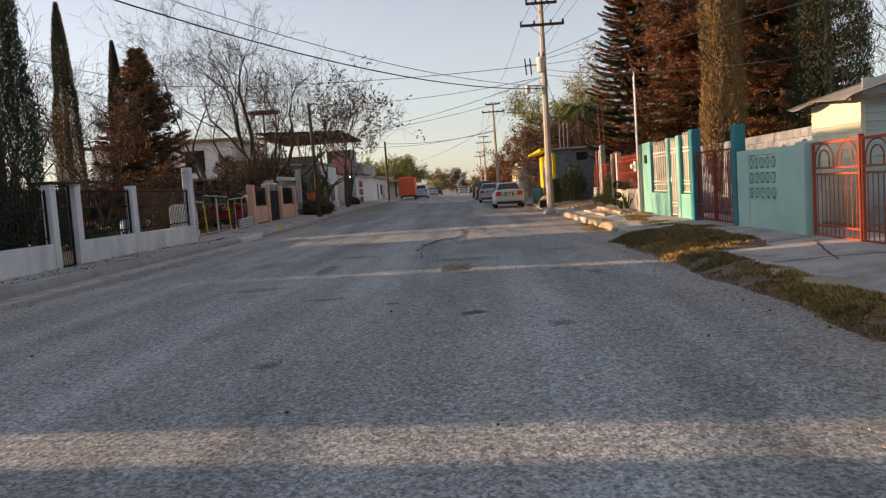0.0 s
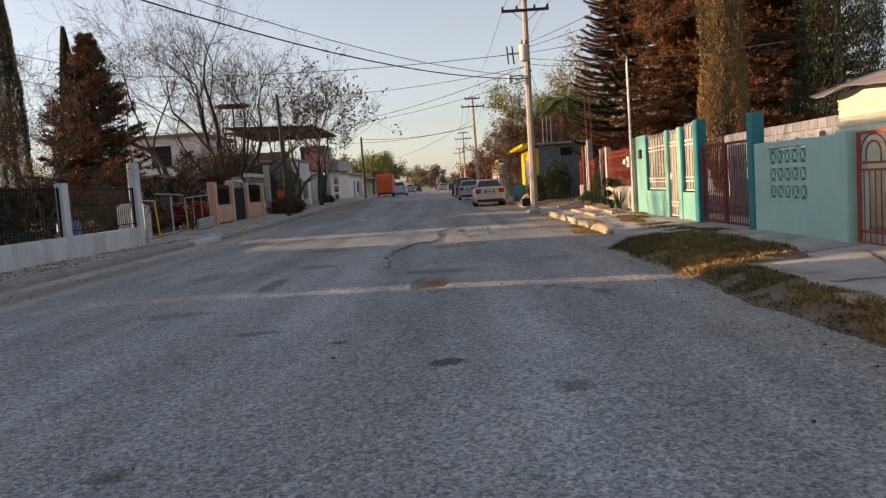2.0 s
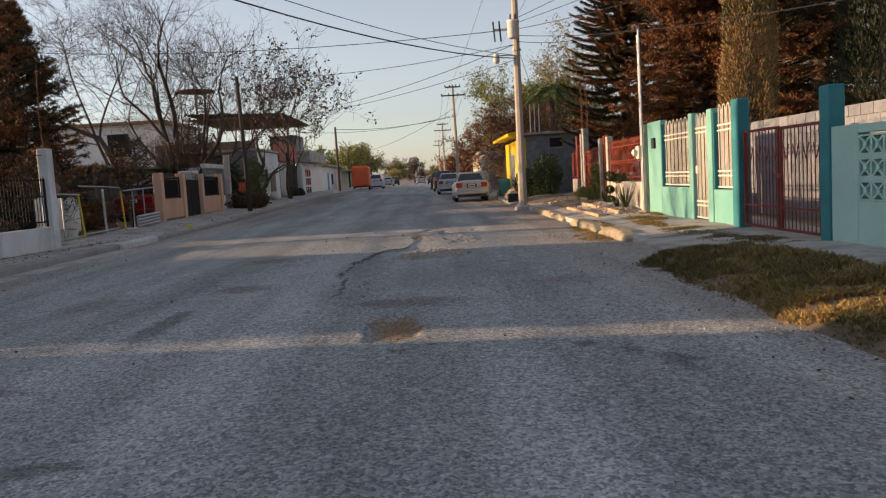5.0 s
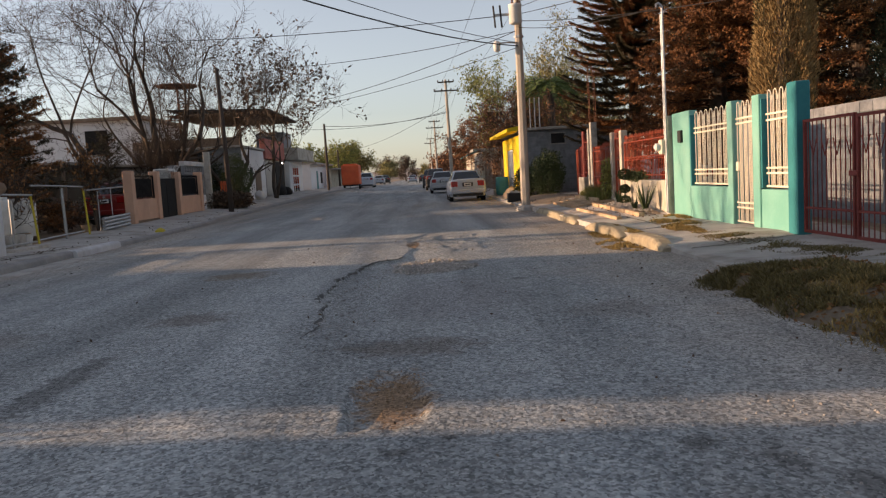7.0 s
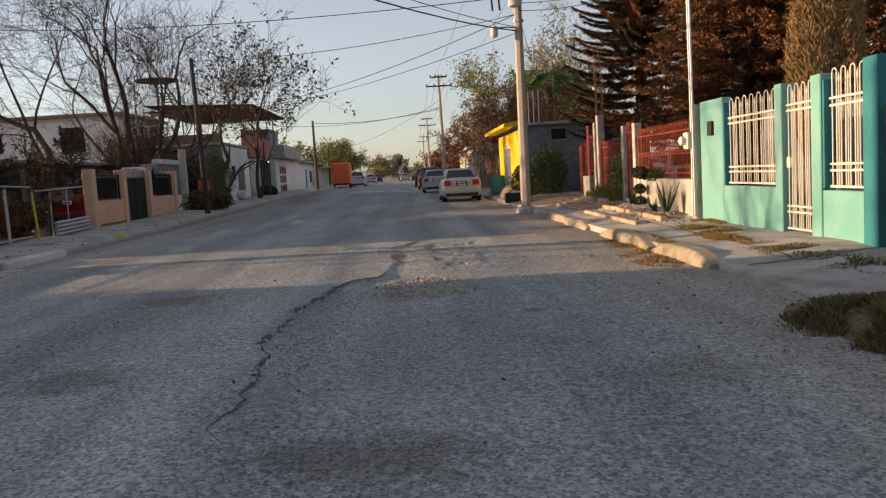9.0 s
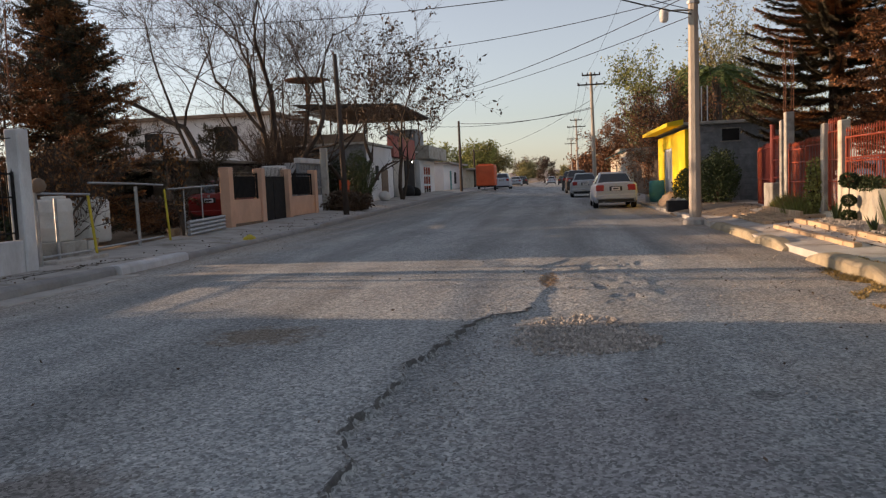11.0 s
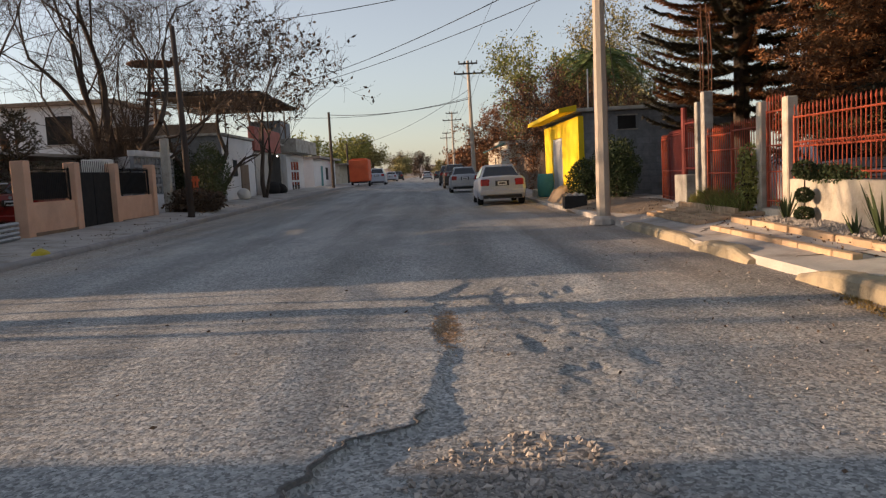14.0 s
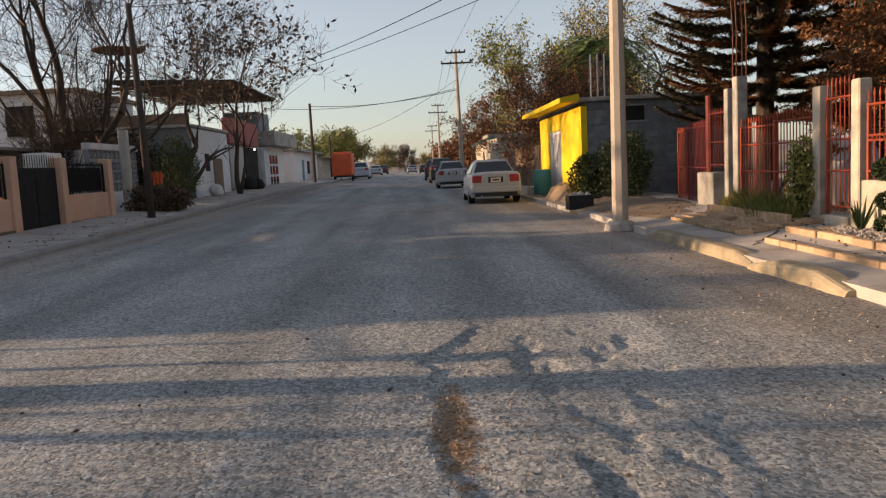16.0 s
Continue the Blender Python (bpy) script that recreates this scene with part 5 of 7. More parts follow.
def conifer(name, base, height, radius, label, seed, mats, whorl=0.34, per=9, droop=0.25, density=1.0, bottom=0.08, tip=0.25, full=0.7):
    """Boughs in whorls, each with branchlets like foxtails."""
    rng = random.Random(seed)
    b = Vector(base)
    trunk, boughs = Geo(), Geo()
    needles = [Geo() for _ in mats]
    trunk.tube([b, b + Vector((0.03, 0, height * 0.5)), b + Vector((0, 0, height))], [0.03 * height * 0.75, 0.016 * height, 0.02], 8)
    z = height * bottom
    while z < height * 0.985:
        u = (z / height - bottom) / (1 - bottom)
        rad = radius * ((1 - u) ** full) * rng.uniform(0.82, 1.12) + 0.12
        for k in range(per):
            a = rng.uniform(0, 2 * math.pi)
            length = rad * rng.uniform(0.62, 1.1)
            p = b + Vector((0, 0, z + rng.uniform(-0.12, 0.12)))
            dz = -droop + 0.55 * u + rng.uniform(-0.14, 0.14)
            d = Vector((math.cos(a), math.sin(a), dz)).normalized()
            pts = [p, p + d * length * 0.55, p + d * length + Vector((0, 0, tip * length * 0.5))]
            boughs.tube(pts, [0.012 + 0.010 * length, 0.013, 0.005], 4, False)
            mi = rng.choices(range(len(mats)), [m[1] for m in mats])[0]
            g = needles[mi]
            side = Vector((-math.sin(a), math.cos(a), 0))
            q = pts[1].lerp(pts[2], 0.5)
            foxtail(g, q, pts[2] + d * 0.08, 0.11, int(16 * density), rng)
            for i in range(int(3 + 4.5 * length * density)):
                s = 0.22 + 0.76 * rng.random()
                c = pts[0].lerp(pts[1], s / 0.55) if s < 0.55 else pts[1].lerp(pts[2], (s - 0.55) / 0.45)
                sg = 1 if i % 2 else -1
                bl = (0.16 + 0.34 * length * (1.05 - s)) * rng.uniform(0.7, 1.2)
                e = c + (side * sg * rng.uniform(0.5, 1.0) + d * 0.75 + Vector((0, 0, rng.uniform(-0.25, 0.4)))).normalized() * min(bl, 0.8)
                boughs.tube([c, e], [0.007, 0.004], 3, False)
                foxtail(g, c, e, 0.10, int((7 + 24 * bl) * density), rng)
        z += whorl * (0.75 + 0.4 * rng.random()) * (0.6 + 0.5 * (1 - u))
    t = thing(name, base, label, "tree")
    part("trunk", trunk, M["bark"], t)
    part("branchwork", boughs, M["twig"], t)
    for g, (m, _) in zip(needles, mats):
        if g.f:
            part("needles", g, M[m], t)
    return t


def cypress(name, base, height, radius, label, seed, mats, n=16000):
    rng = random.Random(seed)
    b = Vector(base)
    t = thing(name, base, label, "tree")
    part("trunk", Geo().tube([b, b + Vector((0, 0, height * 0.9))], [0.16, 0.03], 8), M["bark"], t)
    gs = [Geo() for _ in mats]
    for _ in range(int(n * 4.0)):
        u = rng.random() ** 0.8
        a = rng.uniform(0, 2 * math.pi)
        prof = min(1, (u * 5 + 0.35)) * (1 - u ** 2.6) ** 0.8
        lump = 1 + 0.30 * noise.noise((math.cos(a) * 1.5 + seed, math.sin(a) * 1.5, u * height * 0.55)) + 0.16 * noise.noise((math.cos(a) * 4 + seed, math.sin(a) * 4, u * height * 1.6))
        r = radius * prof * lump * (0.55 + 0.45 * rng.random() ** 0.35)
        c = b + Vector((r * math.cos(a), r * math.sin(a), 0.35 + u * (height - 0.35)))
        d = (Vector((math.cos(a) * 0.45, math.sin(a) * 0.45, 1.0)) + any_dir(rng) * 0.45).normalized()
        pick = 0 if len(mats) == 1 or noise.noise((a * 0.8, u * height * 0.5, seed)) + rng.uniform(-0.35, 0.35) < mats[1][1] else 1
        spray(gs[pick], c, d, rng.uniform(0.06, 0.15), rng.uniform(0.007, 0.014), rng)
    for g, (m, _) in zip(gs, mats):
        if g.f:
            part("foliage", g, M[m], t)
    return t


def araucaria(name, base, height, radius, label, seed):
    """Clear tiers of long upswept boughs."""
    rng = random.Random(seed)
    b = Vector(base)
    t = thing(name, base, label, "tree")
    part("trunk", Geo().tube([b, b + Vector((0, 0, height))], [0.24, 0.04], 10), M["bark"], t)
    bough, dark, brown = Geo(), Geo(), Geo()
    z = 2.0
    while z < height - 0.2:
        u = z / height
        rad = radius * (1 - u) ** 0.75 + 0.25
        a0 = rng.random() * 6
        for k in range(11):
            a = a0 + k * math.pi / 5.5 + rng.uniform(-0.2, 0.2)
            length = rad * rng.uniform(0.8, 1.1)
            out = Vector((math.cos(a), math.sin(a), 0))
            pts = []
            for i in range(7):
                s = i / 6
                pts.append(b + Vector((0, 0, z)) + out * (length * s) + Vector((0, 0, length * (-0.10 * s + 0.24 * s ** 3))))
            bough.tube(pts, [0.035, 0.03, 0.025, 0.02, 0.016, 0.012, 0.008], 4, False)
            side = Vector((-math.sin(a), math.cos(a), 0))
            g = brown if rng.random() < 0.5 else dark
            for _ in range(int(380 * length)):
                s = rng.uniform(0.12, 1.0)
                i = min(5, int(s * 6))
                c = pts[i].lerp(pts[i + 1], s * 6 - i)
                sg = rng.choice((-1, 1))
                d = (side * sg * rng.uniform(0.4, 1.0) + out * 0.7 + Vector((0, 0, rng.uniform(-0.45, 0.55)))).normalized()
                spray(g, c, d, rng.uniform(0.12, 0.34) * (1.05 - 0.45 * s), 0.011, rng)
        z += rng.uniform(0.30, 0.44) * (1.1 - 0.45 * u)
    part("branchwork", bough, M["twig"], t)
    part("needles", dark, M["pinedark"], t)
    part("needles", brown, M["pinebrown"], t)
    return t


def shrub(name, base, rx, ry, h, label, seed, mname, n=5000, size=0.07, category="shrub", stems=True, flat=0.75):
    rng = random.Random(seed)
    b = Vector(base)
    t = thing(name, base, label, category)
    if stems:
        g = Geo()
        for _ in range(14):
            a = rng.uniform(0, 6.28)
            e = b + Vector((math.cos(a) * rx * 0.7 * rng.random(), math.sin(a) * ry * 0.7 * rng.random(), h * rng.uniform(0.5, 0.9)))
            g.tube([b, b.lerp(e, 0.5) + any_dir(rng) * 0.08, e], [0.02, 0.012, 0.005], 4, False)
        part("stems", g, M["twig"], t)
    g = Geo()
    while len(g.f) < n:
        v = any_dir(rng) * (rng.random() ** 0.35)
        lump = 1 + 0.35 * noise.noise(v * 2.2 + Vector((seed, 0, 0)))
        c = b + Vector((v.x * rx * lump, v.y * ry * lump, h * 0.5 + v.z * h * 0.5 * lump))
        if c.z < b.z + 0.02:
            continue
        spray(g, c, (any_dir(rng) + v * 0.6).normalized(), size * rng.uniform(0.6, 1.4), size * 0.3, rng)
    part("leaves", g, M[mname], t)
    return t


# left side
cypress("cypress", (-10.6, 12.4, 0.1), 9.2, 0.85, "tall narrow dark green cypress behind the railings", 3, [("cypress", 1)], 15000)
cypress("cypress", (-16.0, 26.4, 0.1), 9.9, 0.55, "tall narrow cypress, partly browned", 4, [("cypress", 1), ("cypbrown", 0.12)], 11000)
cypress("cypress", (-16.1, 31.6, 0.1), 9.3, 0.5, "tall narrow cypress, partly browned", 5, [("cypress", 1), ("cypbrown", 0.2)], 11000)
conifer("dead_conifer", (-12.5, 25.7, 0.1), 7.6, 3.1, "dead red-brown conifer with drooping dense boughs", 7, [("pinebrown", 0.62), ("pinedark", 0.38)], 0.24, 11, 0.10, 1.5, full=0.95)
conifer("young_conifer", (-11.2, 32.0, 0.2), 3.3, 1.25, "small dark half-dead conifer in the yard", 8, [("pinedark", 1), ("pinebrown", 0.15)], 0.3, 7, -0.1, 0.7)
bare_tree("bare_tree", (-11.9, 40.4, 0.2), [((0.1, 0.1, 1), 4.3, 0.26), ((-0.5, 0.1, 1), 4.2, 0.2), ((0.55, -0.1, 1), 4.2, 0.2), ((0.1, 0.5, 1), 4.0, 0.17), ((-0.15, -0.4, 1), 3.9, 0.16)], 5, "large many-stemmed bare tree with fine brown twigs", 11, up=0.16, spread=0.72)
bare_tree("twig_thicket", (-11.6, 40.0, 0.2), [((math.cos(k * 0.785) * 0.45, math.sin(k * 0.785) * 0.45, 1), 1.5, 0.035) for k in range(8)], 4, "thicket of thin brown shoots round the bare tree", 13, category="shrub", up=0.35, spread=0.55)
bare_tree("bare_tree", (-18.5, 67.0, 0.3), [((0, 0, 1), 3.2, 0.16), ((0.35, -0.2, 1), 2.9, 0.13)], 5, "bare grey tree behind the flat-roofed houses", 91, up=0.2)
bare_tree("bare_tree", (-25.5, 69.0, 0.3), [((0, 0, 1), 3.4, 0.16), ((-0.35, -0.2, 1), 3.0, 0.13)], 5, "bare grey tree behind the flat-roofed houses", 92, up=0.2)
bare_tree("leaning_bare_tree", (-12.6, 36.0, 0.2), [((-0.45, -0.25, 0.9), 4.2, 0.19)], 6, "bare tree with a leaning curved trunk", 12, up=0.05, spread=0.8)
bare_tree("leafy_tree", (-7.9, 48.8, 0.35), [((0.02, 0, 1), 3.3, 0.13), ((0.3, -0.15, 1), 3.4, 0.09)], 5, "thin street tree with clusters of hanging dry leaves", 14, leaf=("leafdry", 2, 0.22, 0.14, 0.8), up=0.2, spread=0.72)
bare_tree("bare_tree", (-13.2, 17.5, 0.1), [((-0.1, 0.2, 1), 2.2, 0.11), ((0.3, 0, 1), 2.2, 0.09)], 4, "pale bare tree with thin upright stems behind the railings", 15, leaf=("shadebrown", 2, 0.11, 0.3, 0.4), up=0.35, spread=0.5)
bare_tree("bare_tree", (-19.5, 31.0, 0.1), [((0, 0, 1), 3.0, 0.15), ((0.3, 0.2, 1), 2.6, 0.12)], 5, "bare grey tree with a few dry leaves", 16, leaf=("leafdry", 1, 0.12, 0.3, 0.4), up=0.22)
bare_tree("bare_tree", (-24.0, 36.0, 0.1), [((0, 0, 1), 3.2, 0.16), ((0.35, -0.2, 1), 2.8, 0.13)], 5, "bare grey tree with a few dry leaves", 17, up=0.22)
bare_tree("bare_tree", (-23.0, 47.0, 0.1), [((0, 0, 1), 3.2, 0.16), ((-0.35, -0.2, 1), 2.8, 0.13)], 5, "bare grey tree beside the white house", 18, up=0.22)
bare_tree("bare_tree", (-12.4, 20.9, 0.1), [((-0.1, 0.2, 1), 2.0, 0.1), ((0.25, 0.1, 1), 1.9, 0.08)], 4, "slender bare tree wound with pale vines", 19, leaf=("shadebrown", 2, 0.1, 0.3, 0.35), up=0.35, spread=0.5)
bare_tree("withered_shrub", (-10.0, 21.6, 0.2), [((0.2, 0, 1), 0.9, 0.05), ((-0.3, 0.2, 1), 0.9, 0.05), ((0.1, -0.4, 1), 0.8, 0.04)], 4, "withered shrub with orange-brown twigs in the yard", 20, leaf=("shadebrown", 2, 0.1, 0.14, 0.6), category="shrub", up=0.3)
bare_tree("withered_shrub", (-8.75, 24.6, 0.2), [((0.05, 0.1, 1), 0.8, 0.05), ((-0.1, -0.1, 1), 0.9, 0.045), ((0.1, 0.0, 1), 1.0, 0.04)], 3, "withered vine climbing the pipe gate", 21, leaf=("shadebrown", 3, 0.12, 0.16, 0.7), category="shrub", up=0.5, spread=0.4)
bare_tree("cut_tree", (-9.3, 43.2, 0.3), [((0.3, 0.15, 1), 2.6, 0.17), ((-0.25, 0.1, 1), 2.5, 0.15), ((0.7, 0.1, 0.9), 2.2, 0.11)], 1, "hard-pruned tree with stumpy pale limbs", 22, up=0.1, spread=0.9, kids=2)
shrub("street_shrub", (-8.5, 41.6, 0.3), 0.75, 1.2, 2.6, "tall dark ragged shrub by the pavement", 23, "bush", 8200, 0.07)
shrub("brush_heap", (-7.95, 37.4, 0.25), 0.95, 0.9, 0.85, "low heap of dry brown brushwood", 24, "leafdry", 4200, 0.13)
shrub("yard_shrub", (-9.6, 15.0, 0.1), 0.7, 1.4, 0.75, "low dark shrub behind the railings", 25, "bush", 2600, 0.08)
shrub("yard_shrub", (-9.9, 7.0, 0.1), 0.8, 2.4, 1.5, "dark shrub behind the railings", 26, "cypress", 4200, 0.1)
shrub("yard_shrub", (-10.5, 11.0, 0.1), 0.8, 1.6, 2.3, "dark round shrub behind the street gate", 27, "cypress", 5200, 0.09)

for i, (x, y, a, b, h) in enumerate(((-11.5, 13.2, 1.0, 1.6, 2.0), (-14.6, 15.5, 0.9, 1.6, 1.5), (-15.0, 18.5, 0.9, 1.7, 1.5), (-14.4, 21.2, 0.9, 1.4, 1.4), (-9.8, 18.4, 0.5, 0.9, 0.7), (-11.9, 23.4, 0.9, 1.2, 1.0), (-12.2, 29.5, 0.9, 1.4, 1.1), (-10.6, 44.4, 0.9, 1.5, 2.8))):
    shrub("yard_shrub", (x, y, 0.1), a, b, h, "dark tangled shrub in the shaded yard", 70 + i, "cypress" if i % 2 else "leafdry", 3600, 0.12)

# right side
araucaria("tiered_pine", (8.9, 31.0, 0.1), 13.5, 2.9, "tall tiered pine with long upswept dark boughs", 31)
conifer("dead_conifer", (9.6, 24.6, 0.1), 14.0, 2.9, "tall dead conifer with rusty brown needles", 32, [("pinebrown", 0.9), ("pinedark", 0.1)], 0.27, 13, 0.2, 1.6, full=0.5)
cypress("browned_cypress", (8.6, 18.3, 0.1), 14.0, 0.6, "tall narrow cypress gone light brown", 33, [("cypbrown", 1), ("cypress", 0.30)], 24000)
conifer("dead_conifer", (11.2, 20.0, 0.1), 13.0, 2.6, "tall dark half-dead conifer with rusty boughs", 34, [("pinebrown", 0.55), ("pinedark", 0.45)], 0.27, 13, 0.25, 1.6, full=0.45)
conifer("dead_conifer", (12.4, 26.0, 0.1), 14.0, 2.8, "tall dead conifer with dull brown needles", 35, [("pinebrown", 0.5), ("pinedark", 0.5)], 0.28, 13, 0.2, 1.4, full=0.45)
conifer("dead_conifer", (13.0, 31.5, 0.1), 13.0, 3.0, "tall dark conifer with some rusty boughs", 135, [("pinebrown", 0.35), ("pinedark", 0.65)], 0.3, 13, 0.2, 1.4, full=0.45)
cypress("dark_cypress", (11.6, 17.8, 0.1), 14.0, 1.15, "broad tall dark green cypress", 37, [("cypress", 1)], 20000)
cypress("dark_cypress", (10.2, 27.6, 0.1), 11.0, 0.9, "tall dark green cypress beside the pines", 38, [("cypress", 1)], 12000)
bare_tree("bare_tree", (16.5, 21.0, 0.1), [((0, 0, 1), 3.0, 0.14), ((0.3, 0.1, 1), 2.8, 0.12)], 5, "bare tree with reddish dry leaves", 39, leaf=("leafred", 1, 0.12, 0.3, 0.4), up=0.25)
bare_tree("green_tree", (9.2, 56.0, 0.1), [((-0.2, 0, 1), 3.0, 0.2), ((0.3, 0.2, 1), 3.0, 0.17), ((0, -0.4, 1), 2.8, 0.15)], 5, "broad street tree with thin yellow-green leaves", 40, leaf=("leafgreen", 16, 0.17, 0.7, 1.0), up=0.14)
bare_tree("olive_tree", (12.0, 52.0, 0.1), [((-0.2, 0, 1), 3.4, 0.2), ((0.3, 0.2, 1), 3.4, 0.18)], 5, "tall thin-leaved tree, half bare", 41, leaf=("leafolive", 12, 0.15, 0.7, 1.0), up=0.18)
bare_tree("russet_tree", (7.0, 47.5, 0.1), [((-0.2, -0.1, 1), 2.0, 0.12), ((0.3, 0.2, 1), 2.0, 0.11), ((0, -0.5, 1), 1.9, 0.1)], 5, "dry tree with russet leaves over the pickets", 42, leaf=("leafred", 8, 0.12, 0.4, 0.95), up=0.08)
bare_tree("russet_tree", (6.9, 69.0, 0.1), [((-0.2, -0.1, 1), 2.2, 0.13), ((0.3, 0.2, 1), 2.1, 0.11)], 5, "dry tree with russet leaves beside the road", 43, leaf=("leafred", 8, 0.16, 0.4, 0.95), up=0.1)
bare_tree("dry_tree", (6.4, 43.4, 0.1), [((-0.3, -0.1, 1), 1.9, 0.12), ((0.3, 0.2, 1), 1.9, 0.11), ((-0.1, 0.5, 1), 1.9, 0.1)], 5, "tangled dry tree behind the block house", 44, leaf=("leafred", 4, 0.12, 0.4, 0.8), up=0.12)

# palm
rng = random.Random(45)
pbase = Vector((7.9, 43.5, 0.1))
pt2 = thing("palm_tree", pbase, "palm with a crown of arching green fronds", "palm")
part("trunk", Geo().tube([pbase, pbase + Vector((0.1, 0, 2.6)), pbase + Vector((0, 0, 5.6))], [0.24, 0.2, 0.18], 10), M["bark"], pt2)
for k in range(26):
    a, lift = k * 2.4, 0.1 + 0.9 * (k / 26)
    out = Vector((math.cos(a), math.sin(a), 0))
    fr = Geo()
    top = pbase + Vector((0, 0, 5.6))
    pts = [top + out * (1.9 * s) + Vector((0, 0, 1.7 * lift * s - 2.0 * s * s * (0.75 + 0.2 * rng.random()))) for s in [i / 8 for i in range(9)]]
    fr.tube(pts, [0.025 - 0.0024 * i for i in range(9)], 3, False)
    sd2 = Vector((-out.y, out.x, 0))
    for i in range(8):
        for q in range(7):
            c = pts[i].lerp(pts[i + 1], q / 7)
            for sg in (-1, 1):
                spray(fr, c, (sd2 * sg + out * 0.5 + Vector((0, 0, -0.35))).normalized(), 0.5 * (1 - 0.06 * i), 0.018, rng)
    part("frond", fr, M["palm"], pt2)

shrub("hedge_bush", (5.75, 32.3, 0.15), 0.62, 1.0, 1.85, "rounded dense dark green bush by the gate", 46, "bush", 7500, 0.075)
shrub("hedge_bush", (5.0, 33.2, 0.15), 0.5, 0.55, 1.3, "ragged dark green bush at the yellow corner", 47, "bush", 3600, 0.075)

# far trees along the street
far = [(-16, 118, 9, "leafgreen"), (-11, 128, 10, "leafgreen"), (-22, 108, 8, "leafolive"), (-27, 100, 9, "leafolive"), (-9.5, 142, 9, "leafolive"), (-15, 92, 5, "leafred"),
       (7, 96, 6, "leafred"), (10, 88, 8, "leafolive"), (6, 118, 6, "leafred"), (9, 140, 7, "leafolive"), (-34, 120, 10, "leafolive"), (16, 70, 9, "leafolive"), (20, 95, 9, "leafred"),
       (5.5, 155, 6, "leafred"), (-6, 175, 6, "leafolive"), (-40, 90, 9, "leafolive"), (-17, 76, 6, "leafdry"), (-14, 190, 9, "leafolive"), (-3, 230, 9, "leafdry"), (3, 245, 8, "leafolive"), (8, 210, 8, "leafred"), (-22, 220, 11, "leafolive"), (-9, 260, 10, "leafdry"), (14, 180, 9, "leafdry")]
for i, (x, y, h, m) in enumerate(far):
    k = h / 9.0
    bare_tree("far_tree", (x, y, gz(x, y)), [((-0.25, 0, 1), 2.6 * k, 0.2 * k), ((0.3, 0.2, 1), 2.5 * k, 0.17 * k), ((0, -0.4, 1), 2.3 * k, 0.15 * k)], 4,
              {"leafgreen": "far street tree in thin yellow-green leaf", "leafolive": "far thin olive-leaved tree", "leafred": "far dry tree with russet leaves", "leafdry": "far dry brown-leaved tree"}[m],
              60 + i, leaf=(m, 9, 0.36, 1.0, 1.0), up=0.12)


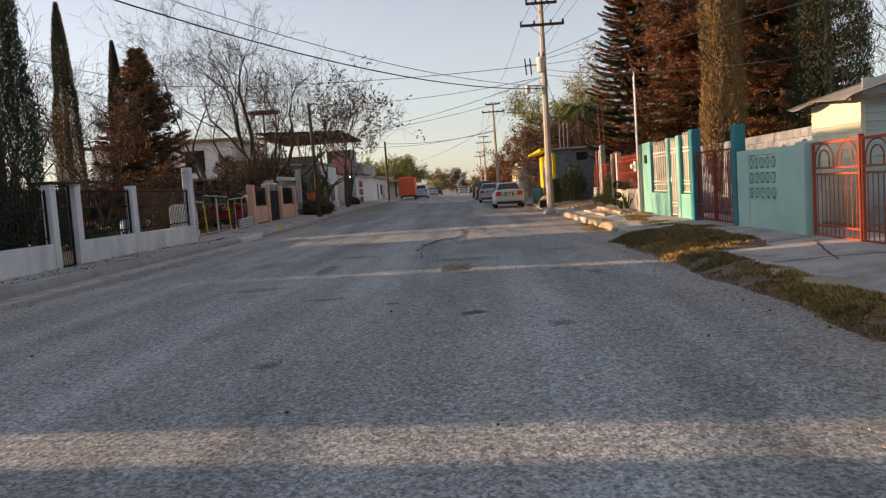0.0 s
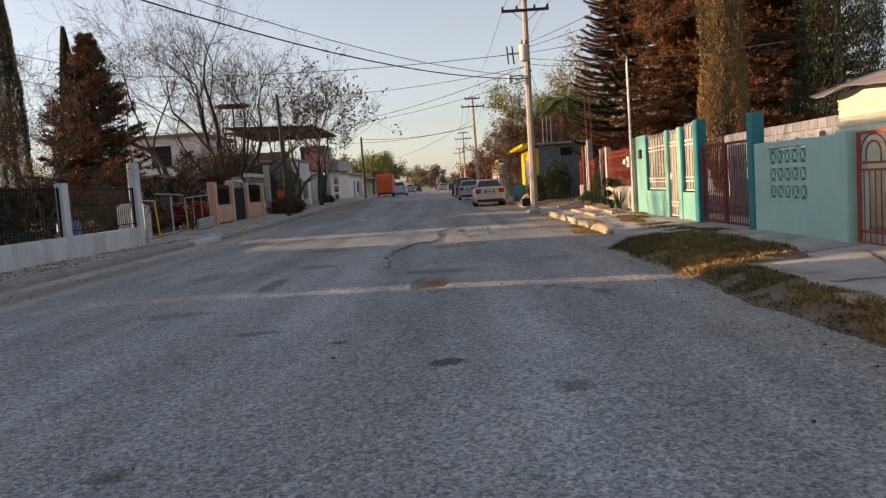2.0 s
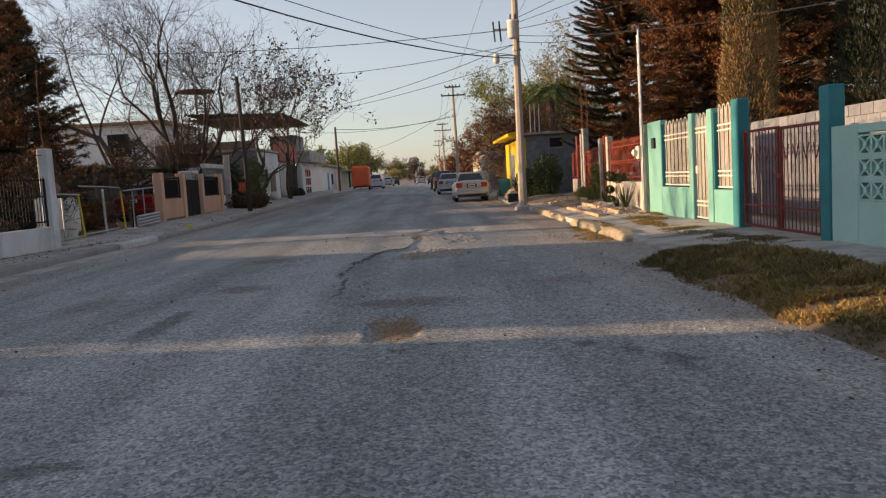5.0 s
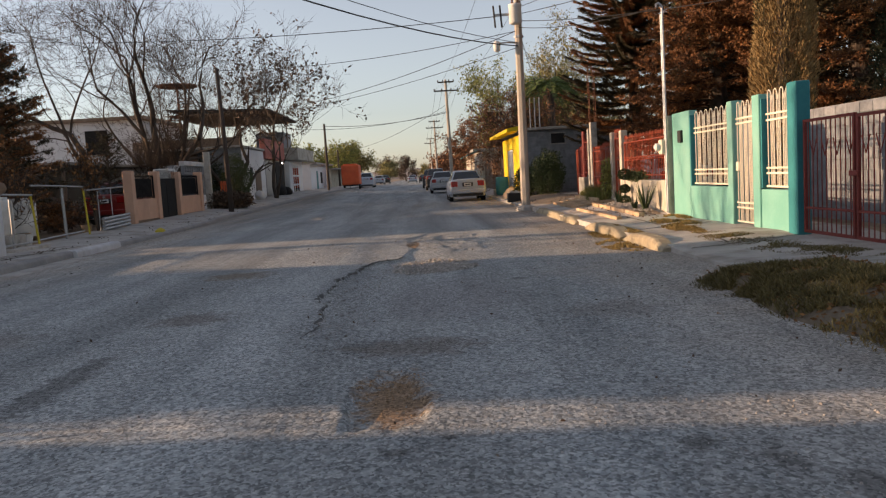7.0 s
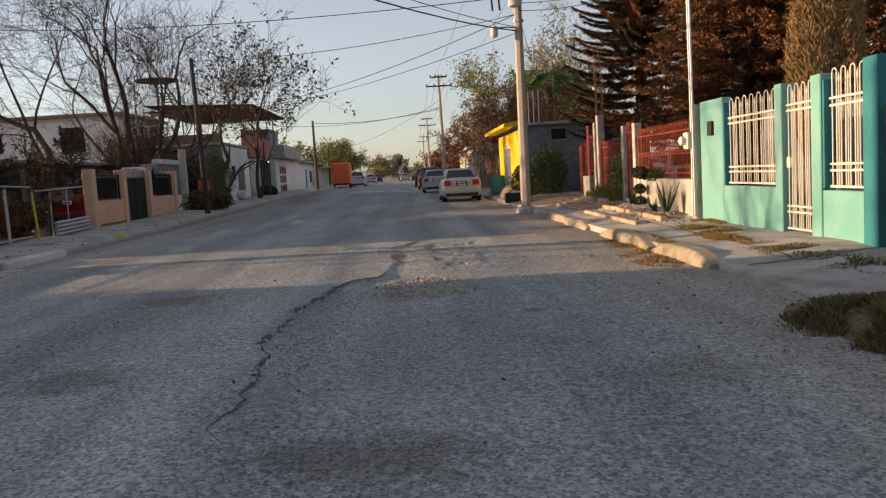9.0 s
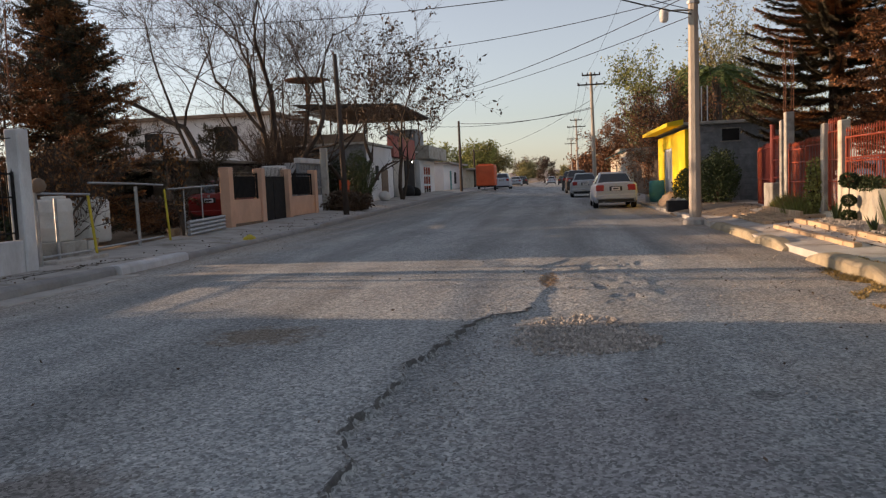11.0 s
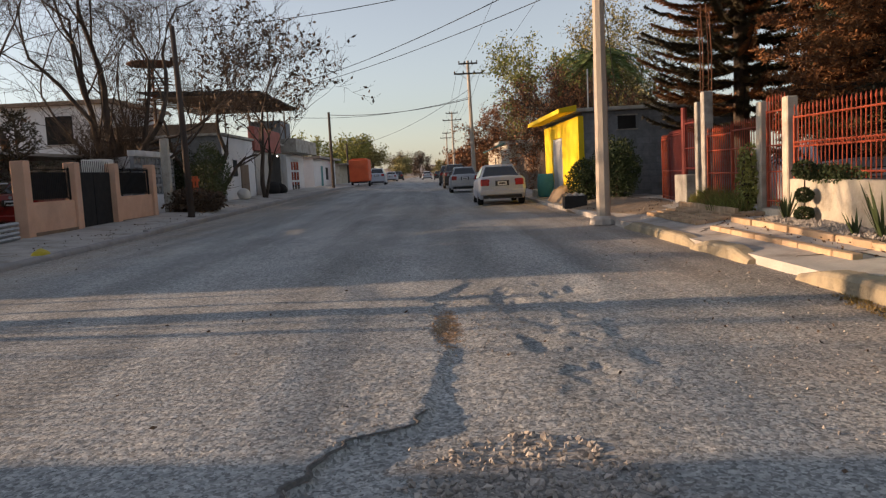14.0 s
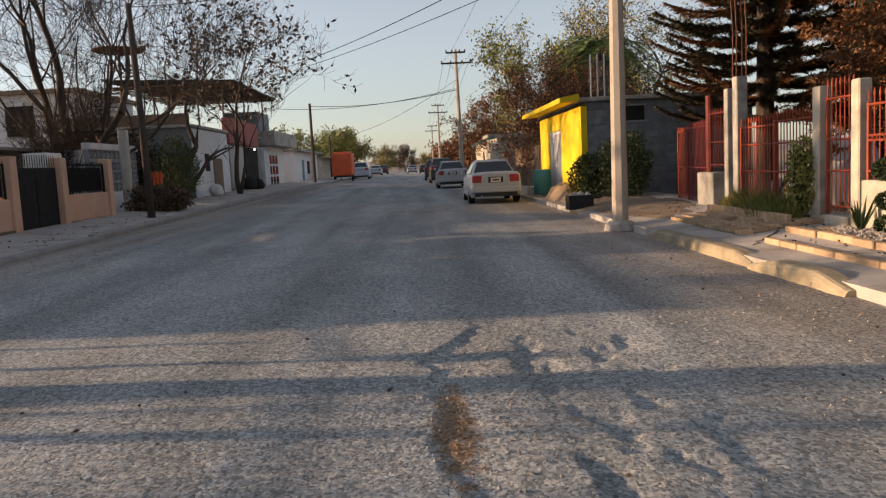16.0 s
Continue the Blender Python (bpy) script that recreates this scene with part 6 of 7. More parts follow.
# ---- utility poles and cables ----
def utility_pole(x, y, z0, top, label, r0=0.17, r1=0.10, lean=(0, 0), arms=((-0.25, 0.62), (-1.0, 0.9)), gear=False, material="poleconc"):
    t = thing("utility_pole", (x, y, z0), label, "pole", "street poles")
    lx, ly = lean

    def at(h):
        u = (h - z0) / (top - z0)
        return x + lx * u, y + ly * u

    xt, yt = at(top)
    part("shaft", Geo().tube([(x, y, z0 - 0.2), (*at((z0 + top) / 2), (z0 + top) / 2), (xt, yt, top)], [r0, (r0 + r1) / 2, r1], 8), M[material], t)
    for dz, half in arms:
        z = top + dz
        cx, cy = at(z)
        part("crossarm", Geo().box(cx - half, cx + half, cy - 0.20, cy - 0.11, z - 0.05, z + 0.05, 0.008), M["polewood"], t)
        ins = Geo().lathe(0, 0, [(0.03, 0), (0.055, 0.02), (0.03, 0.05), (0.05, 0.08), (0.025, 0.13)], 8).mesh("insulator", M["polewood"])
        for k in (-0.95, -0.35, 0.4, 0.95):
            piece("insulator", ins, t, (cx + half * k, cy - 0.155, z + 0.05))
        part("brace", Geo().tube([(cx - half * 0.55, cy - 0.15, z - 0.04), (cx, cy - 0.12, z - 0.45), (cx + half * 0.55, cy - 0.15, z - 0.04)], 0.015, 4), M["galv"], t)
    if gear:
        zt = 5.65
        cx, cy = at(zt + 0.3)
        part("transformer", Geo().lathe(cx - 0.12, cy - 0.36, [(0.15, zt), (0.19, zt + 0.03), (0.19, zt + 0.50), (0.21, zt + 0.52), (0.20, zt + 0.58), (0.06, zt + 0.62)], 18), M["tank"], t, "pale grey pole transformer", True)
        for dx in (-0.2, -0.04):
            part("bushing", Geo().lathe(cx + dx, cy - 0.36, [(0.02, zt + 0.6), (0.04, zt + 0.64), (0.02, zt + 0.68), (0.035, zt + 0.72), (0.012, zt + 0.80)], 8), M["rust"], t)
        part("fuse_arm", Geo().box(cx - 0.75, cx - 0.05, cy - 0.17, cy - 0.11, 5.95, 6.02), M["galv"], t)
        for dx in (-0.72, -0.52):
            part("fuse_link", Geo().tube([(cx + dx, cy - 0.2, 5.6), (cx + dx - 0.04, cy - 0.2, 6.25)], 0.03, 6), M["plastic"], t)
        zl = 5.14
        part("lamp_arm", Geo().tube([(cx, cy, zl), (cx - 0.35, cy - 0.05, zl + 0.03), (cx - 0.62, cy - 0.05, zl + 0.02)], 0.022, 6), M["galv"], t)
        lh = part("lamp_head", Geo().lathe(cx - 0.69, cy - 0.05, [(0.05, zl - 0.24), (0.10, zl - 0.20), (0.11, zl - 0.02), (0.09, zl + 0.06), (0.03, zl + 0.1)], 14), M["tank"], t, "pale street lamp head, unlit", True)
        part("bolt_ring", Geo().tube([(cx, cy, 5.3), (cx, cy, 5.36)], r1 + 0.06, 8), M["galv"], t)
        part("footing", Geo().lathe(x, y, [(0.30, z0 - 0.05), (0.28, z0 + 0.06), (0.20, z0 + 0.12)], 10), M["pave"], t)
    return t


utility_pole(3.95, 25.85, 0.06, 8.75, "tapered concrete street pole with transformer, lamp and crossarms", 0.15, 0.09, (0.05, 0), gear=True, arms=((-0.35, 0.62), (-1.2, 0.88)))
utility_pole(3.25, 62.0, 0.1, 8.5, "far concrete street pole with two crossarms", 0.16, 0.09, (-0.1, 0), ((-0.2, 0.62), (-0.85, 0.95)))
utility_pole(3.1, 103, 0.1, 8.4, "far concrete street pole with two crossarms", 0.16, 0.09, (0, 0), ((-0.2, 0.7), (-1.0, 1.1)))
utility_pole(3.2, 145, 0.1, 8.2, "far concrete street pole with two crossarms", 0.16, 0.09, (0, 0), ((-0.2, 0.7), (-1.0, 1.1)))
op = thing("wooden_pole", (-7.2, 70.2, 0.3), "plain dark wooden pole by the far shops", "pole")
part("shaft", Geo().tube([(-7.2, 70.2, 0.1), (-7.22, 70.2, 6.3)], [0.13, 0.09], 8), M["polewood"], op)
op2 = thing("wooden_pole", (-9.5, 103, 0.4), "plain dark wooden pole further down the street", "pole")
part("shaft", Geo().tube([(-9.5, 103, 0.1), (-9.5, 103, 5.3)], [0.13, 0.09], 8), M["polewood"], op2)


def cable(a, b, sag, r=0.011):
    a, b = Vector(a), Vector(b)
    pts = []
    for i in range(25):
        s = i / 24
        p = a.lerp(b, s)
        p.z -= sag * 4 * s * (1 - s)
        pts.append(p)
    o = (a + b) / 2
    g = Geo().tube(pts, r, 4, False)
    return solid("overhead_cable", g, M["plastic"], "thin black overhead cable slung between poles", "cable", group="overhead cables", at=tuple(a))


P1, P2, P3, P4 = (3.98, 25.7), (3.17, 61.85), (3.1, 102.85), (3.2, 144.9)
for k in (-0.8, -0.3, 0.35, 0.8):
    if k in (-0.8, 0.8):
        cable((P1[0] + k, P1[1], 7.65), (P2[0] + k, P2[1], 7.8), 0.55, 0.007)
    cable((P2[0] + k, P2[1], 7.8), (P3[0] + k, P3[1], 7.55), 0.6, 0.010)
    cable((P3[0] + k, P3[1], 7.55), (P4[0] + k, P4[1], 7.35), 0.6, 0.012)
    cable((P1[0] + k, P1[1], 7.65), (4.6 + k, -14, 8.0), 0.5, 0.008)
for k in (-0.55, 0.5):
    cable((P1[0] + k, P1[1], 8.45), (4.6 + k, -14, 8.7), 0.5, 0.008)
# the heavy bundle that crosses the street to the street pole, and its lighter companions
cable((-13.3, -6.0, 8.0), (3.95, 25.8, 5.05), 1.6, 0.016)
cable((-13.6, -6.0, 8.5), (3.95, 25.8, 5.15), 1.5, 0.009)
cable((3.9, 25.8, 6.0), (-16.7, 34.0, 7.7), 0.36, 0.012)
cable((3.9, 25.8, 5.5), (-7.36, 34.5, 6.1), 0.30, 0.010)
cable((3.9, 25.8, 5.5), (-8.6, 53.0, 6.2), 0.45, 0.012)
cable((3.9, 25.8, 5.0), (-8.6, 53.6, 6.1), 0.35, 0.010)
cable((-13, 4.0, 5.2), (-9.1, 60, 5.9), 0.2, 0.012)
cable((-13, 2.0, 5.6), (-7.36, 34.5, 6.1), 0.4, 0.009)
cable((3.1, 61.8, 6.0), (-7.2, 70.2, 6.1), 0.35, 0.02)
cable((3.1, 61.8, 6.1), (-9.3, 64, 5.6), 0.5, 0.014)
cable((3.1, 61.8, 6.6), (-9.5, 103, 5.1), 0.8, 0.014)
cable((4.0, 25.8, 5.6), (5.79, 17.6, 4.4), 0.15, 0.009)
cable((4.0, 25.8, 5.8), (7.6, 9.6, 3.4), 0.25, 0.009)
cable((4.0, 25.8, 6.0), (9.5, 6.0, 4.6), 0.3, 0.009)
cable((4.0, 25.8, 6.2), (12.0, 2.0, 6.0), 0.3, 0.009)
cable((4.0, 25.8, 6.35), (10.5, -2.0, 6.4), 0.4, 0.010)
cable((4.0, 25.8, 5.5), (6.2, 33.7, 3.0), 0.2, 0.009)
cable((-7.9, 17.5, 2.3), (-7.95, 10.5, 1.98), 0.1, 0.008)


# ---- vehicles ----
def car(kind, x, y, z, L, W, H, paint, label, trunk=0.15, group="parked cars", plate=True, tall=0.0):
    """Seen from behind: y is its rear, it points along the street."""
    t = thing(kind, (x, y, z), label, "car", group)
    hw = W / 2
    belt = 0.66 * H
    st = [(0, 0.36, belt - 0.16, 0.87), (0.010, 0.26, belt + 0.02, 0.94), (0.045, 0.22, belt + 0.07, 0.985), (0.16, 0.20, belt + 0.04, 1.0), (0.5, 0.18, belt, 1.0), (0.72, 0.18, belt - 0.02, 1.0),
          (0.80, 0.20, belt - 0.05, 0.98), (0.93, 0.22, belt - 0.16, 0.95), (0.985, 0.26, belt - 0.28, 0.9), (1.0, 0.34, belt - 0.36, 0.82)]
    b = Geo()
    for f, lo, hi, w in st:
        yy = y + f * L
        ww = hw * w
        b.v += [(x - ww * 0.9, yy, z + lo), (x - ww * 0.985, yy, z + lo + 0.10), (x - ww, yy, z + (lo + hi) / 2), (x - ww * 0.97, yy, z + hi - 0.10), (x - ww * 0.86, yy, z + hi - 0.01), (x - ww * 0.4, yy, z + hi + 0.02),
                (x + ww * 0.4, yy, z + hi + 0.02), (x + ww * 0.86, yy, z + hi - 0.01), (x + ww * 0.97, yy, z + hi - 0.10), (x + ww, yy, z + (lo + hi) / 2), (x + ww * 0.985, yy, z + lo + 0.10), (x + ww * 0.9, yy, z + lo)]
    n = 12
    for j in range(len(st) - 1):
        for i in range(n):
            k = (i + 1) % n
            b.f.append((j * n + i, j * n + k, j * n + n + k, j * n + n + i))
    b.f += [tuple(range(n)), tuple(range(len(b.v) - n, len(b.v)))[::-1]]
    body = part("body", b, paint, t, smooth=False)
    y0, y1, y2, y3 = y + trunk * L, y + (trunk + 0.13) * L, y + 0.56 * L, y + 0.76 * L
    wb, wt = hw * 0.86, hw * 0.64
    zb, zt = z + belt + 0.03, z + H
    c = Geo()
    sec = [(y0, wb, zb - 0.05, wb * 0.96), (y1, wt, zt - 0.035, wt), (y1 + 0.25 * (y2 - y1), wt * 1.02, zt, wt), (y2, wt, zt - 0.04, wt), (y3, wb, zb - 0.06, wb * 0.97)]
    for yy, w, zz, _ in sec:
        c.v += [(x - wb, yy, zb - 0.08), (x - w, yy, zz - 0.03), (x - w * 0.9, yy, zz), (x + w * 0.9, yy, zz), (x + w, yy, zz - 0.03), (x + wb, yy, zb - 0.08)]
    for j in range(4):
        for i in range(5):
            c.f.append((j * 6 + i, j * 6 + i + 1, j * 6 + 7 + i, j * 6 + 6 + i))
    part("cabin", c, paint, t)
    e = 0.012
    rw = Geo().add([(x - wb * 0.88, y0 + 0.05, zb + 0.02), (x + wb * 0.88, y0 + 0.05, zb + 0.02), (x + wt * 0.88, y1 - 0.03, zt - 0.09), (x - wt * 0.88, y1 - 0.03, zt - 0.09),
                    (x - wb * 0.88, y0 + 0.03, zb + 0.035), (x + wb * 0.88, y0 + 0.03, zb + 0.035), (x + wt * 0.88, y1 - 0.05, zt - 0.075), (x - wt * 0.88, y1 - 0.05, zt - 0.075)],
                   [(3, 2, 1, 0), (4, 5, 6, 7), (0, 1, 5, 4), (2, 3, 7, 6), (1, 2, 6, 5), (3, 0, 4, 7)])
    part("rear_window", rw, M["glass"], t)
    for s in (-1, 1):
        k = 0.985
        sw = Geo().add([(x + s * (wb + e), y0 + 0.35, zb + 0.0), (x + s * (wb + e), y3 - 0.35, zb + 0.0), (x + s * (wt + e + 0.02), y2 - 0.02, zt - 0.10), (x + s * (wt + e + 0.02), y1 + 0.10, zt - 0.10),
                        (x + s * (wb - 0.01), y0 + 0.35, zb + 0.0), (x + s * (wb - 0.01), y3 - 0.35, zb + 0.0), (x + s * wt, y2 - 0.02, zt - 0.10), (x + s * wt, y1 + 0.10, zt - 0.10)],
                       [(0, 1, 2, 3), (7, 6, 5, 4), (0, 4, 5, 1), (2, 6, 7, 3), (1, 5, 6, 2), (3, 7, 4, 0)])
        part("side_window", sw, M["glass"], t)
        part("tail_lamp", Geo().box(x + s * hw * 0.66 - 0.12, x + s * hw * 0.66 + 0.19 * (1 if s > 0 else 0.6), y - 0.012, y + 0.10, z + belt - 0.27, z + belt - 0.02, 0.03) if s > 0 else
             Geo().box(x - hw * 0.66 - 0.19, x - hw * 0.66 + 0.12, y - 0.012, y + 0.10, z + belt - 0.27, z + belt - 0.02, 0.03), M["tail"], t, "red tail lamp")
        for f in (0.19, 0.80):
            yy = y + f * L
            wc = x + s * (hw - 0.11)
            tyre = part("wheel", Geo().tube([(wc - 0.10, yy, z + 0.30), (wc - 0.085, yy, z + 0.30), (wc + 0.085, yy, z + 0.30), (wc + 0.10, yy, z + 0.30)], [0.27, 0.305, 0.305, 0.27], 20), M["rubber"], t)
            part("rim", Geo().tube([(wc + s * 0.101, yy, z + 0.30), (wc + s * 0.112, yy, z + 0.30)], 0.19, 14), M["alloy"], tyre)
        part("mirror", Geo().box(x + s * (hw + 0.02) - 0.07, x + s * (hw + 0.02) + 0.07, y + 0.63 * L, y + 0.63 * L + 0.09, zb - 0.02, zb + 0.12, 0.02), paint, t)
    part("bumper", Geo().box(x - hw * 0.93, x + hw * 0.93, y - 0.045, y + 0.12, z + 0.36, z + 0.55, 0.035), paint, t)
    part("bumper_underside", Geo().box(x - hw * 0.8, x + hw * 0.8, y - 0.02, y + 0.3, z + 0.24, z + 0.358), M["plastic"], t)
    if plate:
        part("plate_recess", Geo().box(x - 0.24, x + 0.24, y - 0.02, y + 0.02, z + belt - 0.26, z + belt - 0.08, 0.01), M["plastic"], t)
        pl2 = part("number_plate", Geo().box(x - 0.16, x + 0.16, y - 0.034, y - 0.021, z + belt - 0.245, z + belt - 0.105, 0.004), M["plate"], t)
        part("plate_mark", Geo().box(x - 0.11, x + 0.11, y - 0.037, y - 0.0345, z + belt - 0.20, z + belt - 0.15), M["plastic"], pl2)
        part("badge", Geo().tube([(x, y - 0.02, z + belt - 0.02), (x, y - 0.005, z + belt - 0.02)], 0.05, 14), M["alloy"], t)
    part("exhaust", Geo().tube([(x - hw * 0.55, y - 0.04, z + 0.25), (x - hw * 0.55, y + 0.2, z + 0.25)], 0.03, 8), M["alloy"], t)
    part("aerial", Geo().tube([(x, y1 + 0.1, zt - 0.02), (x, y1 - 0.08, zt + 0.16)], 0.006, 4), M["plastic"], t)
    return t


car("sedan", 2.86, 37.0, 0.02, 4.38, 1.70, 1.42, M["carwhite"], "silvery white saloon car parked at the kerb")
car("sedan", 2.35, 56.0, 0.03, 4.5, 1.80, 1.52, M["carsilver"], "silver saloon car parked further along")
car("pickup", 2.2, 70.0, 0.04, 5.2, 1.9, 1.85, M["cardark"], "dark high-bodied vehicle parked further along", 0.10)
car("pickup", 2.0, 84.0, 0.04, 5.2, 1.9, 1.9, M["cardark"], "dark red-brown vehicle parked far along", 0.10)
car("sedan", -6.6, 112, 0.4, 4.5, 1.8, 1.45, M["carsilver"], "pale car parked at the far road edge", group="parked cars")
car("sedan", -5.6, 124, 0.4, 4.5, 1.8, 1.45, M["carwhite"], "pale car parked at the far road edge", group="parked cars")
car("sedan", -5.2, 138, 0.4, 4.5, 1.8, 1.5, M["cardark"], "dark car parked at the far road edge", group="parked cars")
car("sedan", -0.5, 150, 0.25, 4.5, 1.8, 1.45, M["carwhite"], "white car far down the road", group="parked cars")
car("sedan", 1.6, 140, 0.2, 4.5, 1.8, 1.45, M["cardark"], "dark car parked far along", group="parked cars")
car("pickup", -5.4, 92, 0.35, 4.8, 1.8, 1.75, M["carwhite"], "white pickup beyond the trailer", 0.1)
car("yard_car", 8.2, 23.3, 0.1, 4.3, 1.7, 1.42, M["carsilver"], "pale grey car standing inside the red gates")
rc = car("yard_car", -11.2, 31.4, 0.15, 4.3, 1.7, 1.6, M["carred"], "red car standing behind the peach wall")
car("yard_car", 9.0, 3.6, 0.0, 4.2, 1.7, 1.35, M["carred"], "faded red car behind the arched gate")

tl = thing("box_trailer", (-6.5, 84.0, 0.4), "orange-red box trailer on two wheels", "trailer")
part("box", Geo().box(-7.25, -5.45, 82.6, 85.8, 0.85, 2.9, 0.08), M["orange"], tl)
part("roof_cap", Geo().box(-7.0, -5.7, 82.8, 85.6, 2.9, 3.0, 0.04), M["orange"], tl)
part("chassis", Geo().box(-7.1, -5.6, 82.7, 85.7, 0.72, 0.85), M["plastic"], tl)
for s in (-7.15, -5.55):
    part("wheel", Geo().tube([(s - 0.09, 84.2, 0.66), (s + 0.09, 84.2, 0.66)], 0.3, 14), M["rubber"], tl)
part("drawbar", Geo().tube([(-6.35, 82.7, 0.75), (-6.35, 81.6, 0.6)], 0.05, 6), M["plastic"], tl)
lows = thing("far_low_house", (-13, 92, 0.4), "row of low pale far houses with tin eaves", "house")
part("wall", Geo().box(-18, -9.2, 74, 88, 0.2, 3.0), M["whitehouse"], lows)
part("roof", Geo().box(-18.2, -8.6, 73.8, 88.2, 3.0, 3.15), M["roofmetal"], lows)
part("door", Geo().box(-9.2, -9.17, 78, 79, 0.4, 2.4), M["bluegreen"], lows)
part("window", Geo().box(-9.2, -9.17, 81, 82.4, 1.2, 2.3), M["dark"], lows)
lo2 = thing("far_low_house", (-13, 112, 0.4), "low far house with an open porch", "house")
part("wall", Geo().box(-18, -10.2, 100, 122, 0.2, 2.8), M["concpale"], lo2)
part("roof", Geo().box(-18.2, -8.2, 99.5, 122.5, 2.8, 2.95), M["roofmetal"], lo2)
for yy in (100, 105, 110, 115, 120):
    part("porch_post", Geo().box(-8.5, -8.35, yy, yy + 0.15, 0.3, 2.8), M["wood"], lo2)

# far hills close the street
hg = Geo()
for i in range(81):
    x = -900 + 1800 * i / 80
    h = 9 + 7 * noise.noise((i * 0.13, 0, 0)) + 5 * noise.noise((i * 0.5, 2, 0)) 
    hg.v += [(x, 640, -2), (x, 700, h * 0.7), (x, 780, h), (x, 900, -2)]
for i in range(80):
    for k in range(3):
        hg.f.append((i * 4 + k, i * 4 + 4 + k, i * 4 + 5 + k, i * 4 + 1 + k))
solid("backdrop_hills", hg, M["hill"], "low dry brown hills in the haze", "hills", "structure", smooth=True)


# ---- verge, grass, planting beds and litter ----
def blob(cx, cy, rx, ry, seed, fn, lift, n=26, rings=6, z=None):
    """A low ragged patch lying on a surface."""
    g = Geo()
    for j in range(rings + 1):
        s = j / rings
        for k in range(n):
            a = 2 * math.pi * k / n
            w = 1 + 0.35 * noise.noise((math.cos(a) * 1.6 + seed, math.sin(a) * 1.6, seed * 0.7)) + 0.2 * noise.noise((math.cos(a) * 5 + seed, math.sin(a) * 5, 3))
            x, y = cx + rx * s * w * math.cos(a), cy + ry * s * w * math.sin(a)
            h = lift * (1 - s ** 2.5) + 0.3 * lift * noise.noise((x * 9, y * 9, seed))
            g.v.append((x, y, fn(x, y) + (h if j < rings else -0.012)))
    for j in range(rings):
        for k in range(n):
            q = (k + 1) % n
            g.f.append((j * n + k, j * n + q, (j + 1) * n + q, (j + 1) * n + k))
    return g


def verge_top(x, y):
    a = road_z(min(x, 4.1), y)
    p = pave_right_z(max(x, 4.12), y)
    k = smooth01((x - 3.5) / 1.1)
    edge = 3.30 + 0.35 * noise.noise((0, y * 0.55, 4)) + 0.25 * smooth01((y - 7) / 4)
    inner = 5.15 + 0.3 * noise.noise((2, y * 0.7, 4)) if 5.0 < y < 9.7 else 4.35 + 0.25 * noise.noise((2, y * 0.7, 4))
    m = smooth01((x - edge) / 0.4) * smooth01((inner - x) / 0.35) * smooth01((10.4 - y) / 1.2)
    return a * (1 - k) + p * k + 0.12 * m - 0.035 + 0.03 * m * noise.noise((x * 4, y * 4, 8))


solid("verge", grid(steps(3.0, 5.7, 0.1), steps(-14, 11, 0.12), verge_top), M["verge"], "earth verge spilling over the pavement edge", "ground", "structure", at=(0, 0, 0), smooth=True)


def grass(name, spots, n, h, m, label, fn, seed, lean=0.5, w=0.006):
    """Thin blades in ragged clumps."""
    rng = random.Random(seed)
    g = Geo()
    for _ in range(n):
        cx, cy, rx, ry = rng.choice(spots)
        a, q = rng.uniform(0, 6.283), rng.random() ** 0.6
        x, y = cx + rx * q * math.cos(a), cy + ry * q * math.sin(a)
        if noise.noise((x * 2.6, y * 2.6, seed)) < -0.12:
            continue
        z = fn(x, y)
        hh = h * rng.uniform(0.4, 1.2) * (1.1 - 0.6 * q)
        d = Vector((rng.uniform(-1, 1) * lean, rng.uniform(-1, 1) * lean, 1)).normalized()
        t = rng.uniform(0, 6.283)
        s = Vector((math.cos(t), math.sin(t), 0)) * w
        p = Vector((x, y, z - 0.01))
        mid = p + d * hh * 0.6
        tip = p + d * hh + Vector((d.x, d.y, -0.4)) * hh * 0.35
        o = len(g.v)
        g.v += [tuple(p - s), tuple(p + s), tuple(mid + s * 0.7), tuple(mid - s * 0.7), tuple(tip)]
        g.f += [(o, o + 1, o + 2, o + 3), (o + 3, o + 2, o + 4)]
    return solid(name, g, M[m], label, "grass", "stuff", at=(0, 0, 0))


grass("verge_grass", [(4.1, 7.6, 0.75, 2.0), (4.5, 6.4, 0.6, 1.2), (3.8, 8.8, 0.5, 1.0)], 34000, 0.15, "grassgreen", "matted green-brown verge grass", verge_top, 1, 0.9)
grass("dry_grass", [(4.1, 6.2, 0.8, 1.3), (3.8, 5.3, 0.4, 0.7), (4.3, 7.6, 0.7, 1.6)], 19000, 0.14, "grass", "straw-coloured dry verge grass", verge_top, 2, 0.9)
grass("dry_grass", [(3.95, 1.8, 0.35, 1.6), (3.75, 0.4, 0.4, 1.2)], 11000, 0.10, "grass", "straw-coloured dry grass over the sunken kerb", verge_top, 3, 0.8)
grass("verge_grass", [(3.7, 2.0, 0.4, 2.2), (3.7, -0.4, 0.4, 1.0), (3.75, 3.7, 0.45, 1.0), (3.9, 4.6, 0.4, 0.8)], 22000, 0.07, "grassgreen", "sparse dark verge grass", verge_top, 4, 1.0)
grass("verge_grass", [(5.3, 11.6, 0.45, 1.2), (5.6, 10.6, 0.4, 0.9), (5.1, 12.8, 0.4, 0.9)], 12000, 0.05, "grassgreen", "thin green grass in the drive", pave_right_z, 5, 0.9)
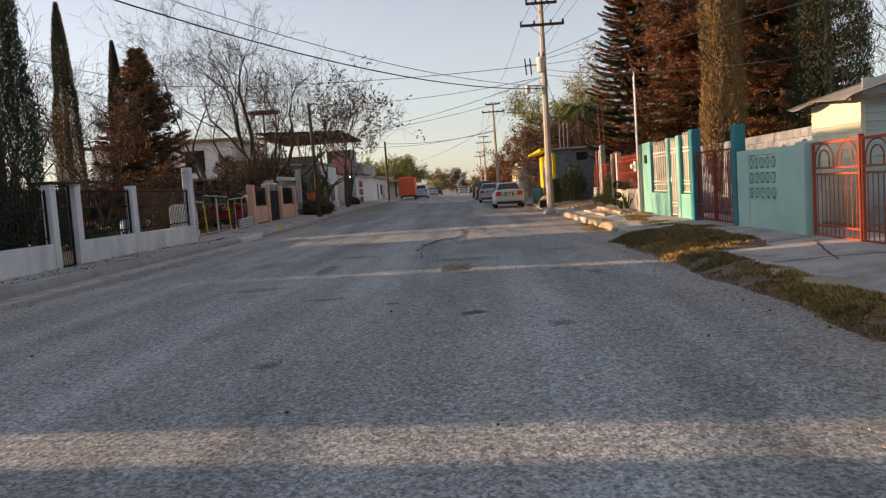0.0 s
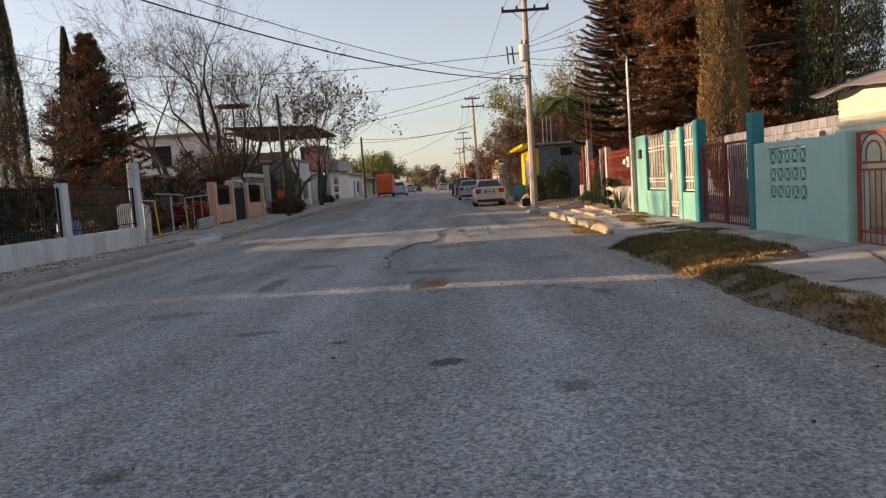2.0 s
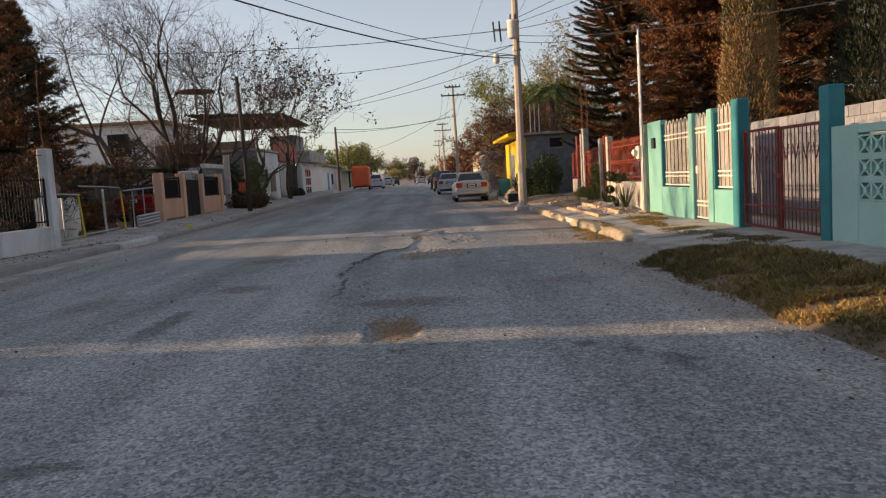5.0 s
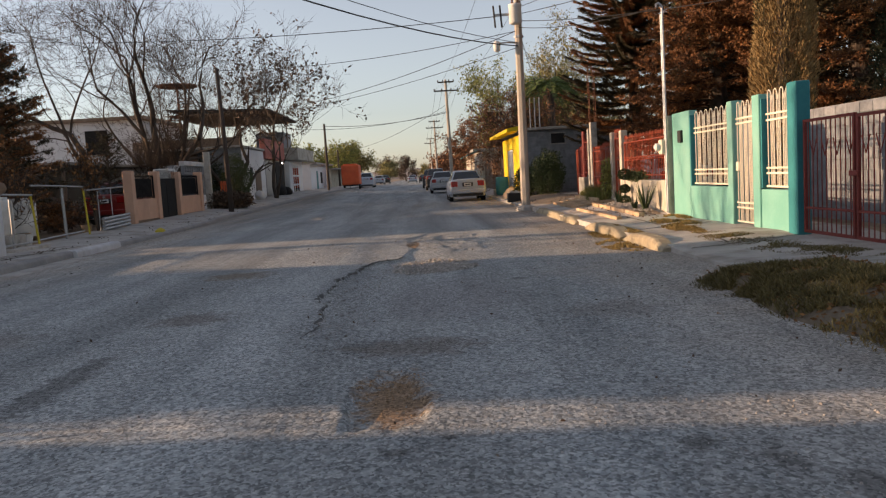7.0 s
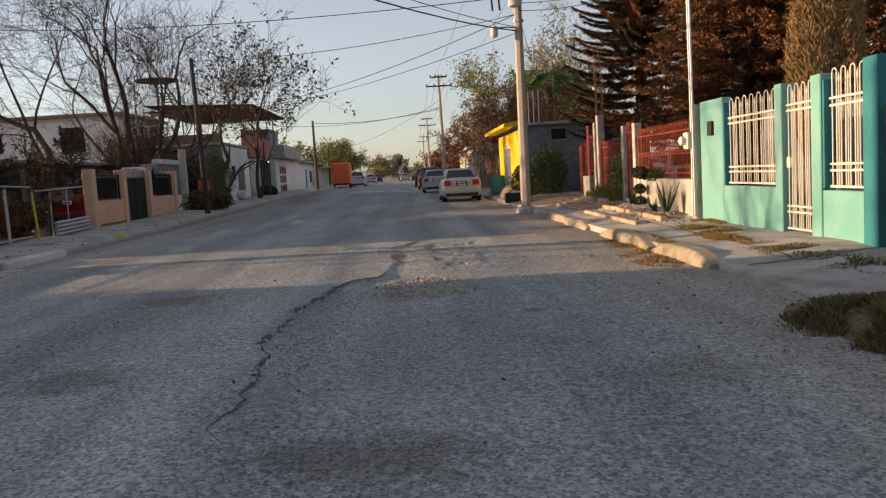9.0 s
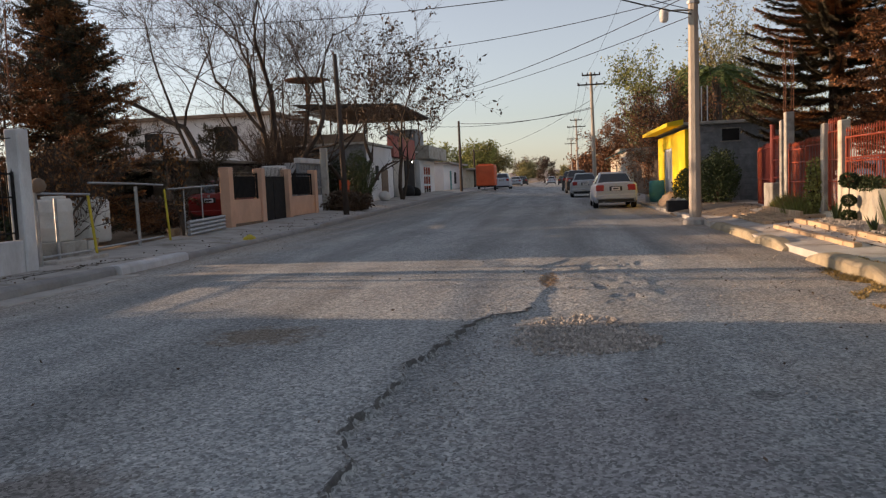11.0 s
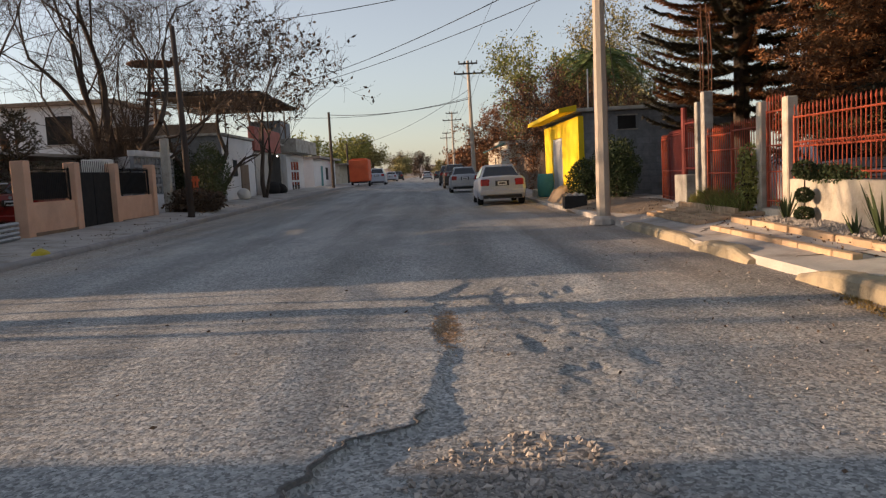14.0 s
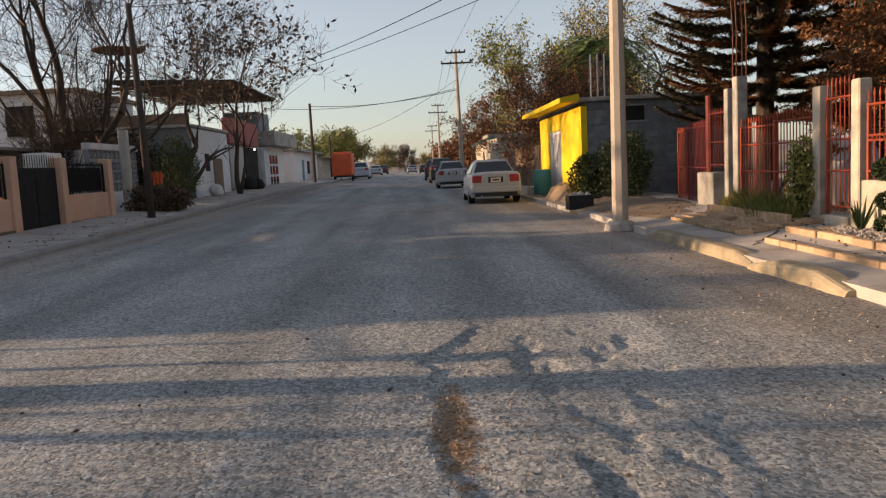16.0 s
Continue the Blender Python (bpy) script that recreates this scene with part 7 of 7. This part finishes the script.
grass("dry_grass", [(5.3, 15.7, 0.35, 1.1), (5.0, 14.4, 0.22, 0.9), (5.75, 16.9, 0.22, 0.6)], 9000, 0.09, "grass", "straw-coloured dry grass in the pavement joints", pave_right_z, 6, 0.9)
grass("dry_grass", [(3.72, 13.6, 0.3, 1.0), (3.9, 15.2, 0.22, 1.2), (4.25, 15.5, 0.15, 1.6)], 9000, 0.08, "grass", "dry grass tufts along the broken kerb", lambda x, y: road_z(x, y) if x < 4.1 else pave_right_z(x, y), 7, 0.9)
grass("weeds", [(5.75, 23.8, 0.28, 0.9), (5.8, 25.0, 0.25, 0.7)], 5200, 0.50, "leafgreen", "tall yellow-green weeds below the red gates", pave_right_z, 8, 0.35, 0.008)
grass("weeds", [(5.8, 24.2, 0.3, 1.2)], 1800, 0.6, "grass", "dry stalks among the weeds", pave_right_z, 9, 0.35, 0.006)
grass("weeds", [(-7.9, 12.0, 0.25, 5.0)], 2200, 0.10, "grassgreen", "weeds at the foot of the white wall", pave_left_z, 10, 0.6)


def stones(name, spots, n, size, label, fn, seed, m="stone"):
    rng = random.Random(seed)
    base = [Vector(v) for v in ((0, 0, 0.5), (0.5, 0, 0), (0, 0.5, 0), (-0.5, 0, 0), (0, -0.5, 0), (0, 0, -0.5))]
    fs = [(0, 1, 2), (0, 2, 3), (0, 3, 4), (0, 4, 1), (5, 2, 1), (5, 3, 2), (5, 4, 3), (5, 1, 4)]
    g = Geo()
    for _ in range(n):
        cx, cy, rx, ry = rng.choice(spots)
        a, q = rng.uniform(0, 6.283), rng.random() ** 0.6
        x, y = cx + rx * q * math.cos(a), cy + ry * q * math.sin(a)
        s = size * rng.uniform(0.4, 1.5)
        rot = Euler((rng.uniform(0, 6), rng.uniform(0, 6), rng.uniform(0, 6))).to_matrix()
        c = Vector((x, y, fn(x, y) + s * 0.15))
        sc = Vector((rng.uniform(0.7, 1.3), rng.uniform(0.7, 1.3), rng.uniform(0.5, 0.9))) * s
        g.add([c + rot @ Vector((v.x * sc.x, v.y * sc.y, v.z * sc.z)) for v in base], fs)
    return solid(name, g, M[m], label, "gravel", "stuff", at=(0, 0, 0))


M["chip"] = mat("loose_stone_chips", (0.26, 0.25, 0.24), (0.36, 0.34, 0.32), 5, 0.95, 0.2, 40, island=0.35)
M["chipwarm"] = mat("pale_stone_chips", (0.32, 0.29, 0.26), (0.46, 0.42, 0.38), 5, 0.95, 0.2, 40, island=0.35)
stones("loose_gravel", [(0.75, 12.4, 0.55, 0.85), (1.0, 12.0, 0.4, 0.4)], 1700, 0.032, "loose gravel in the broken road surface", road_top, 1, "chipwarm")
stones("loose_gravel", [(0.0, 12.0, 0.35, 2.0), (-0.1, 9.0, 0.3, 2.0), (0.7, 16.0, 0.4, 1.6)], 900, 0.018, "loose stone chips along the ragged edge", road_top, 2, "chip")
stones("road_chips", [(-1.0, 4.0, 4.6, 10.0), (0.6, 8, 2.6, 12.0)], 5200, 0.012, "stone chips scattered over the road", road_top, 3, "chip")
stones("road_chips", [(3.0, 8.0, 1.1, 14.0)], 2400, 0.015, "stone chips gathered in the gutter", road_top, 4, "chipwarm")
M["clod"] = mat("crumbled_soil", (0.28, 0.18, 0.10), (0.40, 0.28, 0.18), 9, 0.97, 0.5, 60, island=0.4)
stones("soil_clods", [(0.44, 5.86, 0.24, 0.55), (0.42, 6.1, 0.2, 0.35)], 220, 0.012, "crumbled brown soil in the road hole", road_top, 8, "clod")
stones("soil_clods", [(0.50, 15.8, 0.12, 0.85)], 260, 0.012, "crumbled brown soil in the worn groove", road_top, 9, "clod")
stones("bed_pebbles", [(5.6, 20.0, 0.28, 1.7)], 1300, 0.05, "white and brown pebbles in the planting bed", lambda x, y: pave_right_z(x, y) + 0.05, 5, "stone")

M["forecourt"] = mat("trodden_brown_earth", (0.20, 0.155, 0.11), (0.30, 0.235, 0.17), 2.0, 0.97, 0.6, 40, stain=(0.15, 0.12, 0.095), sscale=1.1)
solid("forecourt_earth", blob(5.25, 30.0, 1.0, 3.6, 33, pave_right_z, 0.05, 40, 10), M["forecourt"], "trodden brown earth before the red gates", "soil", "stuff", smooth=True)
# planting bed along the low wall
solid("bed_soil", blob(5.62, 20.0, 0.36, 2.1, 21, pave_right_z, 0.06), M["dirt"], "dry soil of the planting bed", "soil", "stuff")
bed = thing("bed_edging", (5.0, 20, 0.2), "edging of pale blocks round the planting bed", "edging")
brickm = Geo().box(-0.06, 0.06, -0.20, 0.20, 0, 0.09, 0.01).mesh("edging_block", M["brick"])
for i in range(11):
    y = 17.95 + 0.41 * i
    piece("edging_block", brickm, bed, (5.27 + 0.012 * (i % 3), y, pave_right_z(5.27, y) - 0.01), (0, 0, radians(2 * noise.noise((i, 0, 0)))))
for i in range(10):
    y = 17.8 + 0.41 * i
    piece("edging_block", brickm, bed, (4.76 + 0.02 * noise.noise((i * 1.7, 0, 0)), y, pave_right_z(4.76, y) - 0.03), (0, 0, radians(2 * noise.noise((i, 3, 0)))))
apron = thing("brick_apron", (5.4, 24.3, 0.2), "apron of pale clay bricks laid before the red gates", "paving")
bm2 = Geo().box(-0.095, 0.095, -0.045, 0.045, 0, 0.06, 0.006).mesh("brick", M["brick"])
for r in range(6):
    for i in range(24):
        x, y = 4.85 + 0.2 * r, 22.6 + 0.125 * i
        if noise.noise((x * 2, y * 2, 5)) > 0.34:
            continue
        piece("brick", bm2, apron, (x, y, pave_right_z(x, y) + 0.005 * noise.noise((i, r, 2))), (0, 0, radians(4 * noise.noise((i * 1.3, r * 1.7, 0)))))
up = Geo().box(-0.035, 0.035, -0.05, 0.05, 0, 0.17, 0.008).mesh("upright_brick", M["brick"])
for i in range(28):
    y = 22.75 + 0.108 * i
    piece("upright_brick", up, apron, (5.50, y, pave_right_z(5.5, y) - 0.02), (0, radians(3 * noise.noise((i * 0.8, 0, 0))), 0))
shrub("climber", (5.9, 23.15, 0.3), 0.18, 0.35, 1.15, "green climbing plant on the gate pillar", 51, "leafgreen", 1500, 0.07)


def topiary(x, y, balls, seed):
    z0 = pave_right_z(x, y) + 0.04
    rng = random.Random(seed)
    t = thing("clipped_shrub", (x, y, z0), "small shrub clipped into stacked round balls", "shrub", "clipped shrubs")
    part("stem", Geo().tube([(x, y, z0 - 0.03), (x + 0.01, y, z0 + balls[-1][0])], [0.018, 0.008], 6), M["twig"], t)
    for h, r in balls:
        g = Geo()
        for _ in range(900):
            v = any_dir(rng)
            spray(g, Vector((x, y, z0 + h)) + Vector((v.x * r, v.y * r, v.z * r * 0.8)) * rng.uniform(0.75, 1.0), (v + any_dir(rng) * 0.8).normalized(), 0.045, 0.012, rng)
        part("ball", g, M["bush"], t)


topiary(5.76, 20.85, [(0.10, 0.12), (0.38, 0.11), (0.74, 0.15)], 61)


def spiky(x, y, n, h, label, seed):
    rng = random.Random(seed)
    z0 = pave_right_z(x, y) + 0.03
    t = thing("spiky_plant", (x, y, z0), label, "plant", "spiky plants")
    for k in range(n):
        a = rng.uniform(0, 6.283)
        d = Vector((math.cos(a) * rng.uniform(0.15, 0.6), math.sin(a) * rng.uniform(0.15, 0.6), 1)).normalized()
        l = h * rng.uniform(0.6, 1.1)
        s = d.cross(Vector((0, 0, 1))).normalized() * 0.02
        p = Vector((x, y, z0)) + Vector((d.x, d.y, 0)) * 0.05
        q = d.cross(s).normalized() * 0.006
        m = p + d * l * 0.5
        e = p + d * l
        g = Geo().add([p - s, p + s, m + s, m - s, e, m + q], [(0, 1, 5), (1, 2, 5), (2, 4, 5), (4, 3, 5), (3, 0, 5), (0, 3, 2, 1), (2, 3, 4)])
        part("blade", g, M["bush"], t)


spiky(5.6, 18.6, 22, 0.75, "spiky green yucca in the planting bed", 63)
spiky(5.7, 21.3, 16, 0.5, "spiky green plant beside the gate pillar", 64)
spiky(5.5, 19.0, 10, 0.35, "small spiky plant in the planting bed", 65)
shrub("wall_creeper", (6.0, 20.6, 0.82), 0.16, 0.9, 0.26, "dark creeper trailing over the low wall", 66, "bush", 1500, 0.06, stems=False)

# crate, barrel, bags and other litter
cr = thing("black_crate", (4.25, 30.8, 0.12), "black plastic crate filled with rubble at the kerb", "crate")
cz = pave_right_z(4.25, 30.8) - 0.01
part("side", Geo().box(3.95, 4.55, 30.6, 30.63, cz, cz + 0.34, 0.005), M["plastic"], cr)
part("side", Geo().box(3.95, 4.55, 30.97, 31.0, cz, cz + 0.34, 0.005), M["plastic"], cr)
part("side", Geo().box(3.95, 3.98, 30.63, 30.97, cz, cz + 0.34), M["plastic"], cr)
part("side", Geo().box(4.52, 4.55, 30.63, 30.97, cz, cz + 0.34), M["plastic"], cr)
part("bottom", Geo().box(3.98, 4.52, 30.63, 30.97, cz, cz + 0.03), M["plastic"], cr)
for i, (dx, dy, r) in enumerate(((0.12, 0.1, 0.12), (0.3, 0.2, 0.13), (0.45, 0.12, 0.1), (0.2, 0.28, 0.1))):
    bmr = bmesh.new()
    bmesh.ops.create_icosphere(bmr, subdivisions=2, radius=r)
    for v in bmr.verts:
        v.co = v.co * (1 + 0.25 * noise.noise(v.co * 9 + Vector((i, 0, 0)))) + Vector((3.98 + dx, 30.63 + dy, cz + 0.30))
    part("rubble", Geo().bm(bmr), M["conc"], cr)
ba = thing("blue_green_barrel", (4.55, 38.2, 0.25), "blue-green plastic barrel before the yellow house", "barrel")
part("barrel_body", Geo().lathe(4.55, 38.2, [(0.24, 0.18), (0.29, 0.25), (0.31, 0.6), (0.29, 0.95), (0.26, 1.02)], 18), M["bluegreen"], ba, smooth=True)
solid("dirt_mound", blob(4.75, 35.6, 0.55, 1.5, 31, pave_right_z, 0.42), M["dirt"], "mound of earth against the yellow wall", "soil", "stuff", smooth=True)
solid("step_block", Geo().box(4.35, 4.9, 39.2, 40.6, 0.05, 0.42, 0.03), M["conc"], "concrete step beside the steel door", "step")
bgm = thing("rubbish_bags", (-8.3, 52.0, 0.4), "dark rubbish bags on the shop pavement", "bag")
for i, (x, y, r) in enumerate(((-8.4, 46.5, 0.32), (-8.5, 53.6, 0.42), (-8.2, 54.4, 0.35))):
    bmr = bmesh.new()
    bmesh.ops.create_icosphere(bmr, subdivisions=3, radius=r)
    zz = pave_left_z(x, y)
    for v in bmr.verts:
        k = 1 + 0.22 * noise.noise(v.co * 4 + Vector((i * 3, 0, 0)))
        v.co = Vector((v.co.x * k + x, v.co.y * k + y, max(zz, zz + r * 0.7 + v.co.z * k * 0.9)))
    part("bag", Geo().bm(bmr), M["rubber"] if i else M["tank"], bgm, smooth=True)
cn = thing("orange_panel", (-8.6, 39.0, 0.3), "faded orange slatted panel leaning on the pole", "panel")
for i in range(4):
    part("slat", Geo().box(-8.7 + 0.12 * i, -8.62 + 0.12 * i, 38.9, 38.94, 0.5, 1.6), M["orange"], cn)
part("rail", Geo().box(-8.72, -8.22, 38.945, 38.97, 1.4, 1.5), M["orange"], cn)
pb2 = thing("pale_box", (-8.1, 38.6, 0.3), "pale cardboard box above the brushwood", "box")
part("carton", Geo().box(-8.45, -7.75, 38.3, 38.8, 0.25, 1.0, 0.02), M["concpale"], pb2)
sg = solid("yellow_marker", blob(-6.75, 23.9, 0.16, 0.22, 41, lambda x, y: pave_left_z(x, y), 0.10), M["yellowpipe"], "yellow-painted stub in the pavement edge", "marker")

grass("road_weeds", [(0.63, 1.27, 0.10, 0.10), (-0.26, 2.22, 0.06, 0.05), (0.48, 5.6, 0.12, 0.3)], 260, 0.03, "grassgreen", "tiny weeds rooted in road holes", road_top, 12, 1.2, 0.003)


def litter(name, spots, n, size, m, label, fn, seed):
    rng = random.Random(seed)
    g = Geo()
    for _ in range(n):
        cx, cy, rx, ry = rng.choice(spots)
        a, q = rng.uniform(0, 6.283), rng.random() ** 0.6
        x, y = cx + rx * q * math.cos(a), cy + ry * q * math.sin(a)
        spray(g, Vector((x, y, fn(x, y) + 0.008)), Vector((rng.uniform(-1, 1), rng.uniform(-1, 1), rng.uniform(-0.1, 0.35))).normalized(), size * rng.uniform(0.5, 1.4), size * 0.3, rng)
    return solid(name, g, M[m], label, "leaf litter", "stuff", at=(0, 0, 0))


litter("leaf_litter", [(3.8, 5.0, 0.9, 6.0), (4.3, 7.0, 0.9, 2.6), (3.6, 0.5, 0.6, 2.0)], 4200, 0.045, "shadebrown", "dry leaves strewn over the verge", verge_top, 1)
litter("leaf_litter", [(5.3, 21.0, 0.6, 4.5), (5.2, 29, 0.9, 3.0)], 500, 0.05, "leafdry", "dry leaves strewn over the pavement and beds", lambda x, y: pave_right_z(x, y) + 0.02, 2)
litter("leaf_litter", [(-7.3, 30, 0.6, 12.0), (-7.2, 12, 0.5, 8.0)], 350, 0.05, "leafdry", "dry leaves along the pavement", pave_left_z, 3)
litter("leaf_litter", [(3.2, 12, 0.8, 12.0), (-5.6, 14, 0.8, 14.0), (0, 8, 4.5, 12)], 380, 0.035, "leafdry", "stray dry leaves on the road", road_top, 4)

bb = thing("blue_barrel", (-9.4, 16.6, 0.1), "dull blue plastic barrel behind the railings", "barrel")
part("barrel_body", Geo().lathe(-9.4, 16.6, [(0.25, 0.08), (0.29, 0.15), (0.30, 0.6), (0.29, 0.92), (0.25, 0.98)], 18), M["blue"], bb, smooth=True)
for i, (x, y) in enumerate(((-9.0, 20.9), (-9.4, 21.6), (-10.4, 19.4), (-9.2, 24.9))):
    t = thing("plant_pot", (x, y, 0.15), "small worn plant pot standing in the yard", "pot", "yard pots")
    part("pot", Geo().lathe(x, y, [(0.11, 0.12), (0.16, 0.4), (0.17, 0.42), (0.14, 0.42)], 12), M["brick"] if i % 2 else M["tank"], t)
    part("soil", Geo().lathe(x, y, [(0.13, 0.422), (0.10, 0.43)], 10), M["darkdirt"], t)
lad = thing("plank_heap", (-10.6, 18.6, 0.1), "heap of old planks and crates in the yard", "planks")
for i in range(7):
    part("plank", Geo().box(-11.2 + 0.05 * i, -10.3 + 0.1 * i, 18.0 + 0.17 * i, 18.14 + 0.17 * i, 0.1 + 0.04 * (i % 3), 0.14 + 0.04 * (i % 3)), M["wood"], lad)
